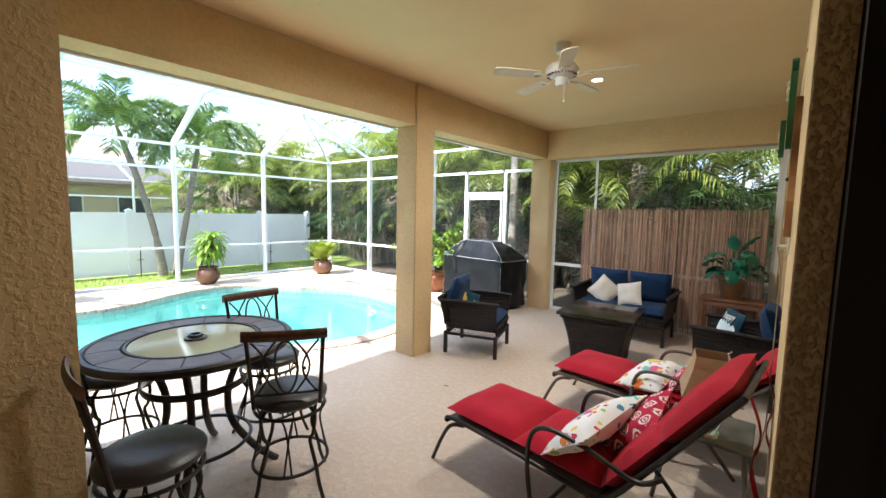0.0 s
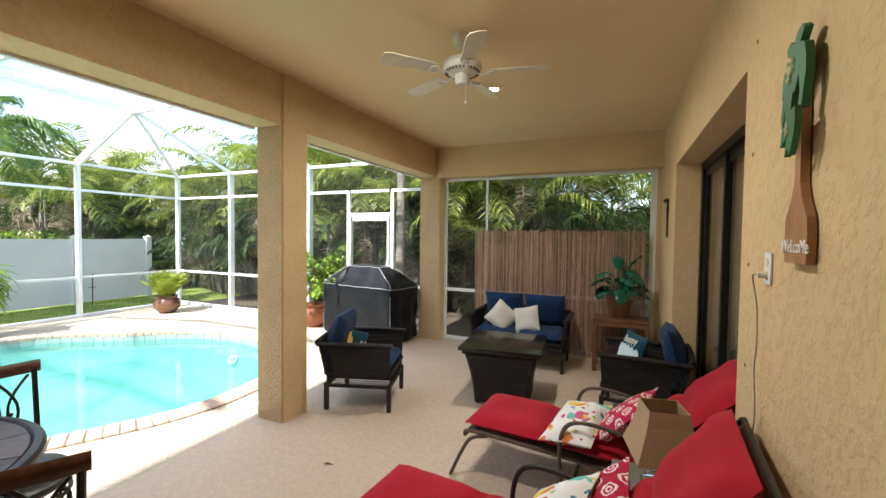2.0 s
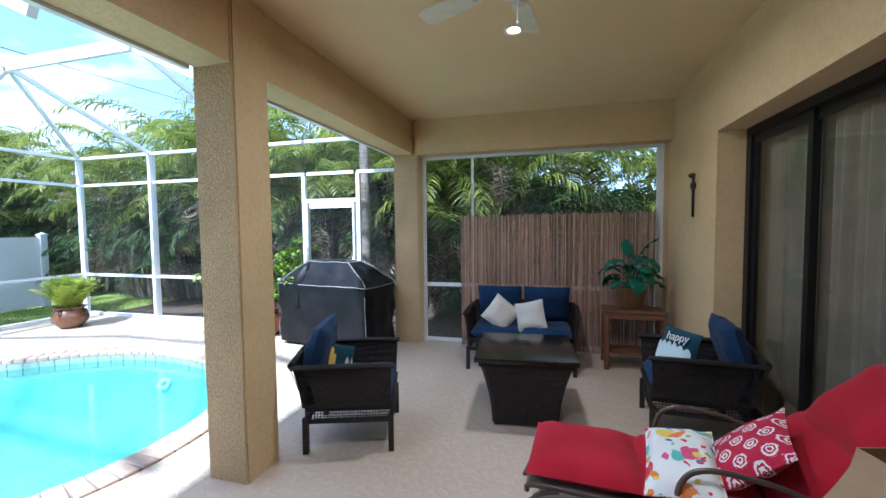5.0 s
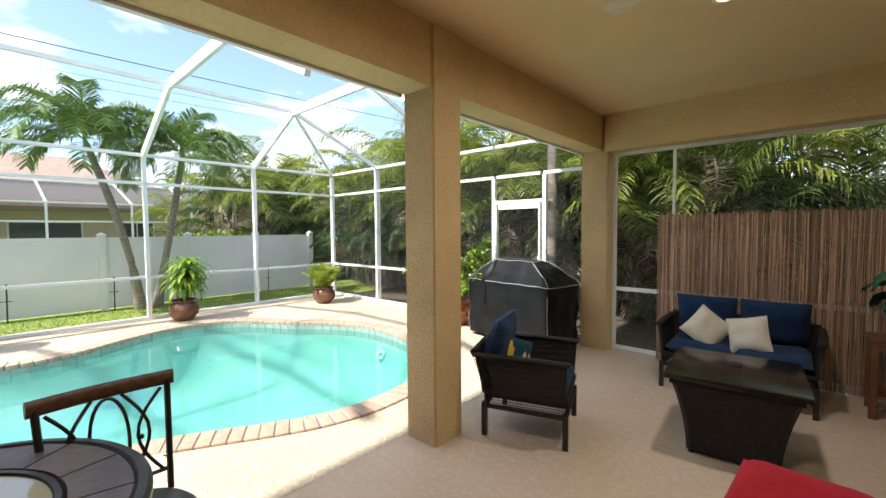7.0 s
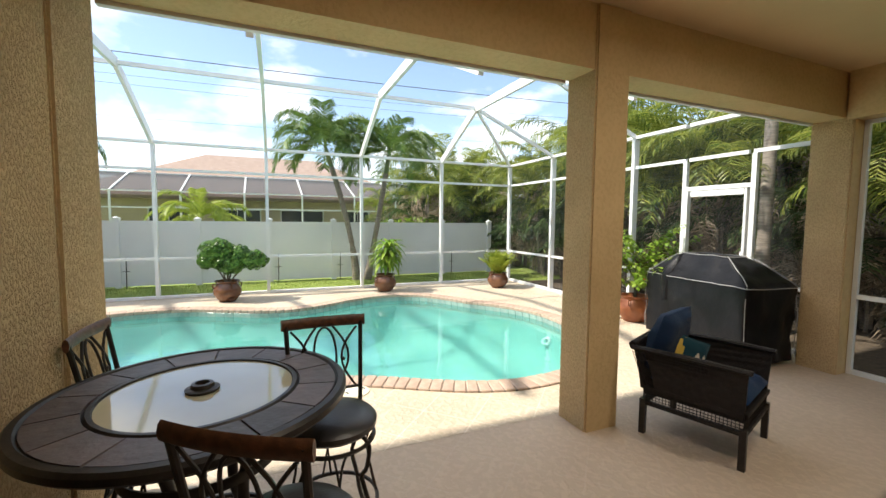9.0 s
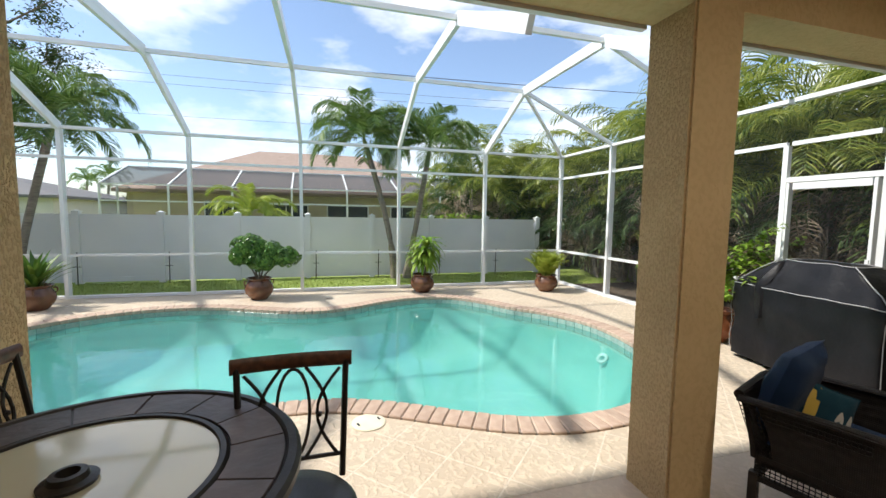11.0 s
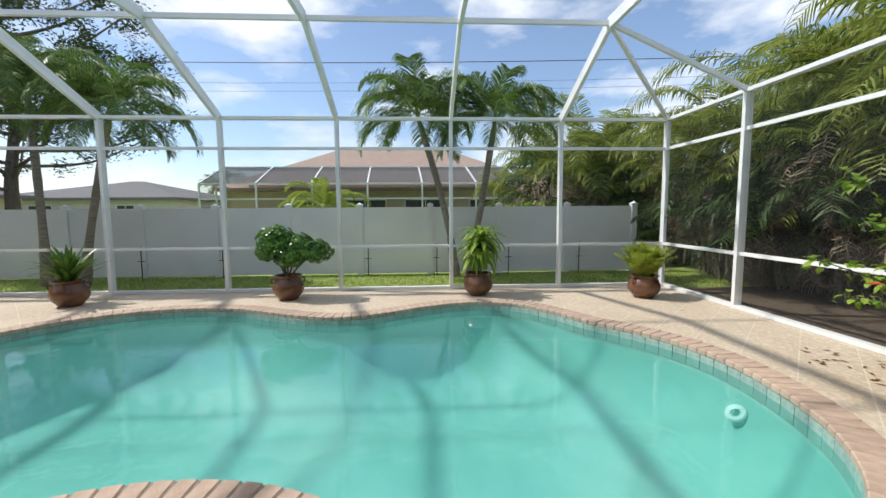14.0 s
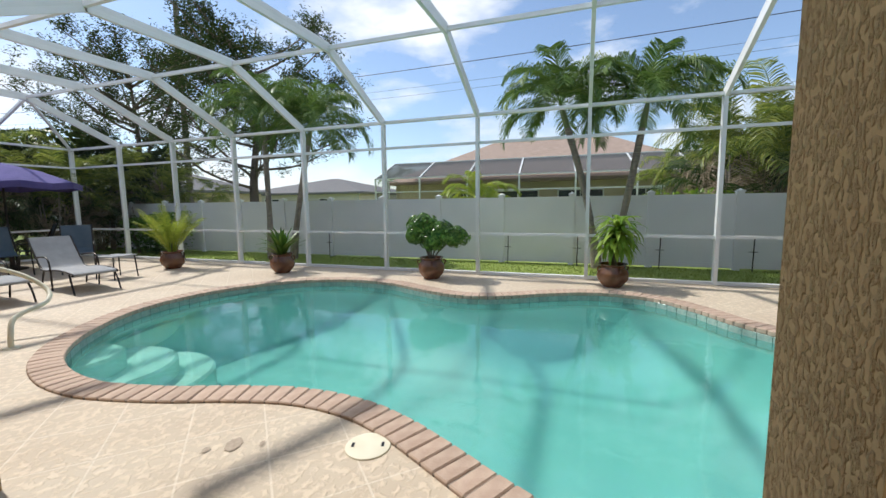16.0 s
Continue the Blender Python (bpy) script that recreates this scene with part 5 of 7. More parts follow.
def cover_point(x, y, z, a, b):
    """Where the cloth lies: pulled in by folds that hang from the shoulder, loose over the slopes."""
    fall = max(0.0, min(1.0, (0.92 - z) / 0.6))
    pleat = noise.noise(Vector((x * 5.5 + 3, y * 5.5, 0.4 * z))) * 0.05 * fall
    loose = noise.noise(Vector((x * 6, y * 6, z * 4))) * 0.030
    fine = noise.noise(Vector((x * 17 + z * 7, y * 17, z * 12))) * 0.012
    # one heavy fold hanging from the front corner of the flat top
    tuck = math.exp(-((x + 0.36 - 0.25 * (1.1 - z)) / 0.045) ** 2) * (0.03 if y < 0 and 0.55 < z < 1.15 else 0.0)
    d = 1 + (pleat + loose + fine + tuck) / max(0.2, math.hypot(x, y))
    return Vector((x * d, y * d, z + loose * 0.5))


def cover_shape():
    bm = bmesh.new()
    rows, steps = [], (9, 9, 2, 8, 1)
    for (lo, hi), m in zip(zip(COVER_SECS, COVER_SECS[1:]), steps):
        for q in range(m):
            z, a, b, r = (u + (v - u) * q / m for u, v in zip(lo, hi))
            rows.append([bm.verts.new(cover_point(x, y, z, a, b)) for x, y in rounded_rect(a, b, r)])
    for shrink in (1.0, 0.55):
        z, a, b, r = COVER_SECS[-1]
        rows.append([bm.verts.new(cover_point(x * shrink, y * shrink, z + 0.008 * (1 - shrink), a, b)) for x, y in rounded_rect(a, b, r)])
    per = len(rows[0])
    top = bm.verts.new((0, 0, 1.185))
    for a, b in zip(rows, rows[1:]):
        for q in range(per):
            bm.faces.new((a[q], a[(q + 1) % per], b[(q + 1) % per], b[q]))
    for q in range(per):
        bm.faces.new((rows[-1][q], rows[-1][(q + 1) % per], top))
    return bm


part("cover", cover_shape(), COVER, grill)
bm = bmesh.new()
for z, a, b, r in (COVER_SECS[2], COVER_SECS[5]):
    tube(bm, [cover_point(x * 1.006, y * 1.006, z + 0.004, a, b) for x, y in rounded_rect(a, b, r)], 0.0055, 5, closed=True)
for sx in (-1, 1):
    for sy in (-1, 1):
        tube(bm, [cover_point(sx * (0.355 + 0.41 * f), sy * (0.165 + 0.165 * f), 1.183 - 0.285 * f, 1, 1) * 1.004 for f in (0.0, 0.25, 0.5, 0.75, 1.0)], 0.0055, 5)
        tube(bm, [cover_point(sx * 0.765, sy * 0.335, 0.89 - 0.16 * f, 1, 1) * 1.004 for f in range(6)], 0.0045, 5)
part("piping", bm, PIPING, grill)
bm = bmesh.new()
for x in (-0.50, 0.50):
    for y in (-0.24, 0.24):
        lathe(bm, [(0, 0), (0.03, 0.0), (0.03, 0.05), (0, 0.06)], 12, x, y)
part("castor", bm, BLACK_METAL, grill)
bm = bmesh.new()
fold = []
for i in range(9):
    f = i / 8
    x0, z0 = -0.33 - 0.20 * f + 0.24 * max(0, f - 0.45), 1.16 - 0.62 * f
    y0 = -0.17 - 0.165 * min(1, (1.18 - z0) / 0.28)
    w = 0.035 + 0.05 * math.sin(math.pi * f)
    fold.append([bm.verts.new(p) for p in ((x0 - w, y0 - 0.004, z0), (x0 - w * 0.3, y0 - 0.045 - 0.02 * math.sin(f * 7), z0 - 0.02), (x0 + w * 0.5, y0 - 0.035, z0), (x0 + w, y0 - 0.002, z0 + 0.01))])
for p, q in zip(fold, fold[1:]):
    for j in range(3):
        bm.faces.new((p[j], p[j + 1], q[j + 1], q[j]))
part("fold", bm, COVER, grill, "loose fold of black cover cloth")

# ---- bamboo screen ----
BAMBOO = mat("bamboo_cane", (0.46, 0.30, 0.21), 0.6, second=(0.27, 0.16, 0.105), scale=3, stretch=(30, 30, 1.2), bump=0.3, bump_scale=20, rand=0.5)
screen = thing("bamboo_screen", (-1.29, 7.40, 0), 0, "tall screen of thin upright brown bamboo canes leaning in the opening", "screen")
br = random.Random(7)
ncane = 150
for i in range(ncane):
    x = -1.20 + 2.40 * i / (ncane - 1)
    r = br.uniform(0.0060, 0.0090)
    h = 1.80 + br.uniform(-0.016, 0.016)
    bm = bmesh.new()
    pts = [(x + br.uniform(-0.004, 0.004), br.uniform(-0.008, 0.008), z) for z in (0.01, 0.6, 1.2, h)]
    tube(bm, pts, [r, r * br.uniform(0.9, 1.1), r * br.uniform(0.9, 1.05), r * 0.9], 6)
    part("cane", bm, BAMBOO, screen)
for z in (0.25, 0.9, 1.55):
    bm = bmesh.new()
    tube(bm, [(-1.2, 0.016, z), (1.2, 0.016, z)], 0.006, 6)
    part("tie_bar", bm, BAMBOO, screen)

# ---- wooden side table and plant ----
TEAK = mat("red_brown_wood", (0.20, 0.085, 0.04), 0.5, second=(0.12, 0.05, 0.025), scale=4, stretch=(1, 8, 8), bump=0.2, bump_scale=30)
wt = thing("side_table", (-0.38, 7.02, 0), 0, "red-brown wooden side table with a lower shelf", "side table")
for i in range(4):
    part("slat", bevelled(-0.33, 0.33, -0.19 + 0.097 * i, -0.19 + 0.097 * i + 0.09, 0.655, 0.68, 0.003, 1), TEAK, wt, smooth=False)
for x in (-0.30, 0.30):
    for y in (-0.16, 0.17):
        part("leg", bevelled(x - 0.025, x + 0.025, y - 0.025, y + 0.025, 0, 0.655, 0.004, 1), TEAK, wt, smooth=False)
bm = bmesh.new()
for y in (-0.165, 0.165):
    box(bm, -0.275, 0.275, y - 0.012, y + 0.012, 0.59, 0.65)
for x in (-0.3, 0.3):
    box(bm, x - 0.012, x + 0.012, -0.13, 0.14, 0.59, 0.65)
part("apron", bm, TEAK, wt, smooth=False)
part("shelf", bevelled(-0.30, 0.30, -0.17, 0.17, 0.18, 0.20, 0.003, 1), TEAK, wt, smooth=False)

# ---- leaves and palms ----
def leaf_mat(name, a, b2, rough=0.45, through=0.3):
    m = bpy.data.materials.new(name)
    m.use_nodes = True
    n, l = m.node_tree.nodes, m.node_tree.links
    b = n["Principled BSDF"]
    b.inputs["Roughness"].default_value = rough
    b.inputs["Specular IOR Level"].default_value = 0.35
    g = n.new("ShaderNodeNewGeometry")
    mx = n.new("ShaderNodeMixRGB")
    mx.inputs[1].default_value, mx.inputs[2].default_value = (*a, 1), (*b2, 1)
    l.new(g.outputs["Random Per Island"], mx.inputs[0])
    l.new(mx.outputs[0], b.inputs["Base Color"])
    t = n.new("ShaderNodeBsdfTranslucent")
    l.new(mx.outputs[0], t.inputs[0])
    ms = n.new("ShaderNodeMixShader")
    ms.inputs[0].default_value = through
    l.new(b.outputs[0], ms.inputs[1])
    l.new(t.outputs[0], ms.inputs[2])
    l.new(ms.outputs[0], n["Material Output"].inputs[0])
    return m


PALM_GREEN = leaf_mat("palm_leaf", (0.06, 0.13, 0.03), (0.20, 0.30, 0.07))
ARECA_GREEN = leaf_mat("areca_leaf", (0.06, 0.12, 0.022), (0.40, 0.43, 0.09), 0.4, 0.45)
# Shade under the upper fronds put into a darker copy of the leaf colour.
ARECA_SHADED = leaf_mat("areca_leaf_shaded", (0.025, 0.055, 0.016), (0.075, 0.12, 0.032), 0.5, 0.25)
DEAD = leaf_mat("dry_palm_leaf", (0.20, 0.15, 0.10), (0.52, 0.43, 0.32), 0.85, 0.3)
BROAD = leaf_mat("broad_leaf", (0.03, 0.10, 0.018), (0.17, 0.32, 0.06), 0.28, 0.3)
LIME = leaf_mat("lime_leaf", (0.12, 0.24, 0.02), (0.32, 0.44, 0.06), 0.4, 0.35)
TEAL_LEAF = leaf_mat("glossy_blue_green_leaf", (0.008, 0.075, 0.045), (0.02, 0.14, 0.08), 0.25, 0.1)
TREE_LEAF = leaf_mat("tree_leaf", (0.03, 0.055, 0.018), (0.07, 0.10, 0.03), 0.6, 0.25)
TRUNK = mat("palm_trunk", (0.33, 0.29, 0.24), 0.85, second=(0.20, 0.17, 0.14), scale=3, stretch=(2, 2, 14), bump=0.8, bump_scale=14)
SHAFT = mat("palm_crownshaft", (0.13, 0.20, 0.06), 0.5, second=(0.20, 0.24, 0.10), scale=3, bump=0.2, bump_scale=20)
BARK = mat("tree_bark", (0.11, 0.085, 0.065), 0.9, second=(0.17, 0.135, 0.105), scale=6, stretch=(3, 3, 1), bump=0.9, bump_scale=25)
POT = mat("glazed_brown_pot", (0.085, 0.035, 0.018), 0.26, second=(0.19, 0.085, 0.04), scale=4, bump=0.2, bump_scale=12, spec=0.6)
TERRACOTTA = mat("orange_terracotta", (0.36, 0.125, 0.05), 0.38, second=(0.24, 0.075, 0.03), scale=5, bump=0.3, bump_scale=12)


def frond(bm, base, azim, lift, length, leaflet, pairs=26, droop=1.0, width=0.035, hang=0.5, r=random, stem=0.25, lift_leaf=0.35, ahead=0.57, arch=False):
    """A feather leaf: an arching midrib with folded leaflets on both sides."""
    base = Vector(base)
    out = Vector((math.cos(azim), math.sin(azim), 0))
    p, el = base.copy(), lift
    step = length / 14
    spine = [p.copy()]
    for i in range(14):
        el -= droop * (0.05 + 0.15 * i / 14)
        p = p + (out * math.cos(el) + Vector((0, 0, math.sin(el)))) * step
        spine.append(p.copy())
    for a, b in zip(spine[:-1:2], spine[2::2] + [spine[-1]]):
        w = 0.010 * (1 - 0.7 * (a - base).length / length) + 0.002
        side = Vector((-out.y, out.x, 0)) * w
        v = [bm.verts.new(a - side), bm.verts.new(a + side), bm.verts.new(b + side * 0.8), bm.verts.new(b - side * 0.8)]
        bm.faces.new(v)
    for k in range(pairs):
        f = stem + (1 - stem) * (k + 0.5) / pairs
        q = f * 14
        i = min(13, int(q))
        c = spine[i].lerp(spine[i + 1], q - i)
        d = (spine[i + 1] - spine[i]).normalized()
        prof = math.sin(math.pi * min(1, 0.12 + 0.80 * (f - stem) / (1 - stem))) ** 0.6
        ll = leaflet * prof * r.uniform(0.85, 1.1)
        for s in (-1, 1):
            side = d.cross(Vector((0, 0, 1))).normalized() * s
            dirn = (side * 0.85 + d * (ahead + r.uniform(-0.12, 0.13)) + Vector((0, 0, r.uniform(-0.1, lift_leaf)))).normalized()
            mid = c + dirn * ll * 0.5
            if arch:
                knee = mid
                mid = c + dirn * ll * 0.36
                knee = mid + (dirn + Vector((0, 0, -0.45 * hang))).normalized() * ll * 0.32
                tip = knee + (dirn * 0.6 + Vector((0, 0, -hang - r.uniform(0, 0.6)))).normalized() * ll * 0.32
                across = (d + Vector((0, 0, 0.25))).normalized() * (width * 0.5)
                v = [bm.verts.new(q) for q in (c - across * 0.6, c + across * 0.6, mid + across, mid - across, knee + across * 0.8, knee - across * 0.8, tip)]
                bm.faces.new((v[0], v[1], v[2], v[3]))
                bm.faces.new((v[3], v[2], v[4], v[5]))
                bm.faces.new((v[5], v[4], v[6]))
                continue
            tip = mid + (dirn + Vector((0, 0, -hang - r.uniform(0, 0.4)))).normalized() * ll * 0.5
            wv = d * (width * 0.5 * (0.6 + 0.4 * prof))
            v = [bm.verts.new(c - wv * 0.5), bm.verts.new(c + wv * 0.5), bm.verts.new(mid + wv), bm.verts.new(mid - wv), bm.verts.new(tip)]
            bm.faces.new((v[0], v[1], v[2], v[3]))
            bm.faces.new((v[3], v[2], v[4]))


def palm_tree(name, base, top, n, length, leaflet, label, seed, r0=0.088, width=0.030, mat_leaf=None, shaft=0.6, pairs=62):
    r = random.Random(seed)
    base, top = Vector(base), Vector(top)
    root = thing(name, base, 0, label, "palm")
    rel = top - base
    pts = []
    for i in range(15):
        f = i / 14
        bend = math.sin(math.pi * f) * 0.12
        pts.append(Vector((rel.x * f + bend * 0.2, rel.y * (f ** 1.25) + bend * 0.3, rel.z * f)))
    bm = bmesh.new()
    tube(bm, pts, [r0 * (1.35 - 0.55 * min(1, i / 5)) * (1 + (0.05 if i % 2 else -0.02)) for i in range(15)], 14)
    part("trunk", bm, TRUNK, root)
    up = (pts[-1] - pts[-2]).normalized()
    bm = bmesh.new()
    tube(bm, [pts[-1] - up * 0.05, pts[-1] + up * shaft * 0.5, pts[-1] + up * shaft], [r0 * 0.75, r0 * 0.72, r0 * 0.35], 12)
    part("crownshaft", bm, SHAFT, root)
    bm = bmesh.new()
    c = pts[-1] + up * shaft * 0.9
    for i in range(n):
        az = 2.399963 * i + r.uniform(-0.25, 0.25)
        f = i / n
        frond(bm, c, az, radians(84 - 78 * f + r.uniform(-8, 8)), length * r.uniform(0.85, 1.1), leaflet, pairs, droop=1.35 - 0.35 * f, width=width, hang=0.5, r=r, stem=0.13, lift_leaf=0.35, ahead=0.95, arch=True)
    part("crown", bm, mat_leaf or PALM_GREEN, root, "arching feather fronds", smooth=False)
    return root


palm_tree("palm_tree", (-12.15, 4.02, -0.09), (-12.0, 3.35, 2.98), 24, 1.65, 0.54, "palm with a leaning grey ringed trunk before the white fence", 1)
palm_tree("palm_tree", (-12.22, 4.35, -0.09), (-12.0, 4.82, 2.88), 24, 1.75, 0.54, "palm with a leaning grey trunk twinned with another", 2)
palm_tree("palm_tree", (-11.75, -4.62, -0.09), (-11.7, -4.6, 3.3), 24, 1.96, 0.54, "palm with drooping dark fronds in front of a large tree", 3)
palm_tree("palm_tree", (-11.8, -3.9, -0.09), (-11.6, -3.1, 2.95), 24, 1.80, 0.54, "palm with slender dark trunk and drooping fronds", 4)
palm_tree("palm_tree", (-21.5, -0.9, -0.09), (-21.5, -1.0, 1.0), 16, 2.3, 0.6, "low bright green palm beyond the fence", 5, mat_leaf=leaf_mat("bright_palm_leaf", (0.22, 0.32, 0.04), (0.48, 0.52, 0.10), 0.45, 0.4), width=0.045)
for i, (x, y, z) in enumerate(((-60, 17, 7.0), (-58, 22.5, 5.8), (-62, 11.5, 6.2), (-55, 27, 4.8), (-70, -28, 6), (-75, -33, 5.5))):
    palm_tree("palm_tree", (x, y, -0.09), (x, y + 0.5, z), 13, 3.0, 1.0, "distant palm against the sky", 20 + i, r0=0.2, width=0.16, pairs=16)


def areca_clump(seed, n, dead, tall):
    r = random.Random(seed)
    live, dark, dry, canes = bmesh.new(), bmesh.new(), bmesh.new(), bmesh.new()
    for i in range(n):
        a, rad = r.uniform(0, 6.283), 0.55 * math.sqrt(r.random())
        h = tall * r.uniform(0.12, 1.0)
        lean = r.uniform(0, 0.22)
        foot = Vector((rad * math.cos(a), rad * math.sin(a), 0))
        head = foot + Vector((math.cos(a) * lean * h, math.sin(a) * lean * h, h))
        if i % 3 != 1:
            tube(canes, [foot, foot.lerp(head, 0.5) + Vector((0, 0, 0.05)), head], [0.034, 0.028, 0.022], 5)
        # low heads get the shade-toned leaf, high heads the bright one
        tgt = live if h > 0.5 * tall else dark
        for q in range(2):
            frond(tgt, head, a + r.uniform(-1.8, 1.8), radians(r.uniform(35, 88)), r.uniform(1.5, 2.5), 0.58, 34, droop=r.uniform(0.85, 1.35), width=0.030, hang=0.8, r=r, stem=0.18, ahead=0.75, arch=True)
    for i in range(dead):
        a = r.uniform(0, 6.283)
        h = tall * r.uniform(0.3, 0.9)
        frond(dry, (0.65 * math.cos(a), 0.65 * math.sin(a), h), a + r.uniform(-0.6, 0.6), radians(r.uniform(-45, 25)), r.uniform(1.0, 1.7), 0.40, 20, droop=2.4, width=0.024, hang=2.0, r=r)
    return live, dark, dry, canes


def clump_thing(seed, n, dead, tall, label):
    live, dark, dry, canes = areca_clump(seed, n, dead, tall)
    root = thing("areca_palm", (0, 0, 0), 0, label, "palm", "palm hedge")
    part("green_fronds", live, ARECA_GREEN, root, "yellow-green feather fronds", smooth=False)
    part("shaded_fronds", dark, ARECA_SHADED, root, "lower fronds in a darker, shade-toned green", smooth=False)
    part("dry_fronds", dry, DEAD, root, "dry brown hanging fronds", smooth=False)
    part("canes", canes, TRUNK, root)
    return root


LBL = "dense areca palm clump with green and dry brown fronds"
kinds = [clump_thing(31, 26, 58, 3.0, LBL), clump_thing(32, 26, 66, 3.4, LBL), clump_thing(33, 22, 70, 2.6, LBL)]
pr = random.Random(77)
spots = []
for i in range(13):
    spots.append((-12.2 + i * 1.05 + pr.uniform(-0.25, 0.25), (10.1 if i < 7 else 10.5) + pr.uniform(-0.1, 0.4), pr.uniform(0.95, 1.15)))
for i in range(8):
    spots.append((-12.0 + i * 1.3 + pr.uniform(-0.3, 0.3), 12.0 + pr.uniform(-0.3, 0.5), pr.uniform(1.2, 1.45)))
for x, y, s in ((-13.9, 10.4, 0.8), (-14.8, 10.2, 0.95), (-15.6, 9.6, 0.9), (-17.0, 9.3, 0.95), (-18.5, 8.6, 0.95), (-20.0, 9.6, 1.05), (-17.0, 11.0, 1.1), (-20.5, 7.6, 0.8), (-15.9, 8.0, 1.25), (-17.6, 9.0, 1.3)):
    spots.append((x, y, s))
for x, y, s in ((-13.6, -12.0, 0.9), (-12.2, -12.4, 1.0), (-10.6, -12.0, 0.85), (-9.0, -12.2, 0.95), (-7.4, -12.0, 0.85), (-5.6, -12.3, 0.95), (-14.5, -10.5, 0.6)):
    spots.append((x, y, s))
for i, (x, y, s) in enumerate(spots):
    m = pose(x, y, -0.08, 0, 0, pr.uniform(0, 360)) @ Matrix.Scale(s, 4)
    if i < 3:
        kinds[i].matrix_basis = m
    else:
        copy_thing(kinds[i % 3], m)

# clipped hedges close the view: shade-coloured behind the palms, dark at the south end
def hedge(name, x0, x1, y0, y1, h, count, seed, label, material, leaf=0.10):
    r = random.Random(seed)
    root = thing(name, ((x0 + x1) / 2, (y0 + y1) / 2, -0.08), 0, label, "hedge")
    bm = bmesh.new()
    hx, hy = (x1 - x0) / 2, (y1 - y0) / 2
    for i in range(count):
        u, v = r.uniform(-1, 1), r.uniform(-1, 1)
        top = h * (0.82 + 0.22 * noise.noise(Vector((u * hx * 0.6, v * hy * 0.6, seed))))
        p = Vector((u * hx, v * hy, top * r.random() ** 0.6))
        a = Vector((r.gauss(0, 1), r.gauss(0, 1), r.gauss(0, 1))).normalized()
        b = a.orthogonal().normalized()
        s = leaf * r.uniform(0.6, 1.3)
        bm.faces.new([bm.verts.new(q) for q in (p - a * s, p - b * s * 0.4, p + a * s, p + b * s * 0.4)])
    part("foliage", bm, material, root, smooth=False)
    bm = bmesh.new()
    n = int(max(hx, hy) * 2 / 0.6)
    for i in range(n):
        f = (i + 0.5) / n * 2 - 1
        x, y = (f * hx, r.uniform(-0.3, 0.3) * hy) if hx > hy else (r.uniform(-0.3, 0.3) * hx, f * hy)
        tube(bm, [(x, y, 0), (x + r.uniform(-0.2, 0.2), y, h * 0.4), (x + r.uniform(-0.4, 0.4), y, h * 0.8)], [0.05, 0.035, 0.015], 6)
    part("stems", bm, BARK, root)
    return root


hedge("hedge", -13.0, 3.5, 12.6, 13.8, 2.3, 9000, 5, "tall hedge with shade-toned leaves backing the palms", ARECA_SHADED, 0.17)
hedge("hedge", -15.5, -1.0, -13.6, -12.3, 4.6, 24000, 6, "tall dark hedge at the end of the garden", TREE_LEAF, 0.13)
hedge("shrub", -12.4, -11.2, -10.2, -8.3, 1.5, 4500, 7, "rounded dark green shrub against the fence", BROAD, 0.06)
hedge("shrub", -15.0, -13.2, 5.2, 8.0, 1.95, 2500, 9, "bright green shrub showing over the fence", LIME, 0.07)
hedge("hedge", -48, -44, -60, 60, 3.4, 12000, 11, "distant line of garden greenery", TREE_LEAF, 0.45)


def feathery_tree(base, height, spread, seed, label, leaves=9000):
    r = random.Random(seed)
    root = thing("tree", base, 0, label, "tree")
    bm = bmesh.new()
    tips = []
    tube(bm, spline3([(0, 0, 0), (0.15, 0.1, height * 0.25), (0.0, 0.2, height * 0.5), (0.1, 0.0, height * 0.9)], 4), [0.22 - 0.2 * i / 12 for i in range(13)], 10)
    for i in range(34):
        f = r.uniform(0.22, 0.95)
        a = r.uniform(0, 6.283)
        L = spread * (1.1 - 0.6 * f) * r.uniform(0.7, 1.15)
        s = Vector((0.05, 0.1, height * f * 0.9))
        e = s + Vector((math.cos(a) * L, math.sin(a) * L, L * r.uniform(0.3, 0.95)))
        m = s.lerp(e, 0.5) + Vector((0, 0, -0.1 * L))
        pts = spline3([s, m, e], 4)
        tube(bm, pts, [0.06 - 0.045 * q / (len(pts) - 1) for q in range(len(pts))], 5)
        for k in range(9):
            b0 = pts[r.randrange(3, len(pts))]
            e2 = b0 + Vector((r.gauss(0, 0.5), r.gauss(0, 0.5), r.uniform(-0.1, 0.8))) * L * 0.32
            tube(bm, [b0, b0.lerp(e2, 0.5), e2], [0.014, 0.010, 0.004], 3)
            tips.append((b0, e2))
    part("trunk_and_limbs", bm, BARK, root)
    bm = bmesh.new()
    for i in range(leaves):
        a, b = tips[r.randrange(len(tips))]
        p = a.lerp(b, r.uniform(0.1, 1.15)) + Vector((r.gauss(0, 0.13), r.gauss(0, 0.13), r.gauss(0, 0.13)))
        d = Vector((r.gauss(0, 1), r.gauss(0, 1), r.gauss(0, 0.8))).normalized()
        e = d.orthogonal().normalized()
        s = r.uniform(0.04, 0.085)
        bm.faces.new([bm.verts.new(q) for q in (p - d * s, p - e * s * 0.3, p + d * s, p + e * s * 0.3)])
    part("crown", bm, TREE_LEAF, root, "fine dark foliage with gaps", smooth=False)
    return root


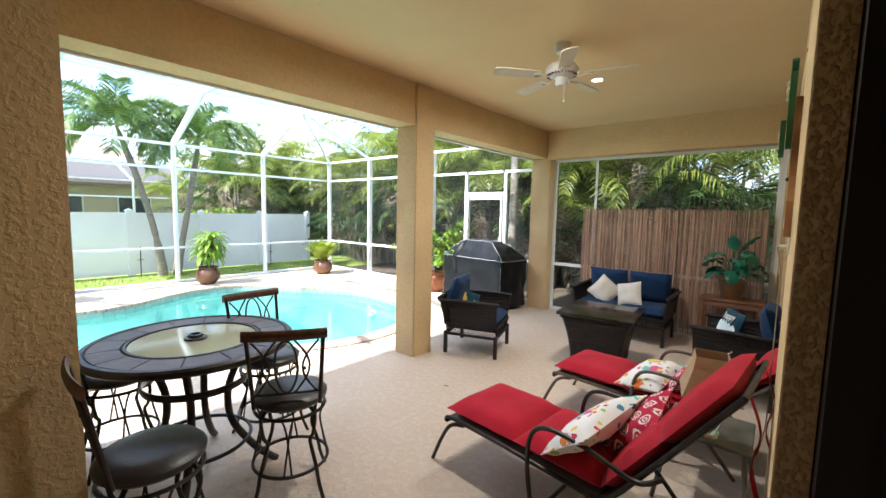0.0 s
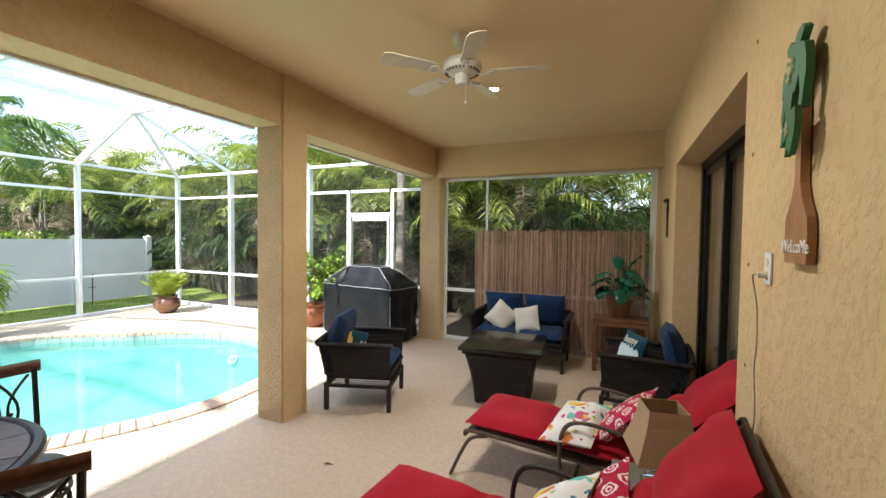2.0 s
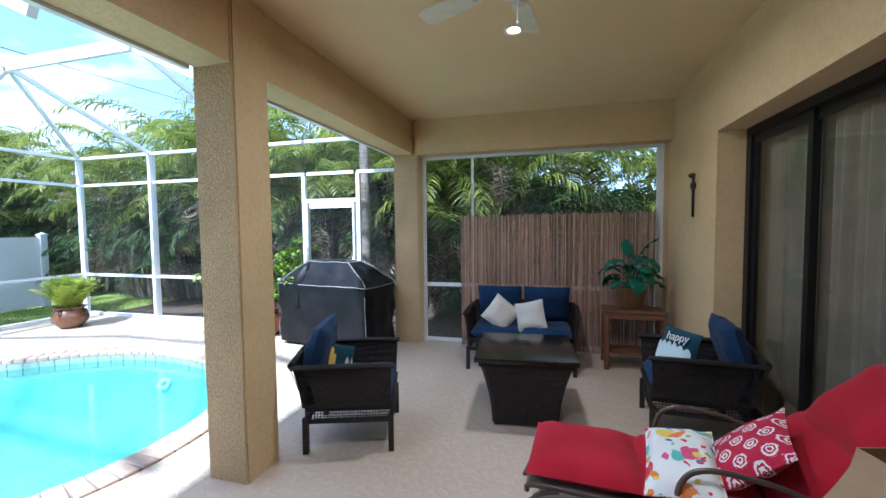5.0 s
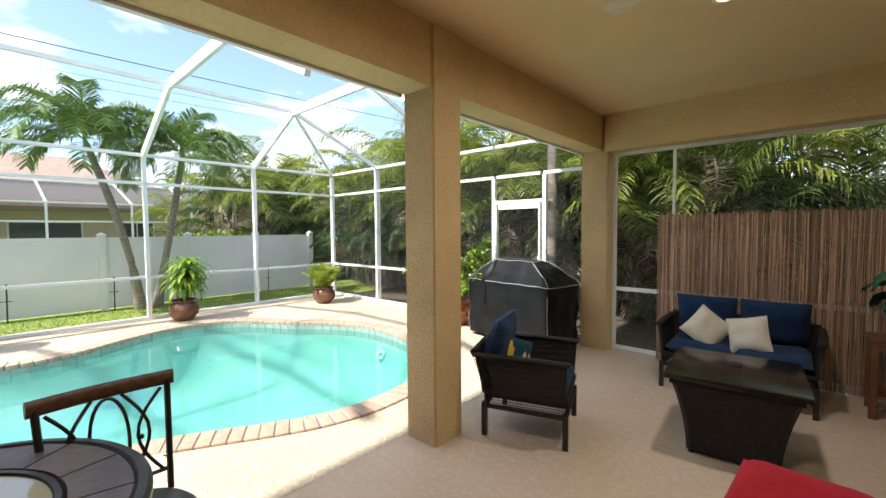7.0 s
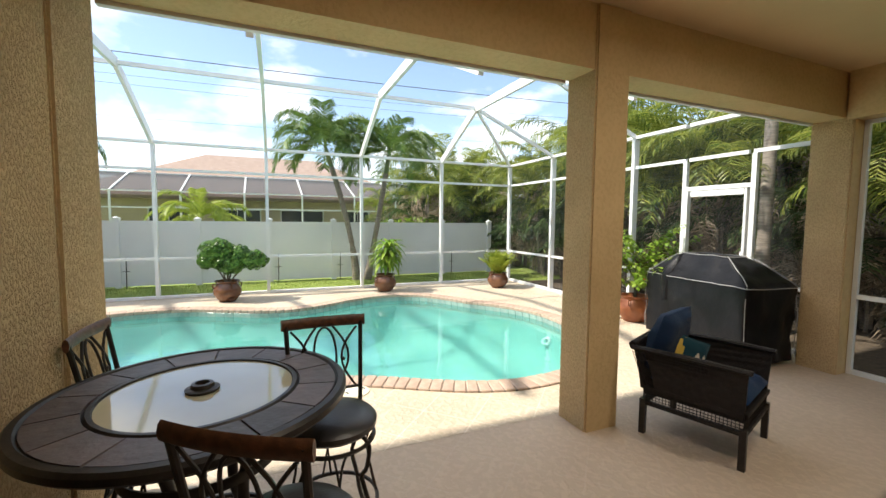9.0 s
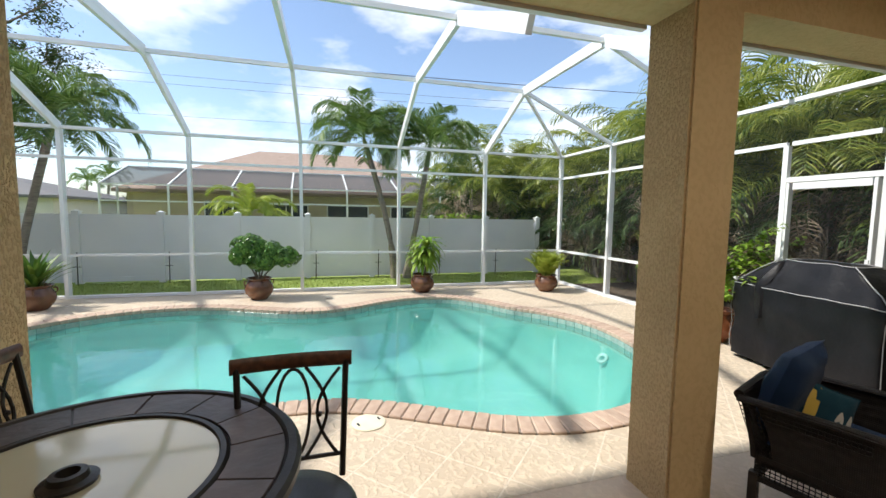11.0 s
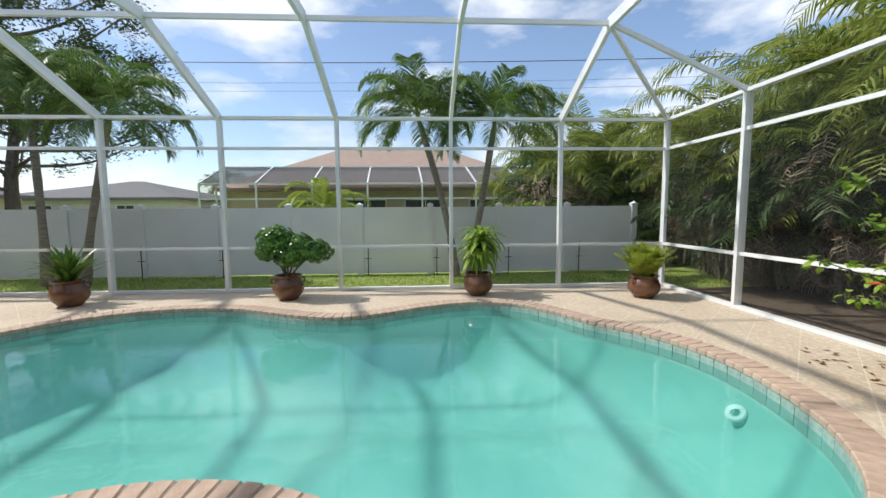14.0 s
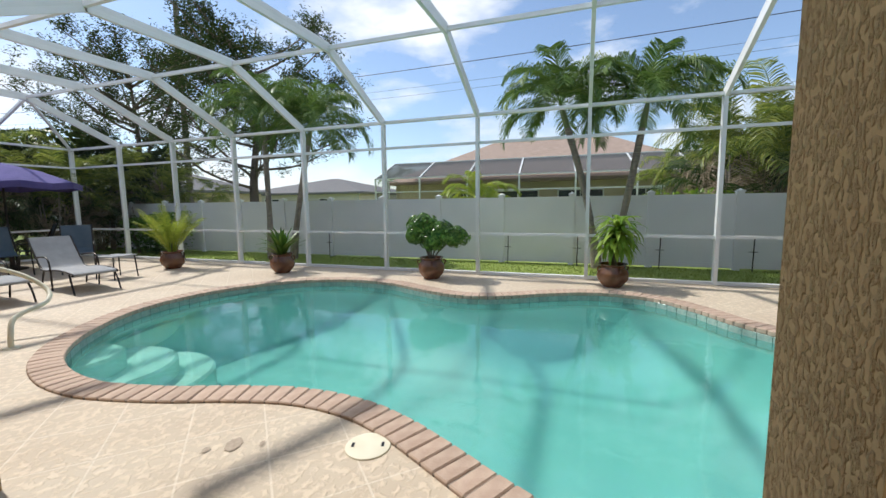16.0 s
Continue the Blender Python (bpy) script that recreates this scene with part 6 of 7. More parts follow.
feathery_tree((-15.2, -8.4, -0.09), 8.9, 4.3, 3, "large feathery dark tree beyond the white fence", 34000)
feathery_tree((-14.8, -14.2, -0.09), 8.6, 4.2, 4, "large feathery dark tree at the garden's end", 26000)
POLE = mat("weathered_pole", (0.13, 0.11, 0.09), 0.9, second=(0.2, 0.17, 0.14), scale=5, bump=0.5, bump_scale=30)
pole = thing("utility_pole", (-19, -16.5, -0.09), 0, "dark wooden utility pole among the trees", "utility pole")
bm = bmesh.new()
tube(bm, [(0, 0, 0), (0, 0, 6), (0, 0, 12)], [0.17, 0.15, 0.12], 10)
part("shaft", bm, POLE, pole)
bm = bmesh.new()
lathe(bm, [(0, -0.4), (0.22, -0.4), (0.22, 0.4), (0, 0.45)], 16, 0.3, 0, 8.6)
part("transformer", bm, POLE, pole)
pole = thing("palm_tree", (-4.53, 8.55, -0.09), 0, "bare grey palm trunk close to the screen door", "palm")
bm = bmesh.new()
tube(bm, [(0, 0, 0), (0.02, 0, 1.5), (0.0, 0.05, 3.2), (0.05, 0.1, 5.2)], [0.10, 0.085, 0.08, 0.075], 12)
part("trunk", bm, TRUNK, pole)

# wires
WIRE = mat("black_wire", (0.03, 0.03, 0.035), 0.6)
for z, rr, x in ((14.3, 0.035, -40), (12.6, 0.014, -40), (11.9, 0.014, -40), (9.4, 0.012, -40)):
    w = thing("power_line", (x, 0, z), 0, "thin black overhead wire", "overhead wire")
    bm = bmesh.new()
    tube(bm, [(0, -90 + 6 * i, 0.0008 * (-90 + 6 * i + 20) ** 2 / 2) for i in range(31)], rr, 5)
    part("wire", bm, WIRE, w)

for y in (-89, 89):
    e = thing("utility_pole", (-40.2, y, -0.09), 0, "distant wooden utility pole carrying the wires", "utility pole")
    bm = bmesh.new()
    tube(bm, [(0, 0, 0), (0, 0, 9), (0, 0, 19)], [0.2, 0.17, 0.14], 8)
    part("shaft", bm, POLE, e)

# grass blades near the deck
gr = random.Random(12)
verts, faces = [], []
for i in range(26000):
    x, y = gr.uniform(-12.55, -10.36), gr.uniform(-11.5, 9.5)
    a, h, lean = gr.uniform(0, 6.283), gr.uniform(0.02, 0.055), gr.uniform(-0.02, 0.02)
    c, s = math.cos(a) * 0.006, math.sin(a) * 0.006
    k = len(verts)
    verts += [(x - c, y - s, -0.09), (x + c, y + s, -0.09), (x + lean, y + lean, -0.09 + h)]
    faces.append((k, k + 1, k + 2))
me = bpy.data.meshes.new("grass_blades")
me.from_pydata(verts, [], faces)
me.materials.append(leaf_mat("grass_leaf", (0.18, 0.27, 0.04), (0.38, 0.45, 0.11), 0.6, 0.3))
tagged(new("grass", me), "short bright green grass between deck and fence", "grass", "", "stuff")

# leaf litter
LITTER = mat("dry_leaf", (0.16, 0.08, 0.03), 0.8)
lf = random.Random(61)
for x, y, a in [(-6.2 + lf.uniform(-0.55, 0.55), 7.05 + lf.uniform(-0.25, 0.45), lf.uniform(0, 360)) for i in range(26)] + [(-6.35, 7.15, 20), (-6.6, 7.05, 80), (-6.2, 7.35, 140), (-8.3, 6.9, 30), (-2.35, 3.72, 10), (-9.3, 2.3, 60)]:
    e = thing("fallen_leaf", (x, y, 0.003), a, "small dry brown leaf lying on the deck", "leaf")
    bm = bmesh.new()
    lo = [bm.verts.new(p) for p in ((-0.04, 0, 0.002), (-0.01, -0.014, 0.007), (0.04, 0, 0.002), (-0.01, 0.014, 0.007))]
    bm.faces.new(lo)
    part("blade", bm, LITTER, e, smooth=False)


# ---- potted plants ----
def pot(root, r, h, material, lugs=True):
    bm = bmesh.new()
    lathe(bm, [(0, 0), (0.55 * r, 0), (0.62 * r, 0.02), (0.93 * r, 0.30 * h), (r, 0.48 * h), (0.95 * r, 0.66 * h), (0.78 * r, 0.82 * h), (0.74 * r, 0.88 * h), (0.88 * r, 0.97 * h), (0.90 * r, h), (0.82 * r, h), (0.70 * r, 0.88 * h), (0.60 * r, 0.80 * h), (0, 0.80 * h)], 32)
    p = part("pot", bm, material, root, "rounded glazed clay pot")
    if lugs:
        for a in (0.4, 0.4 + math.pi / 2, 0.4 + math.pi, 0.4 + 1.5 * math.pi):
            bm = bmesh.new()
            c, s = math.cos(a), math.sin(a)
            tube(bm, spline3([(0.78 * r * c, 0.78 * r * s, 0.86 * h), (1.02 * r * c, 1.02 * r * s, 0.86 * h), (1.0 * r * c, 1.0 * r * s, 0.70 * h), (0.92 * r * c, 0.92 * r * s, 0.68 * h)], 3), 0.012, 6)
            part("lug", bm, material, p)
    bm = bmesh.new()
    lathe(bm, [(0, 0.83 * h), (0.66 * r, 0.82 * h)], 20)
    part("soil", bm, SOIL, root)


def blade(bm, p, az, el, L, w, droop, seg=6, fold=0.3, r=random):
    """A strap leaf that arches over."""
    out = Vector((math.cos(az), math.sin(az), 0))
    side = Vector((-out.y, out.x, 0))
    p = Vector(p)
    prev = None
    for i in range(seg + 1):
        f = i / seg
        ww = w * math.sin(math.pi * min(1, 0.12 + 0.88 * f)) ** 0.7 if f < 1 else 0
        up = Vector((0, 0, 1)) * ww * fold
        cur = (bm.verts.new(p - side * ww + up), bm.verts.new(p), bm.verts.new(p + side * ww + up)) if ww > 1e-4 else (bm.verts.new(p),) * 3
        if prev:
            if cur[0] is cur[1]:
                bm.faces.new((prev[0], prev[1], cur[1]))
                bm.faces.new((prev[1], prev[2], cur[1]))
            else:
                bm.faces.new((prev[0], prev[1], cur[1], cur[0]))
                bm.faces.new((prev[1], prev[2], cur[2], cur[1]))
        prev = cur
        el -= droop / seg
        p = p + (out * math.cos(el) + Vector((0, 0, math.sin(el)))) * (L / seg)


YELLOW_GREEN = leaf_mat("yellow_green_leaf", (0.17, 0.26, 0.03), (0.46, 0.50, 0.08), 0.45, 0.4)


def small_palm(loc, label, rz=0, n=30, L=0.62, material=YELLOW_GREEN, h=0.36, r=0.23, seed=1):
    root = thing("potted_palm", loc, rz, label, "potted plant")
    pot(root, r, h, POT)
    rr = random.Random(seed)
    bm = bmesh.new()
    for i in range(n):
        a = rr.uniform(0, 6.283)
        frond(bm, (0.06 * math.cos(a), 0.06 * math.sin(a), h * 0.8), a, radians(rr.uniform(60, 100)), L * rr.uniform(0.5, 1.0), 0.08 + 0.07 * L, 20, droop=rr.uniform(0.1, 0.5), width=0.014, hang=0.5, r=rr, stem=0.3)
    part("fronds", bm, material, root, "fine yellow-green fronds", smooth=False)
    return root


small_palm((-9.15, -5.05, 0), "tall loose yellow-green palm in a brown glazed pot", n=52, L=1.25, seed=4, r=0.25, h=0.40)
small_palm((-9.24, 6.86, 0), "low bushy yellow-green palm in a reddish clay pot", n=130, L=0.64, seed=5, r=0.25, h=0.36)

# dracaena with strap leaves
d1 = thing("potted_dracaena", (-9.35, -2.17, 0), 0, "dense upright green leafy plant in a brown glazed pot", "potted plant")
pot(d1, 0.25, 0.40, POT)
rr = random.Random(9)
bm = bmesh.new()
for i in range(80):
    a, q = rr.uniform(0, 6.283), rr.random()
    blade(bm, (0.10 * math.cos(a) * q, 0.10 * math.sin(a) * q, 0.32 + 0.18 * rr.random()), a, radians(rr.uniform(45, 88)), rr.uniform(0.35, 0.62), 0.032, rr.uniform(0.3, 1.3), r=rr)
part("leaves", bm, leaf_mat("dracaena_leaf", (0.05, 0.13, 0.02), (0.16, 0.24, 0.04), 0.35, 0.2), d1, smooth=False)

d2 = thing("potted_corn_plant", (-9.66, 4.20, 0), 0, "bright green corn plant on a cane in a brown pot", "potted plant")
pot(d2, 0.25, 0.38, POT)
bm = bmesh.new()
tube(bm, [(0, 0, 0.3), (0.01, 0, 0.5), (0.0, 0.02, 0.72)], 0.02, 8)
tube(bm, [(0.05, 0.03, 0.3), (0.07, 0.05, 0.55), (0.09, 0.08, 0.95)], 0.018, 8)
part("cane", bm, BARK, d2)
bm = bmesh.new()
for cx, cy, cz, n in ((0, 0.02, 0.76, 60), (0.07, 0.06, 1.0, 46)):
    for i in range(n):
        f = i / n
        blade(bm, (cx, cy, cz - 0.16 * f), 2.4 * i, radians(78 - 60 * f), rr.uniform(0.40, 0.56), 0.040, rr.uniform(1.4, 2.5), r=rr)
part("leaves", bm, LIME, d2, smooth=False)

# schefflera bush leaning to one side
d3 = thing("potted_schefflera", (-9.56, 1.07, 0), 0, "dense dark green schefflera bush leaning over a brown pot", "potted plant")
pot(d3, 0.25, 0.40, POT)
bm = bmesh.new()
lobes = [((0.0, -0.15, 0.98), 0.33), ((0.0, 0.18, 0.86), 0.30), ((0.05, 0.48, 0.78), 0.26), ((-0.02, -0.28, 0.80), 0.24), ((0.1, 0.05, 0.72), 0.26)]
for (x, y, z), r0 in lobes:
    tube(bm, spline3([(0.02, 0.0, 0.3), (x * 0.5, y * 0.4, 0.55), (x, y, z)], 4), [0.018 - 0.001 * i for i in range(9)], 6)
part("stems", bm, BARK, d3)
bm = bmesh.new()
for i in range(1100):
    (x, y, z), r0 = lobes[rr.randrange(len(lobes))]
    d = Vector((rr.gauss(0, 1), rr.gauss(0, 1), rr.gauss(0, 1))).normalized()
    p = Vector((x, y, z)) + Vector((d.x * r0, d.y * r0, d.z * r0 * 0.75)) * rr.uniform(0.55, 1.12) * (0.9 + 0.25 * noise.noise(Vector((x, y, z)) * 3 + d * 2.2))
    for q in range(6):
        a = q * math.pi / 3 + rr.uniform(-0.2, 0.2)
        t = d.orthogonal().normalized()
        u = d.cross(t)
        w = (t * math.cos(a) + u * math.sin(a)).normalized()
        s = d.cross(w) * 0.017
        L = rr.uniform(0.055, 0.085)
        v = [bm.verts.new(p), bm.verts.new(p + w * L * 0.5 - s + d * 0.01), bm.verts.new(p + w * L - d * 0.015), bm.verts.new(p + w * L * 0.5 + s + d * 0.01)]
        bm.faces.new(v)
part("leaves", bm, BROAD, d3, "glossy dark green leaflets", smooth=False)

# hibiscus
d4 = thing("potted_hibiscus", (-5.60, 7.26, 0), 0, "hibiscus with red flowers in an orange terracotta pot", "potted plant")
pot(d4, 0.26, 0.42, TERRACOTTA)
bm = bmesh.new()
hb = random.Random(21)
twigs = []
tube(bm, [(0, 0, 0.3), (0.01, 0.0, 0.7), (0.0, 0.02, 1.0)], [0.026, 0.022, 0.016], 8)
part("stem", bm, BARK, d4)
for i in range(34):
    a, L = hb.uniform(0, 6.283), hb.uniform(0.4, 0.95)
    s = Vector((0, 0.01, hb.uniform(0.55, 1.0)))
    e = s + Vector((math.cos(a) * L, math.sin(a) * L, L * hb.uniform(-0.2, 0.95)))
    bm = bmesh.new()
    pts = spline3([s, s.lerp(e, 0.5) + Vector((0, 0, 0.04)), e], 4)
    tube(bm, pts, [0.009 - 0.0007 * q for q in range(len(pts))], 5)
    part("branch", bm, BARK, d4)
    twigs.append(pts)
bm = bmesh.new()
for i in range(1250):
    pts = twigs[hb.randrange(len(twigs))]
    p = pts[hb.randrange(2, len(pts))] + Vector((hb.gauss(0, 0.03), hb.gauss(0, 0.03), hb.gauss(0, 0.03)))
    blade(bm, p, hb.uniform(0, 6.283), hb.uniform(-0.4, 0.9), hb.uniform(0.07, 0.11), 0.028, 0.9, 3, 0.2, hb)
part("leaves", bm, LIME, d4, smooth=False)
FLOWER = leaf_mat("red_petal", (0.60, 0.03, 0.03), (0.75, 0.10, 0.06), 0.6, 0.3)
for p in ((-0.35, -0.35, 0.80), (-0.05, -0.38, 0.98), (-0.22, -0.30, 0.48), (-0.42, 0.0, 0.66), (0.3, -0.2, 0.72)):
    bm = bmesh.new()
    for q in range(5):
        blade(bm, p, q * 1.257, 0.7, 0.06, 0.030, 0.9, 3, 0.2, hb)
    part("flower", bm, FLOWER, d4, "red hibiscus flower", smooth=False)

# plant on the wooden side table
d5 = thing("potted_plant", (-0.40, 7.04, 0.681), 20, "broad glossy blue-green leafy plant in a square wooden pot", "potted plant")
POTWOOD = mat("brown_wood_pot", (0.17, 0.08, 0.035), 0.4, second=(0.11, 0.05, 0.022), scale=5, bump=0.2, bump_scale=20)
bm = bmesh.new()
vs = []
for hw, z in ((0.085, 0), (0.118, 0.22), (0.128, 0.225), (0.128, 0.245), (0.11, 0.245), (0.10, 0.20)):
    vs.append([bm.verts.new((sx * hw, sy * hw, z)) for sx, sy in ((-1, -1), (1, -1), (1, 1), (-1, 1))])
bm.faces.new(vs[0][::-1])
for a, b in zip(vs, vs[1:]):
    for i in range(4):
        bm.faces.new((a[i], a[(i + 1) % 4], b[(i + 1) % 4], b[i]))
bm.faces.new(vs[-1])
part("pot", bm, POTWOOD, d5, "square tapered brown pot", smooth=False)
lr = random.Random(31)


def broad_blade(bm, p, az, el, L, w, droop, r):
    """A wide leaf with a wavy edge, folded along its midrib and bending over."""
    out, side, p, prev = Vector((math.cos(az), math.sin(az), 0)), Vector((-math.sin(az), math.cos(az), 0)), Vector(p), None
    n = 9
    for i in range(n + 1):
        f = i / n
        ww = w * max(0.02, math.sin(math.pi * (0.08 + 0.92 * f)) ** 0.75)
        wave = 0.018 * math.sin(i * 2.1 + az * 3)
        up = Vector((0, 0, 1))
        cur = [bm.verts.new(q) for q in (p - side * ww + up * (wave - 0.25 * ww), p - side * ww * 0.5 + up * 0.12 * ww, p, p + side * ww * 0.5 + up * 0.12 * ww, p + side * ww + up * (-wave - 0.25 * ww))]
        if prev:
            for j in range(4):
                bm.faces.new((prev[j], prev[j + 1], cur[j + 1], cur[j]))
        prev = cur
        el -= droop / n
        p = p + (out * math.cos(el) + Vector((0, 0, math.sin(el)))) * (L / n)


for i in range(17):
    bm = bmesh.new()
    a = 2.4 * i + lr.uniform(-0.2, 0.2)
    h = 0.31 + 0.30 * (i % 6) / 5
    reach = 0.08 + 0.07 * (1 - (i % 6) / 5)
    e = Vector((reach * math.cos(a), reach * math.sin(a), h))
    tube(bm, [(0, 0, 0.20), (e.x * 0.4, e.y * 0.4, h * 0.75), e], 0.006, 5)
    broad_blade(bm, e, a, lr.uniform(0.35, 0.9) if i % 6 < 5 else 1.2, lr.uniform(0.24, 0.32), lr.uniform(0.065, 0.085), lr.uniform(1.3, 2.3) if i % 6 < 5 else 0.7, lr)
    part("leaf", bm, TEAL_LEAF, d5)

# ---- neighbouring houses ----
BEIGE = mat("beige_render", (0.62, 0.52, 0.38), 0.85, second=(0.56, 0.47, 0.34), scale=1.0, bump=0.3, bump_scale=20)
SHINGLE = mat("pinkish_shingles", (0.40, 0.30, 0.24), 0.9, second=(0.31, 0.23, 0.185), scale=3, stretch=(1, 1, 6), bump=0.6, bump_scale=8)
GREY_SHINGLE = mat("grey_shingles", (0.13, 0.13, 0.135), 0.9, second=(0.18, 0.175, 0.17), scale=3, stretch=(1, 1, 6), bump=0.6, bump_scale=8)
OFFWHITE = mat("off_white_render", (0.62, 0.60, 0.55), 0.85, second=(0.56, 0.54, 0.50), scale=1.0)
DARK_GLASS = mat("dark_window_glass", (0.05, 0.06, 0.07), 0.08, spec=0.8)
ROOF_SCREEN = screen_material("roof_screen", 0.82, (0.115, 0.12, 0.125))
WALL_SCREEN = screen_material("wall_screen", 0.14, (0.08, 0.08, 0.085))


def hip_house(name, x0, x1, y0, y1, eave, ridge, walls, roofing, label, windows):
    root = thing(name, ((x0 + x1) / 2, (y0 + y1) / 2, -0.1), 0, label, "house")
    hx, hy = (x1 - x0) / 2, (y1 - y0) / 2
    bm = bmesh.new()
    box(bm, -hx, hx, -hy, hy, 0, eave)
    part("wall", bm, walls, root, smooth=False)
    bm = bmesh.new()
    o = 0.5
    rr0 = hy - hx if hy > hx else 0.0
    e = [bm.verts.new(p) for p in ((-hx - o, -hy - o, eave - 0.1), (hx + o, -hy - o, eave - 0.1), (hx + o, hy + o, eave - 0.1), (-hx - o, hy + o, eave - 0.1))]
    e2 = [bm.verts.new((v.co.x, v.co.y, eave + 0.08)) for v in e]
    t = [bm.verts.new((0, -rr0, ridge)), bm.verts.new((0, rr0, ridge))]
    bm.faces.new(e[::-1])
    for i in range(4):
        bm.faces.new((e[i], e[(i + 1) % 4], e2[(i + 1) % 4], e2[i]))
    bm.faces.new((e2[0], e2[1], t[0]))
    bm.faces.new((e2[2], e2[3], t[1]))
    bm.faces.new((e2[1], e2[2], t[1], t[0]))
    bm.faces.new((e2[3], e2[0], t[0], t[1]))
    part("roof", bm, roofing, root, smooth=False)
    for y, w, z0, z1 in windows:
        wn_ = tagged(new("window"), "")
        wn_.parent = root
        bm = bmesh.new()
        for a, b, c, d in ((y - w, y + w, z1, z1 + 0.07), (y - w, y + w, z0 - 0.07, z0), (y - w - 0.07, y - w, z0 - 0.07, z1 + 0.07), (y + w, y + w + 0.07, z0 - 0.07, z1 + 0.07), (y - 0.02, y + 0.02, z0, z1)):
            box(bm, hx + 0.003, hx + 0.06, a, b, c, d)
        part("frame", bm, WHITE_AL, wn_, smooth=False)
        bm = bmesh.new()
        box(bm, hx + 0.002, hx + 0.03, y - w + 0.001, y + w - 0.001, z0 + 0.001, z1 - 0.001)
        part("pane", bm, DARK_GLASS, wn_, smooth=False)
    return root


hip_house("house", -39.0, -27.4, -8.2, 10.8, 2.85, 6.1, BEIGE, SHINGLE, "beige single-storey house with a pinkish hip roof", [(-4.8, 0.9, 1.0, 2.3), (-1.4, 1.2, 0.1, 2.2), (2.2, 1.2, 0.1, 2.2), (5.6, 0.7, 1.0, 2.2)])
hip_house("house", -46.0, -34.0, -28.0, -15.0, 2.6, 4.3, OFFWHITE, GREY_SHINGLE, "off-white bungalow with a grey hip roof", [(3.0, 0.6, 1.1, 2.1), (-3.0, 0.8, 1.1, 2.1)])
hip_house("house", -30.0, -20.0, -34.0, -22.0, 2.6, 4.6, BEIGE, GREY_SHINGLE, "beige bungalow among trees", [(0.0, 0.8, 1.0, 2.1)])

nc = thing("neighbour_pool_cage", (-24, 0.5, -0.1), 0, "white screen cage with dark mesh behind the neighbouring house", "pool enclosure")
ys = [-8.4, -5.6, -2.8, 0.0, 2.8, 5.6, 8.0, 10.2]
ze, zt, xe = 2.98, 3.95, -1.5
for y in ys:
    bm = bmesh.new()
    bar(bm, (0, y, 0), (0, y, ze), 0.08, 0.08)
    bar(bm, (0, y, ze), (xe, y * 0.93, zt), 0.08, 0.09)
    bar(bm, (xe, y * 0.93, zt), (-3.4, y * 0.93, zt), 0.08, 0.09)
    part("frame_bay", bm, WHITE_AL, nc, smooth=False)
bm = bmesh.new()
for a, b in zip(ys, ys[1:]):
    for z in (ze, 2.2, 0.9):
        bar(bm, (0, a, z), (0, b, z), 0.06, 0.06)
    bar(bm, (xe, a * 0.93, zt), (xe, b * 0.93, zt), 0.06, 0.06)
for y in (-8.4, 10.2):
    for z in (ze, 0.9):
        bar(bm, (0, y, z), (-3.3, y, z), 0.06, 0.06)
    bar(bm, (-1.7, y, 0), (-1.7, y, ze), 0.08, 0.08)
part("rails", bm, WHITE_AL, nc, smooth=False)
bm = bmesh.new()
bm.faces.new([bm.verts.new(p) for p in ((0, -8.4, ze), (0, 10.2, ze), (xe, 9.49, zt), (xe, -7.8, zt))])
bm.faces.new([bm.verts.new(p) for p in ((xe, -7.8, zt), (xe, 9.49, zt), (-3.4, 9.49, zt), (-3.4, -7.8, zt))])
part("roof_mesh", bm, ROOF_SCREEN, nc, "dark grey screen mesh", smooth=False)
bm = bmesh.new()
bm.faces.new([bm.verts.new(p) for p in ((0, -8.4, 0), (0, 10.2, 0), (0, 10.2, ze), (0, -8.4, ze))])
for y in (-8.4, 10.2):
    bm.faces.new([bm.verts.new(p) for p in ((0, y, 0), (-3.4, y, 0), (-3.4, y, ze), (0, y, ze))])
part("wall_mesh", bm, WALL_SCREEN, nc, smooth=False)

# fence stakes and pipes
for y in (7.0, 5.3, 3.6, 2.0, -1.3, -3.1):
    s = thing("garden_stake", (-12.35, y, -0.09), 0, "thin dark stake standing by the fence", "stake")
    bm = bmesh.new()
    tube(bm, [(0, 0, 0), (0, 0.01, 0.75)], 0.012, 6)
    tube(bm, [(0, -0.08, 0.42), (0, 0.08, 0.42)], 0.008, 6)
    part("rod", bm, BLACK_METAL, s)

# ---- fan, lamps, wall things ----
FAN_WHITE = mat("fan_enamel", (0.74, 0.72, 0.67), 0.35, second=(0.70, 0.68, 0.62), scale=5)
BLADE_MAT = mat("fan_blade", (0.70, 0.64, 0.50), 0.5, second=(0.64, 0.58, 0.45), scale=3, stretch=(1, 6, 1))
fan = thing("ceiling_fan", (-1.457, 4.06, CEIL_Z), 0, "white five-bladed ceiling fan with pull chain", "ceiling fan")
fan.matrix_basis = fan.matrix_basis @ Matrix.Scale(0.9, 4)
bm = bmesh.new()
lathe(bm, [(0, 0), (0.075, 0), (0.078, -0.03), (0.06, -0.075), (0.015, -0.09), (0, -0.09)], 28)
part("canopy", bm, FAN_WHITE, fan)
bm = bmesh.new()
tube(bm, [(0, 0, -0.08), (0, 0, -0.17)], 0.012, 10)
part("down_rod", bm, FAN_WHITE, fan)
bm = bmesh.new()
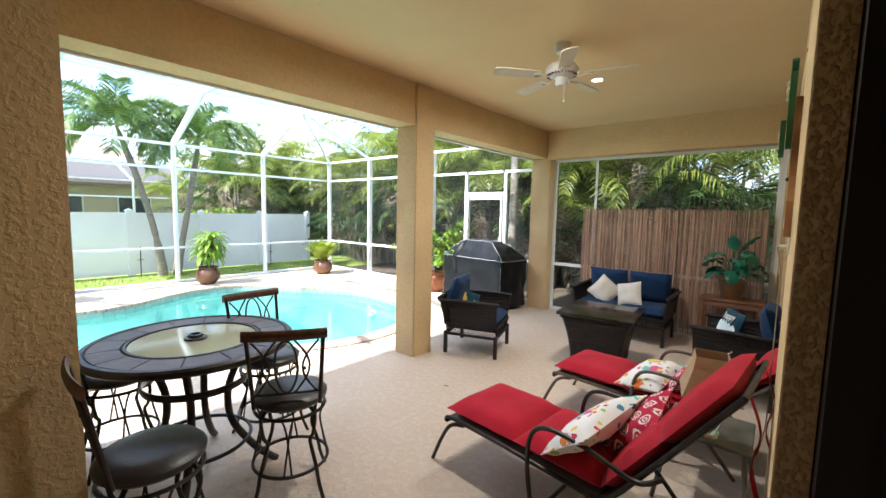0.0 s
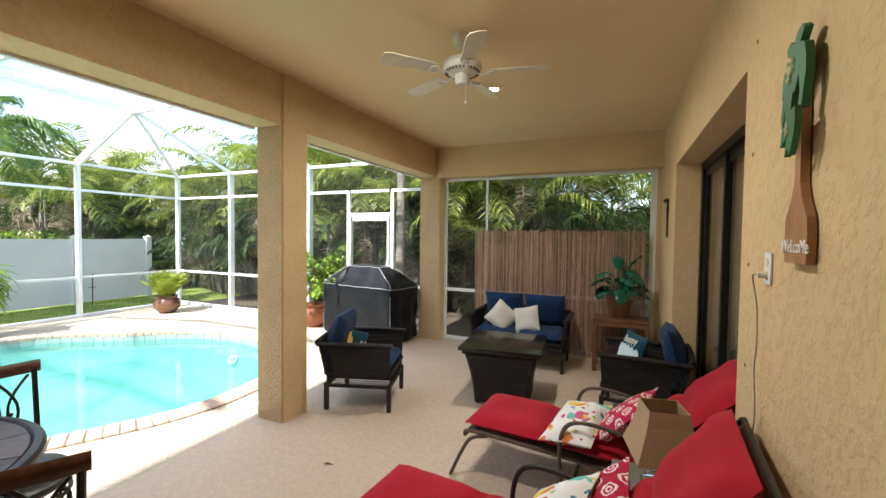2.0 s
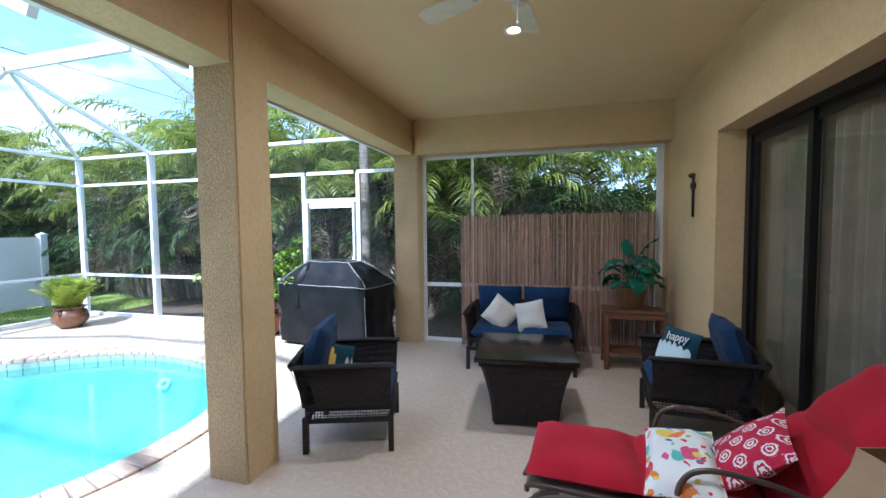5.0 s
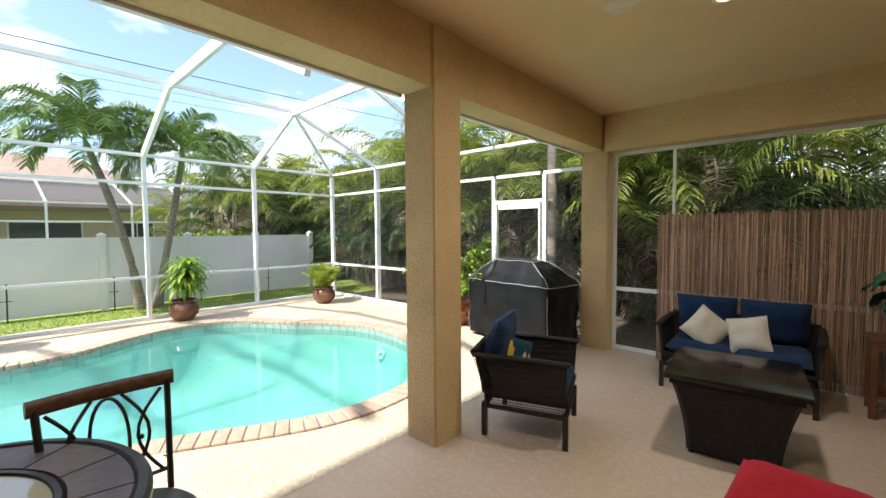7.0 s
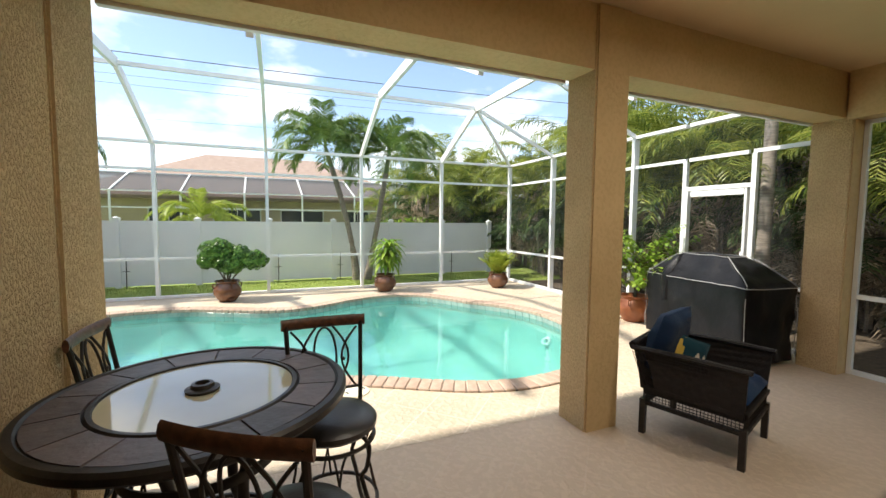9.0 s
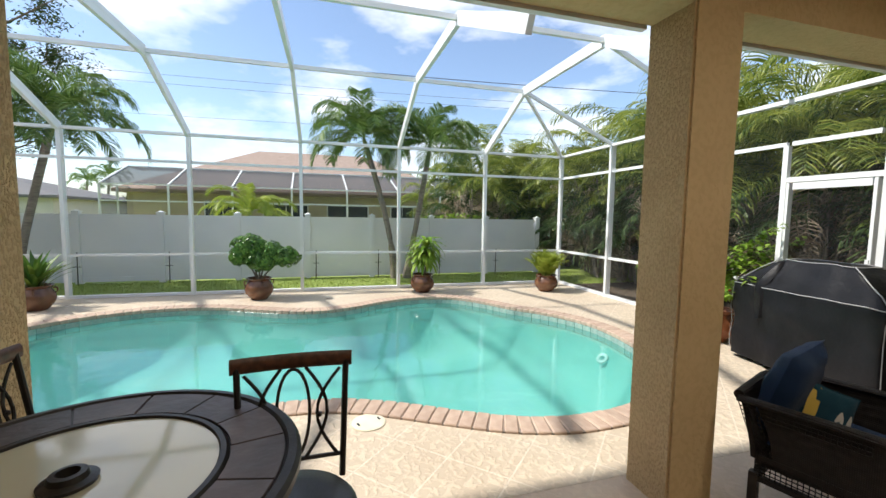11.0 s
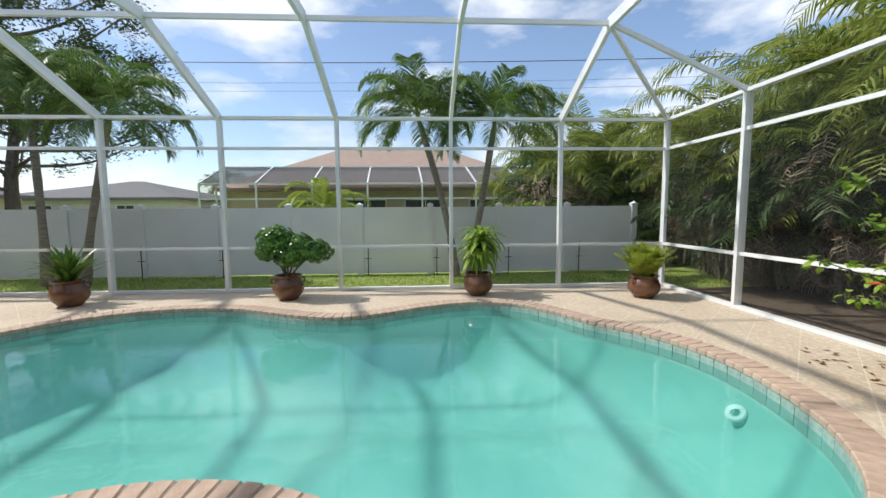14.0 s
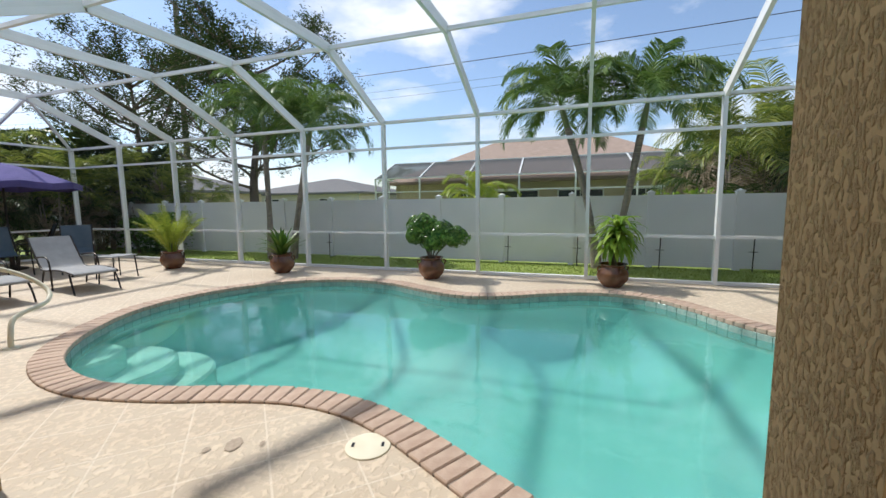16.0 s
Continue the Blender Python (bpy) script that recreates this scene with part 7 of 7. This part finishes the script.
lathe(bm, [(0, -0.15), (0.05, -0.155), (0.12, -0.185), (0.145, -0.21), (0.15, -0.25), (0.14, -0.275), (0.10, -0.29), (0.06, -0.30), (0.055, -0.36), (0.045, -0.375), (0, -0.378)], 36)
motor = part("motor", bm, FAN_WHITE, fan, "white fan motor with vent slots")
bm = bmesh.new()
for i in range(28):
    a = 2 * math.pi * i / 28
    m = pose(0, 0, 0, 0, 0, math.degrees(a))
    box(bm, 0.108, 0.138, -0.004, 0.004, -0.286, -0.270, m)
part("vent", bm, DARK_FRAME, motor, smooth=False)
for i in range(5):
    a = radians(12 + 72 * i)
    m = pose(0, 0, -0.285, 0, 0, math.degrees(a)) @ pose(0, 0, 0, 12, 0, 0)
    bm = bmesh.new()
    tube(bm, [m @ Vector(p) for p in ((0.10, 0, 0.0), (0.16, 0, -0.02), (0.22, 0.0, -0.005))], 0.012, 6, rz=0.006)
    tube(bm, [m @ Vector((0.235 + 0.035 * math.cos(t * 0.524), 0.035 * math.sin(t * 0.524), -0.006)) for t in range(12)], 0.006, 5, closed=True)
    arm = part("blade_arm", bm, FAN_WHITE, fan)
    bm = bmesh.new()
    out = [(0.22, -0.05), (0.26, -0.058), (0.60, -0.070), (0.645, -0.055), (0.655, 0.0), (0.645, 0.055), (0.60, 0.070), (0.26, 0.058), (0.22, 0.05)]
    lo = [bm.verts.new(m @ Vector((x, y, 0.0))) for x, y in out]
    hi = [bm.verts.new(m @ Vector((x, y, 0.007))) for x, y in out]
    bm.faces.new(lo[::-1])
    bm.faces.new(hi)
    for q in range(len(out)):
        bm.faces.new((lo[q], lo[(q + 1) % len(out)], hi[(q + 1) % len(out)], hi[q]))
    part("blade", bm, BLADE_MAT, fan, "cream fan blade", smooth=False)
bm = bmesh.new()
tube(bm, [(0.03, 0, -0.37), (0.03, 0, -0.50)], 0.0025, 5)
lathe(bm, [(0, -0.53), (0.009, -0.52), (0.007, -0.505), (0, -0.50)], 10, 0.03)
part("pull_chain", bm, FAN_WHITE, fan)

GLOW = bpy.data.materials.new("lamp_glow")
GLOW.use_nodes = True
gb = GLOW.node_tree.nodes["Principled BSDF"]
gb.inputs["Emission Color"].default_value = (1.0, 0.72, 0.42, 1)
gb.inputs["Emission Strength"].default_value = 5.0
for lx, ly in LAMPS:
    e = thing("recessed_light", (lx, ly, CEIL_Z), 0, "lit recessed ceiling light with a white trim ring", "ceiling light")
    bm = bmesh.new()
    lathe(bm, [(0.052, 0.0), (0.078, 0.0), (0.078, -0.004), (0.07, -0.008), (0.052, -0.004), (0.052, 0.0)], 32)
    part("trim_ring", bm, FAN_WHITE, e)
    bm = bmesh.new()
    lathe(bm, [(0, -0.004), (0.035, -0.0035), (0.051, -0.001)], 28)
    part("lamp", bm, GLOW, e, "glowing warm lamp")

# welcome sign: a flat wooden palm with green leaves
SIGNWOOD = mat("sign_wood", (0.42, 0.22, 0.10), 0.55, second=(0.32, 0.155, 0.065), scale=3, stretch=(1, 4, 0.8), bump=0.25, bump_scale=20)
SIGNGREEN = mat("sign_green_paint", (0.02, 0.12, 0.055), 0.5, second=(0.03, 0.16, 0.075), scale=6, bump=0.15, bump_scale=40)
sign = thing("welcome_sign", (0.083, 2.85, 1.635), 0, "carved wooden palm welcome sign with green leaves", "wall sign")
sign.matrix_basis = sign.matrix_basis @ Matrix.Diagonal((1.0, 0.74, 0.89, 1.0))


def slab(outline, x0, x1):
    """A flat cut-out in the y, z plane."""
    bm = bmesh.new()
    a = [bm.verts.new((x0, y, z)) for y, z in outline]
    b = [bm.verts.new((x1, y, z)) for y, z in outline]
    bm.faces.new(a)
    bm.faces.new(b[::-1])
    for i in range(len(a)):
        j = (i + 1) % len(a)
        bm.faces.new((a[i], a[j], b[j], b[i]))
    return bm


body = [(0.105, 0.0), (0.11, 0.10), (0.10, 0.15), (0.05, 0.21), (0.028, 0.26), (0.02, 0.45), (0.018, 0.60), (-0.018, 0.60), (-0.022, 0.45), (-0.03, 0.26), (-0.055, 0.21), (-0.105, 0.15), (-0.11, 0.10), (-0.105, 0.0)]
part("trunk", slab([(-y, z) for y, z in body], -0.024, -0.002), SIGNWOOD, sign, "brown carved wooden trunk", smooth=False)
leafy = [(-0.006, 0.708), (-0.035, 0.736), (-0.078, 0.746), (-0.104, 0.730), (-0.066, 0.698), (-0.108, 0.682), (-0.124, 0.640), (-0.128, 0.590), (-0.112, 0.540), (-0.098, 0.485), (-0.064, 0.490), (-0.078, 0.540), (-0.062, 0.600), (-0.030, 0.555), (-0.006, 0.552), (0.006, 0.500), (0.030, 0.430), (0.044, 0.386), (0.066, 0.440), (0.064, 0.520), (0.076, 0.480), (0.092, 0.456), (0.108, 0.490), (0.098, 0.535), (0.082, 0.560), (0.106, 0.556), (0.098, 0.620), (0.056, 0.676), (0.064, 0.714), (0.026, 0.725)]
part("leaves", slab(leafy, -0.045, -0.025), SIGNGREEN, sign, "green painted palm leaves", smooth=False)
leaf2 = [(-0.112, 0.490), (-0.012, 0.474), (-0.020, 0.460), (0.012, 0.432), (0.026, 0.382), (-0.010, 0.394), (-0.036, 0.402), (-0.024, 0.344), (-0.056, 0.366), (-0.064, 0.344), (-0.086, 0.362), (-0.108, 0.402), (-0.118, 0.445)]
part("leaves", slab(leaf2, -0.062, -0.046), SIGNGREEN, sign, "green painted palm leaves", smooth=False)
NUT = mat("cream_paint", (0.62, 0.62, 0.38), 0.5)
for x, y, z, k in ((-0.047, 0.012, 0.665, 1), (-0.047, -0.006, 0.657, 1), (-0.047, 0.010, 0.640, 1), (-0.047, 0.030, 0.636, 1), (-0.047, -0.008, 0.630, 1), (-0.047, 0.012, 0.618, 1), (-0.047, 0.022, 0.600, 1),
                   (-0.063, -0.046, 0.445, 0.6), (-0.063, -0.058, 0.436, 0.6), (-0.063, -0.038, 0.430, 0.6), (-0.063, -0.052, 0.420, 0.6), (-0.063, -0.042, 0.412, 0.6)):
    bm = bmesh.new()
    lathe(bm, [(0, -0.013 * k), (0.007 * k, -0.007 * k), (0.008 * k, 0.004 * k), (0, 0.013 * k)], 8, x, y, z)
    part("coconut", bm, NUT, sign)
ob = lettering("WeLcoMe", 0.062, WHITE_PAINT, sign, Matrix.Translation((-0.0255, 0.0, 0.035)) @ Matrix(((0, 0, -1, 0), (-1, 0, 0, 0), (0, 1, 0, 0), (0, 0, 0, 1))), 0.0012)

outlet = thing("wall_outlet", (0.085, 3.15, 1.60), 0, "white wall socket with a cord plugged in", "socket")
part("plate", bevelled(-0.008, -0.001, -0.034, 0.034, -0.056, 0.056, 0.002, 1), WHITE_PAINT, outlet)
for z in (-0.024, 0.024):
    bm = bmesh.new()
    lathe(bm, [(0, 0), (0.016, 0), (0.017, -0.002), (0, -0.003)], 20)
    o = part("socket", bm, IVORY, outlet)
    o.matrix_basis = pose(-0.0085, 0, z, 0, 90, 0)
bm = bmesh.new()
tube(bm, [(-0.010, 0, -0.024), (-0.035, 0, -0.024)], 0.011, 10)
part("plug", bm, IVORY, outlet)
CORD = mat("grey_cord", (0.30, 0.27, 0.20), 0.6)
bm = bmesh.new()
tube(bm, spline3([(-0.025, 0, 0), (-0.03, 0.035, -0.01), (-0.012, 0.045, -0.12), (-0.012, 0.03, -0.25), (-0.012, 0.05, -0.36), (-0.012, 0.025, -0.52), (-0.012, 0.065, -0.68), (-0.012, 0.06, -0.86), (-0.03, 0.04, -1.0), (-0.06, 0.20, -1.30), (-0.08, 0.35, -1.61)], 5), 0.0026, 6)
part("cord", bm, CORD, outlet, "thin tan power cord hanging down").matrix_basis = pose(-0.010, 0, -0.024)
for i, (y, z) in enumerate(((3.38, 2.50), (3.39, 2.05), (3.40, 1.60), (3.40, 1.18), (3.40, 0.80))):
    e = thing("wall_clip", (0.083, y, z), 0, "small rusty metal clip fixed on the wall", "clip")
    part("clip", bevelled(-0.004, 0.0, -0.003, 0.003, -0.008, 0.008, 0.001, 1), SIGNWOOD, e)

orn = thing("wall_ornament", (0.082, 6.55, 1.72), 0, "small dark carved metal cross hanging on the wall", "wall ornament")
part("upright", bevelled(-0.018, -0.002, -0.018, 0.018, 0, 0.42, 0.004), BLACK_METAL, orn)
part("cross_piece", bevelled(-0.022, -0.001, -0.06, 0.06, 0.28, 0.34, 0.006), BLACK_METAL, orn)
bm = bmesh.new()
lathe(bm, [(0, -0.03), (0.03, -0.015), (0.035, 0.0), (0.03, 0.015), (0, 0.03)], 12, -0.02, 0, 0.41)
part("finial", bm, BLACK_METAL, orn)

# ---- south end of the deck: loungers, umbrella ----
SLING_GREY = mat("grey_sling", (0.30, 0.31, 0.32), 0.8, second=(0.25, 0.26, 0.27), scale=6, bump=0.3, bump_scale=300)
SLING_BLUE = mat("blue_grey_sling", (0.07, 0.11, 0.15), 0.8, second=(0.09, 0.13, 0.17), scale=6, bump=0.3, bump_scale=300)


def lounger(loc, rz, label, sling):
    """Foot end at the origin, head along +x."""
    root = thing("sun_lounger", loc, rz, label, "lounge chair", "loungers at the end of the deck")
    prof = [(0.0, 0.30), (0.05, 0.34), (0.6, 0.36), (1.15, 0.32), (1.35, 0.42), (1.75, 0.86)]
    for s in (-1, 1):
        bm = bmesh.new()
        tube(bm, spline3([(x, s * 0.30, z) for x, z in prof], 4), 0.015, 8)
        part("side_rail", bm, BLACK_METAL, root)
        for pts in ([(0.12, s * 0.30, 0.32), (0.02, s * 0.31, 0.15), (-0.04, s * 0.31, 0.0)], [(1.15, s * 0.30, 0.32), (1.3, s * 0.31, 0.0)]):
            bm = bmesh.new()
            tube(bm, spline3(pts, 4), 0.014, 8)
            part("leg", bm, BLACK_METAL, root)
        bm = bmesh.new()
        tube(bm, spline3([(0.80, s * 0.32, 0.0), (0.76, s * 0.33, 0.35), (0.84, s * 0.33, 0.54), (1.10, s * 0.33, 0.56), (1.42, s * 0.32, 0.52)], 4), 0.014, 8)
        part("armrest", bm, BLACK_METAL, root)
    bm = bmesh.new()
    vs = []
    for p in spline3([(x, 0, z) for x, z in prof], 4):
        vs.append([bm.verts.new((p.x, y, p.z + dz)) for dz in (0.0, 0.008) for y in (-0.285, 0.285)])
    for p, q in zip(vs, vs[1:]):
        bm.faces.new((p[0], p[1], q[1], q[0]))
        bm.faces.new((p[2], q[2], q[3], p[3]))
        bm.faces.new((p[0], q[0], q[2], p[2]))
        bm.faces.new((p[1], p[3], q[3], q[1]))
    part("sling", bm, sling, root)
    return root


lounger((-6.92, -3.85, 0), -100, "black framed sun lounger with pale grey sling", SLING_GREY)
lounger((-5.85, -4.0, 0), -95, "black framed sun lounger with grey sling near the hand rail", SLING_GREY)


def deck_chair(loc, rz):
    root = thing("deck_chair", loc, rz, "dark framed deck chair with blue-grey sling", "chair", "chairs under the umbrella")
    bm = bmesh.new()
    vs = []
    for x, z in ((0.25, 0.42), (-0.20, 0.40), (-0.28, 0.5), (-0.42, 1.0)):
        vs.append([bm.verts.new((x, y, z + dz)) for dz in (0, 0.01) for y in (-0.25, 0.25)])
    for p, q in zip(vs, vs[1:]):
        bm.faces.new((p[0], p[1], q[1], q[0]))
        bm.faces.new((p[2], q[2], q[3], p[3]))
    part("sling", bm, SLING_BLUE, root, smooth=False)
    for s in (-1, 1):
        bm = bmesh.new()
        tube(bm, spline3([(0.28, s * 0.27, 0.0), (0.25, s * 0.27, 0.42), (0.22, s * 0.27, 0.64), (-0.30, s * 0.27, 0.62)], 4), 0.014, 8)
        part("leg", bm, BLACK_METAL, root)
        bm = bmesh.new()
        tube(bm, spline3([(-0.30, s * 0.26, 0.0), (-0.22, s * 0.26, 0.40), (-0.43, s * 0.26, 1.02)], 4), 0.014, 8)
        part("back_leg", bm, BLACK_METAL, root)
    return root


deck_chair((-8.2, -6.6, 0), 60)
deck_chair((-7.4, -7.4, 0), 90)
deck_chair((-8.3, -8.4, 0), -20)
tb = thing("deck_table", (-7.95, -5.0, 0), 5, "small square table with black legs by the lounger", "side table")
part("tabletop", bevelled(-0.24, 0.24, -0.24, 0.24, 0.43, 0.45, 0.008), SLING_GREY, tb)
for x in (-0.21, 0.21):
    for y in (-0.21, 0.21):
        bm = bmesh.new()
        tube(bm, [(x, y, 0.43), (x * 1.1, y * 1.1, 0.0)], 0.012, 8)
        part("leg", bm, BLACK_METAL, tb)
PURPLE = fabric("purple_canvas", (0.085, 0.075, 0.22), (0.11, 0.095, 0.27))
um = thing("umbrella", (-8.0, -8.6, 0), 10, "open purple canvas garden umbrella on a dark pole", "umbrella")
bm = bmesh.new()
tube(bm, [(0, 0, 0.05), (0, 0, 2.45)], 0.022, 10)
part("pole", bm, BLACK_METAL, um)
bm = bmesh.new()
lathe(bm, [(0, 0), (0.26, 0), (0.26, 0.04), (0.05, 0.09), (0.04, 0.3), (0, 0.3)], 24)
part("base", bm, BLACK_METAL, um)
bm = bmesh.new()
apex = bm.verts.new((0, 0, 2.42))
ring = [bm.verts.new((1.35 * math.cos(math.pi * q / 8), 1.35 * math.sin(math.pi * q / 8), 1.93 + (0.05 if q % 2 else 0))) for q in range(16)]
midr = [bm.verts.new((0.7 * math.cos(math.pi * q / 8), 0.7 * math.sin(math.pi * q / 8), 2.22 + (0.02 if q % 2 else 0))) for q in range(16)]
for q in range(16):
    bm.faces.new((apex, midr[q], midr[(q + 1) % 16]))
    bm.faces.new((midr[q], ring[q], ring[(q + 1) % 16], midr[(q + 1) % 16]))
    a, b = ring[q].co, ring[(q + 1) % 16].co
    bm.faces.new((ring[q], bm.verts.new((a.x, a.y, a.z - 0.14)), bm.verts.new((b.x, b.y, b.z - 0.14)), ring[(q + 1) % 16]))
part("canopy", bm, PURPLE, um, "purple canvas canopy")
for q in range(8):
    bm = bmesh.new()
    a = math.pi * q / 4
    tube(bm, [(0.02 * math.cos(a), 0.02 * math.sin(a), 2.40), (1.34 * math.cos(a), 1.34 * math.sin(a), 1.915)], 0.007, 5)
    part("rib", bm, BLACK_METAL, um)
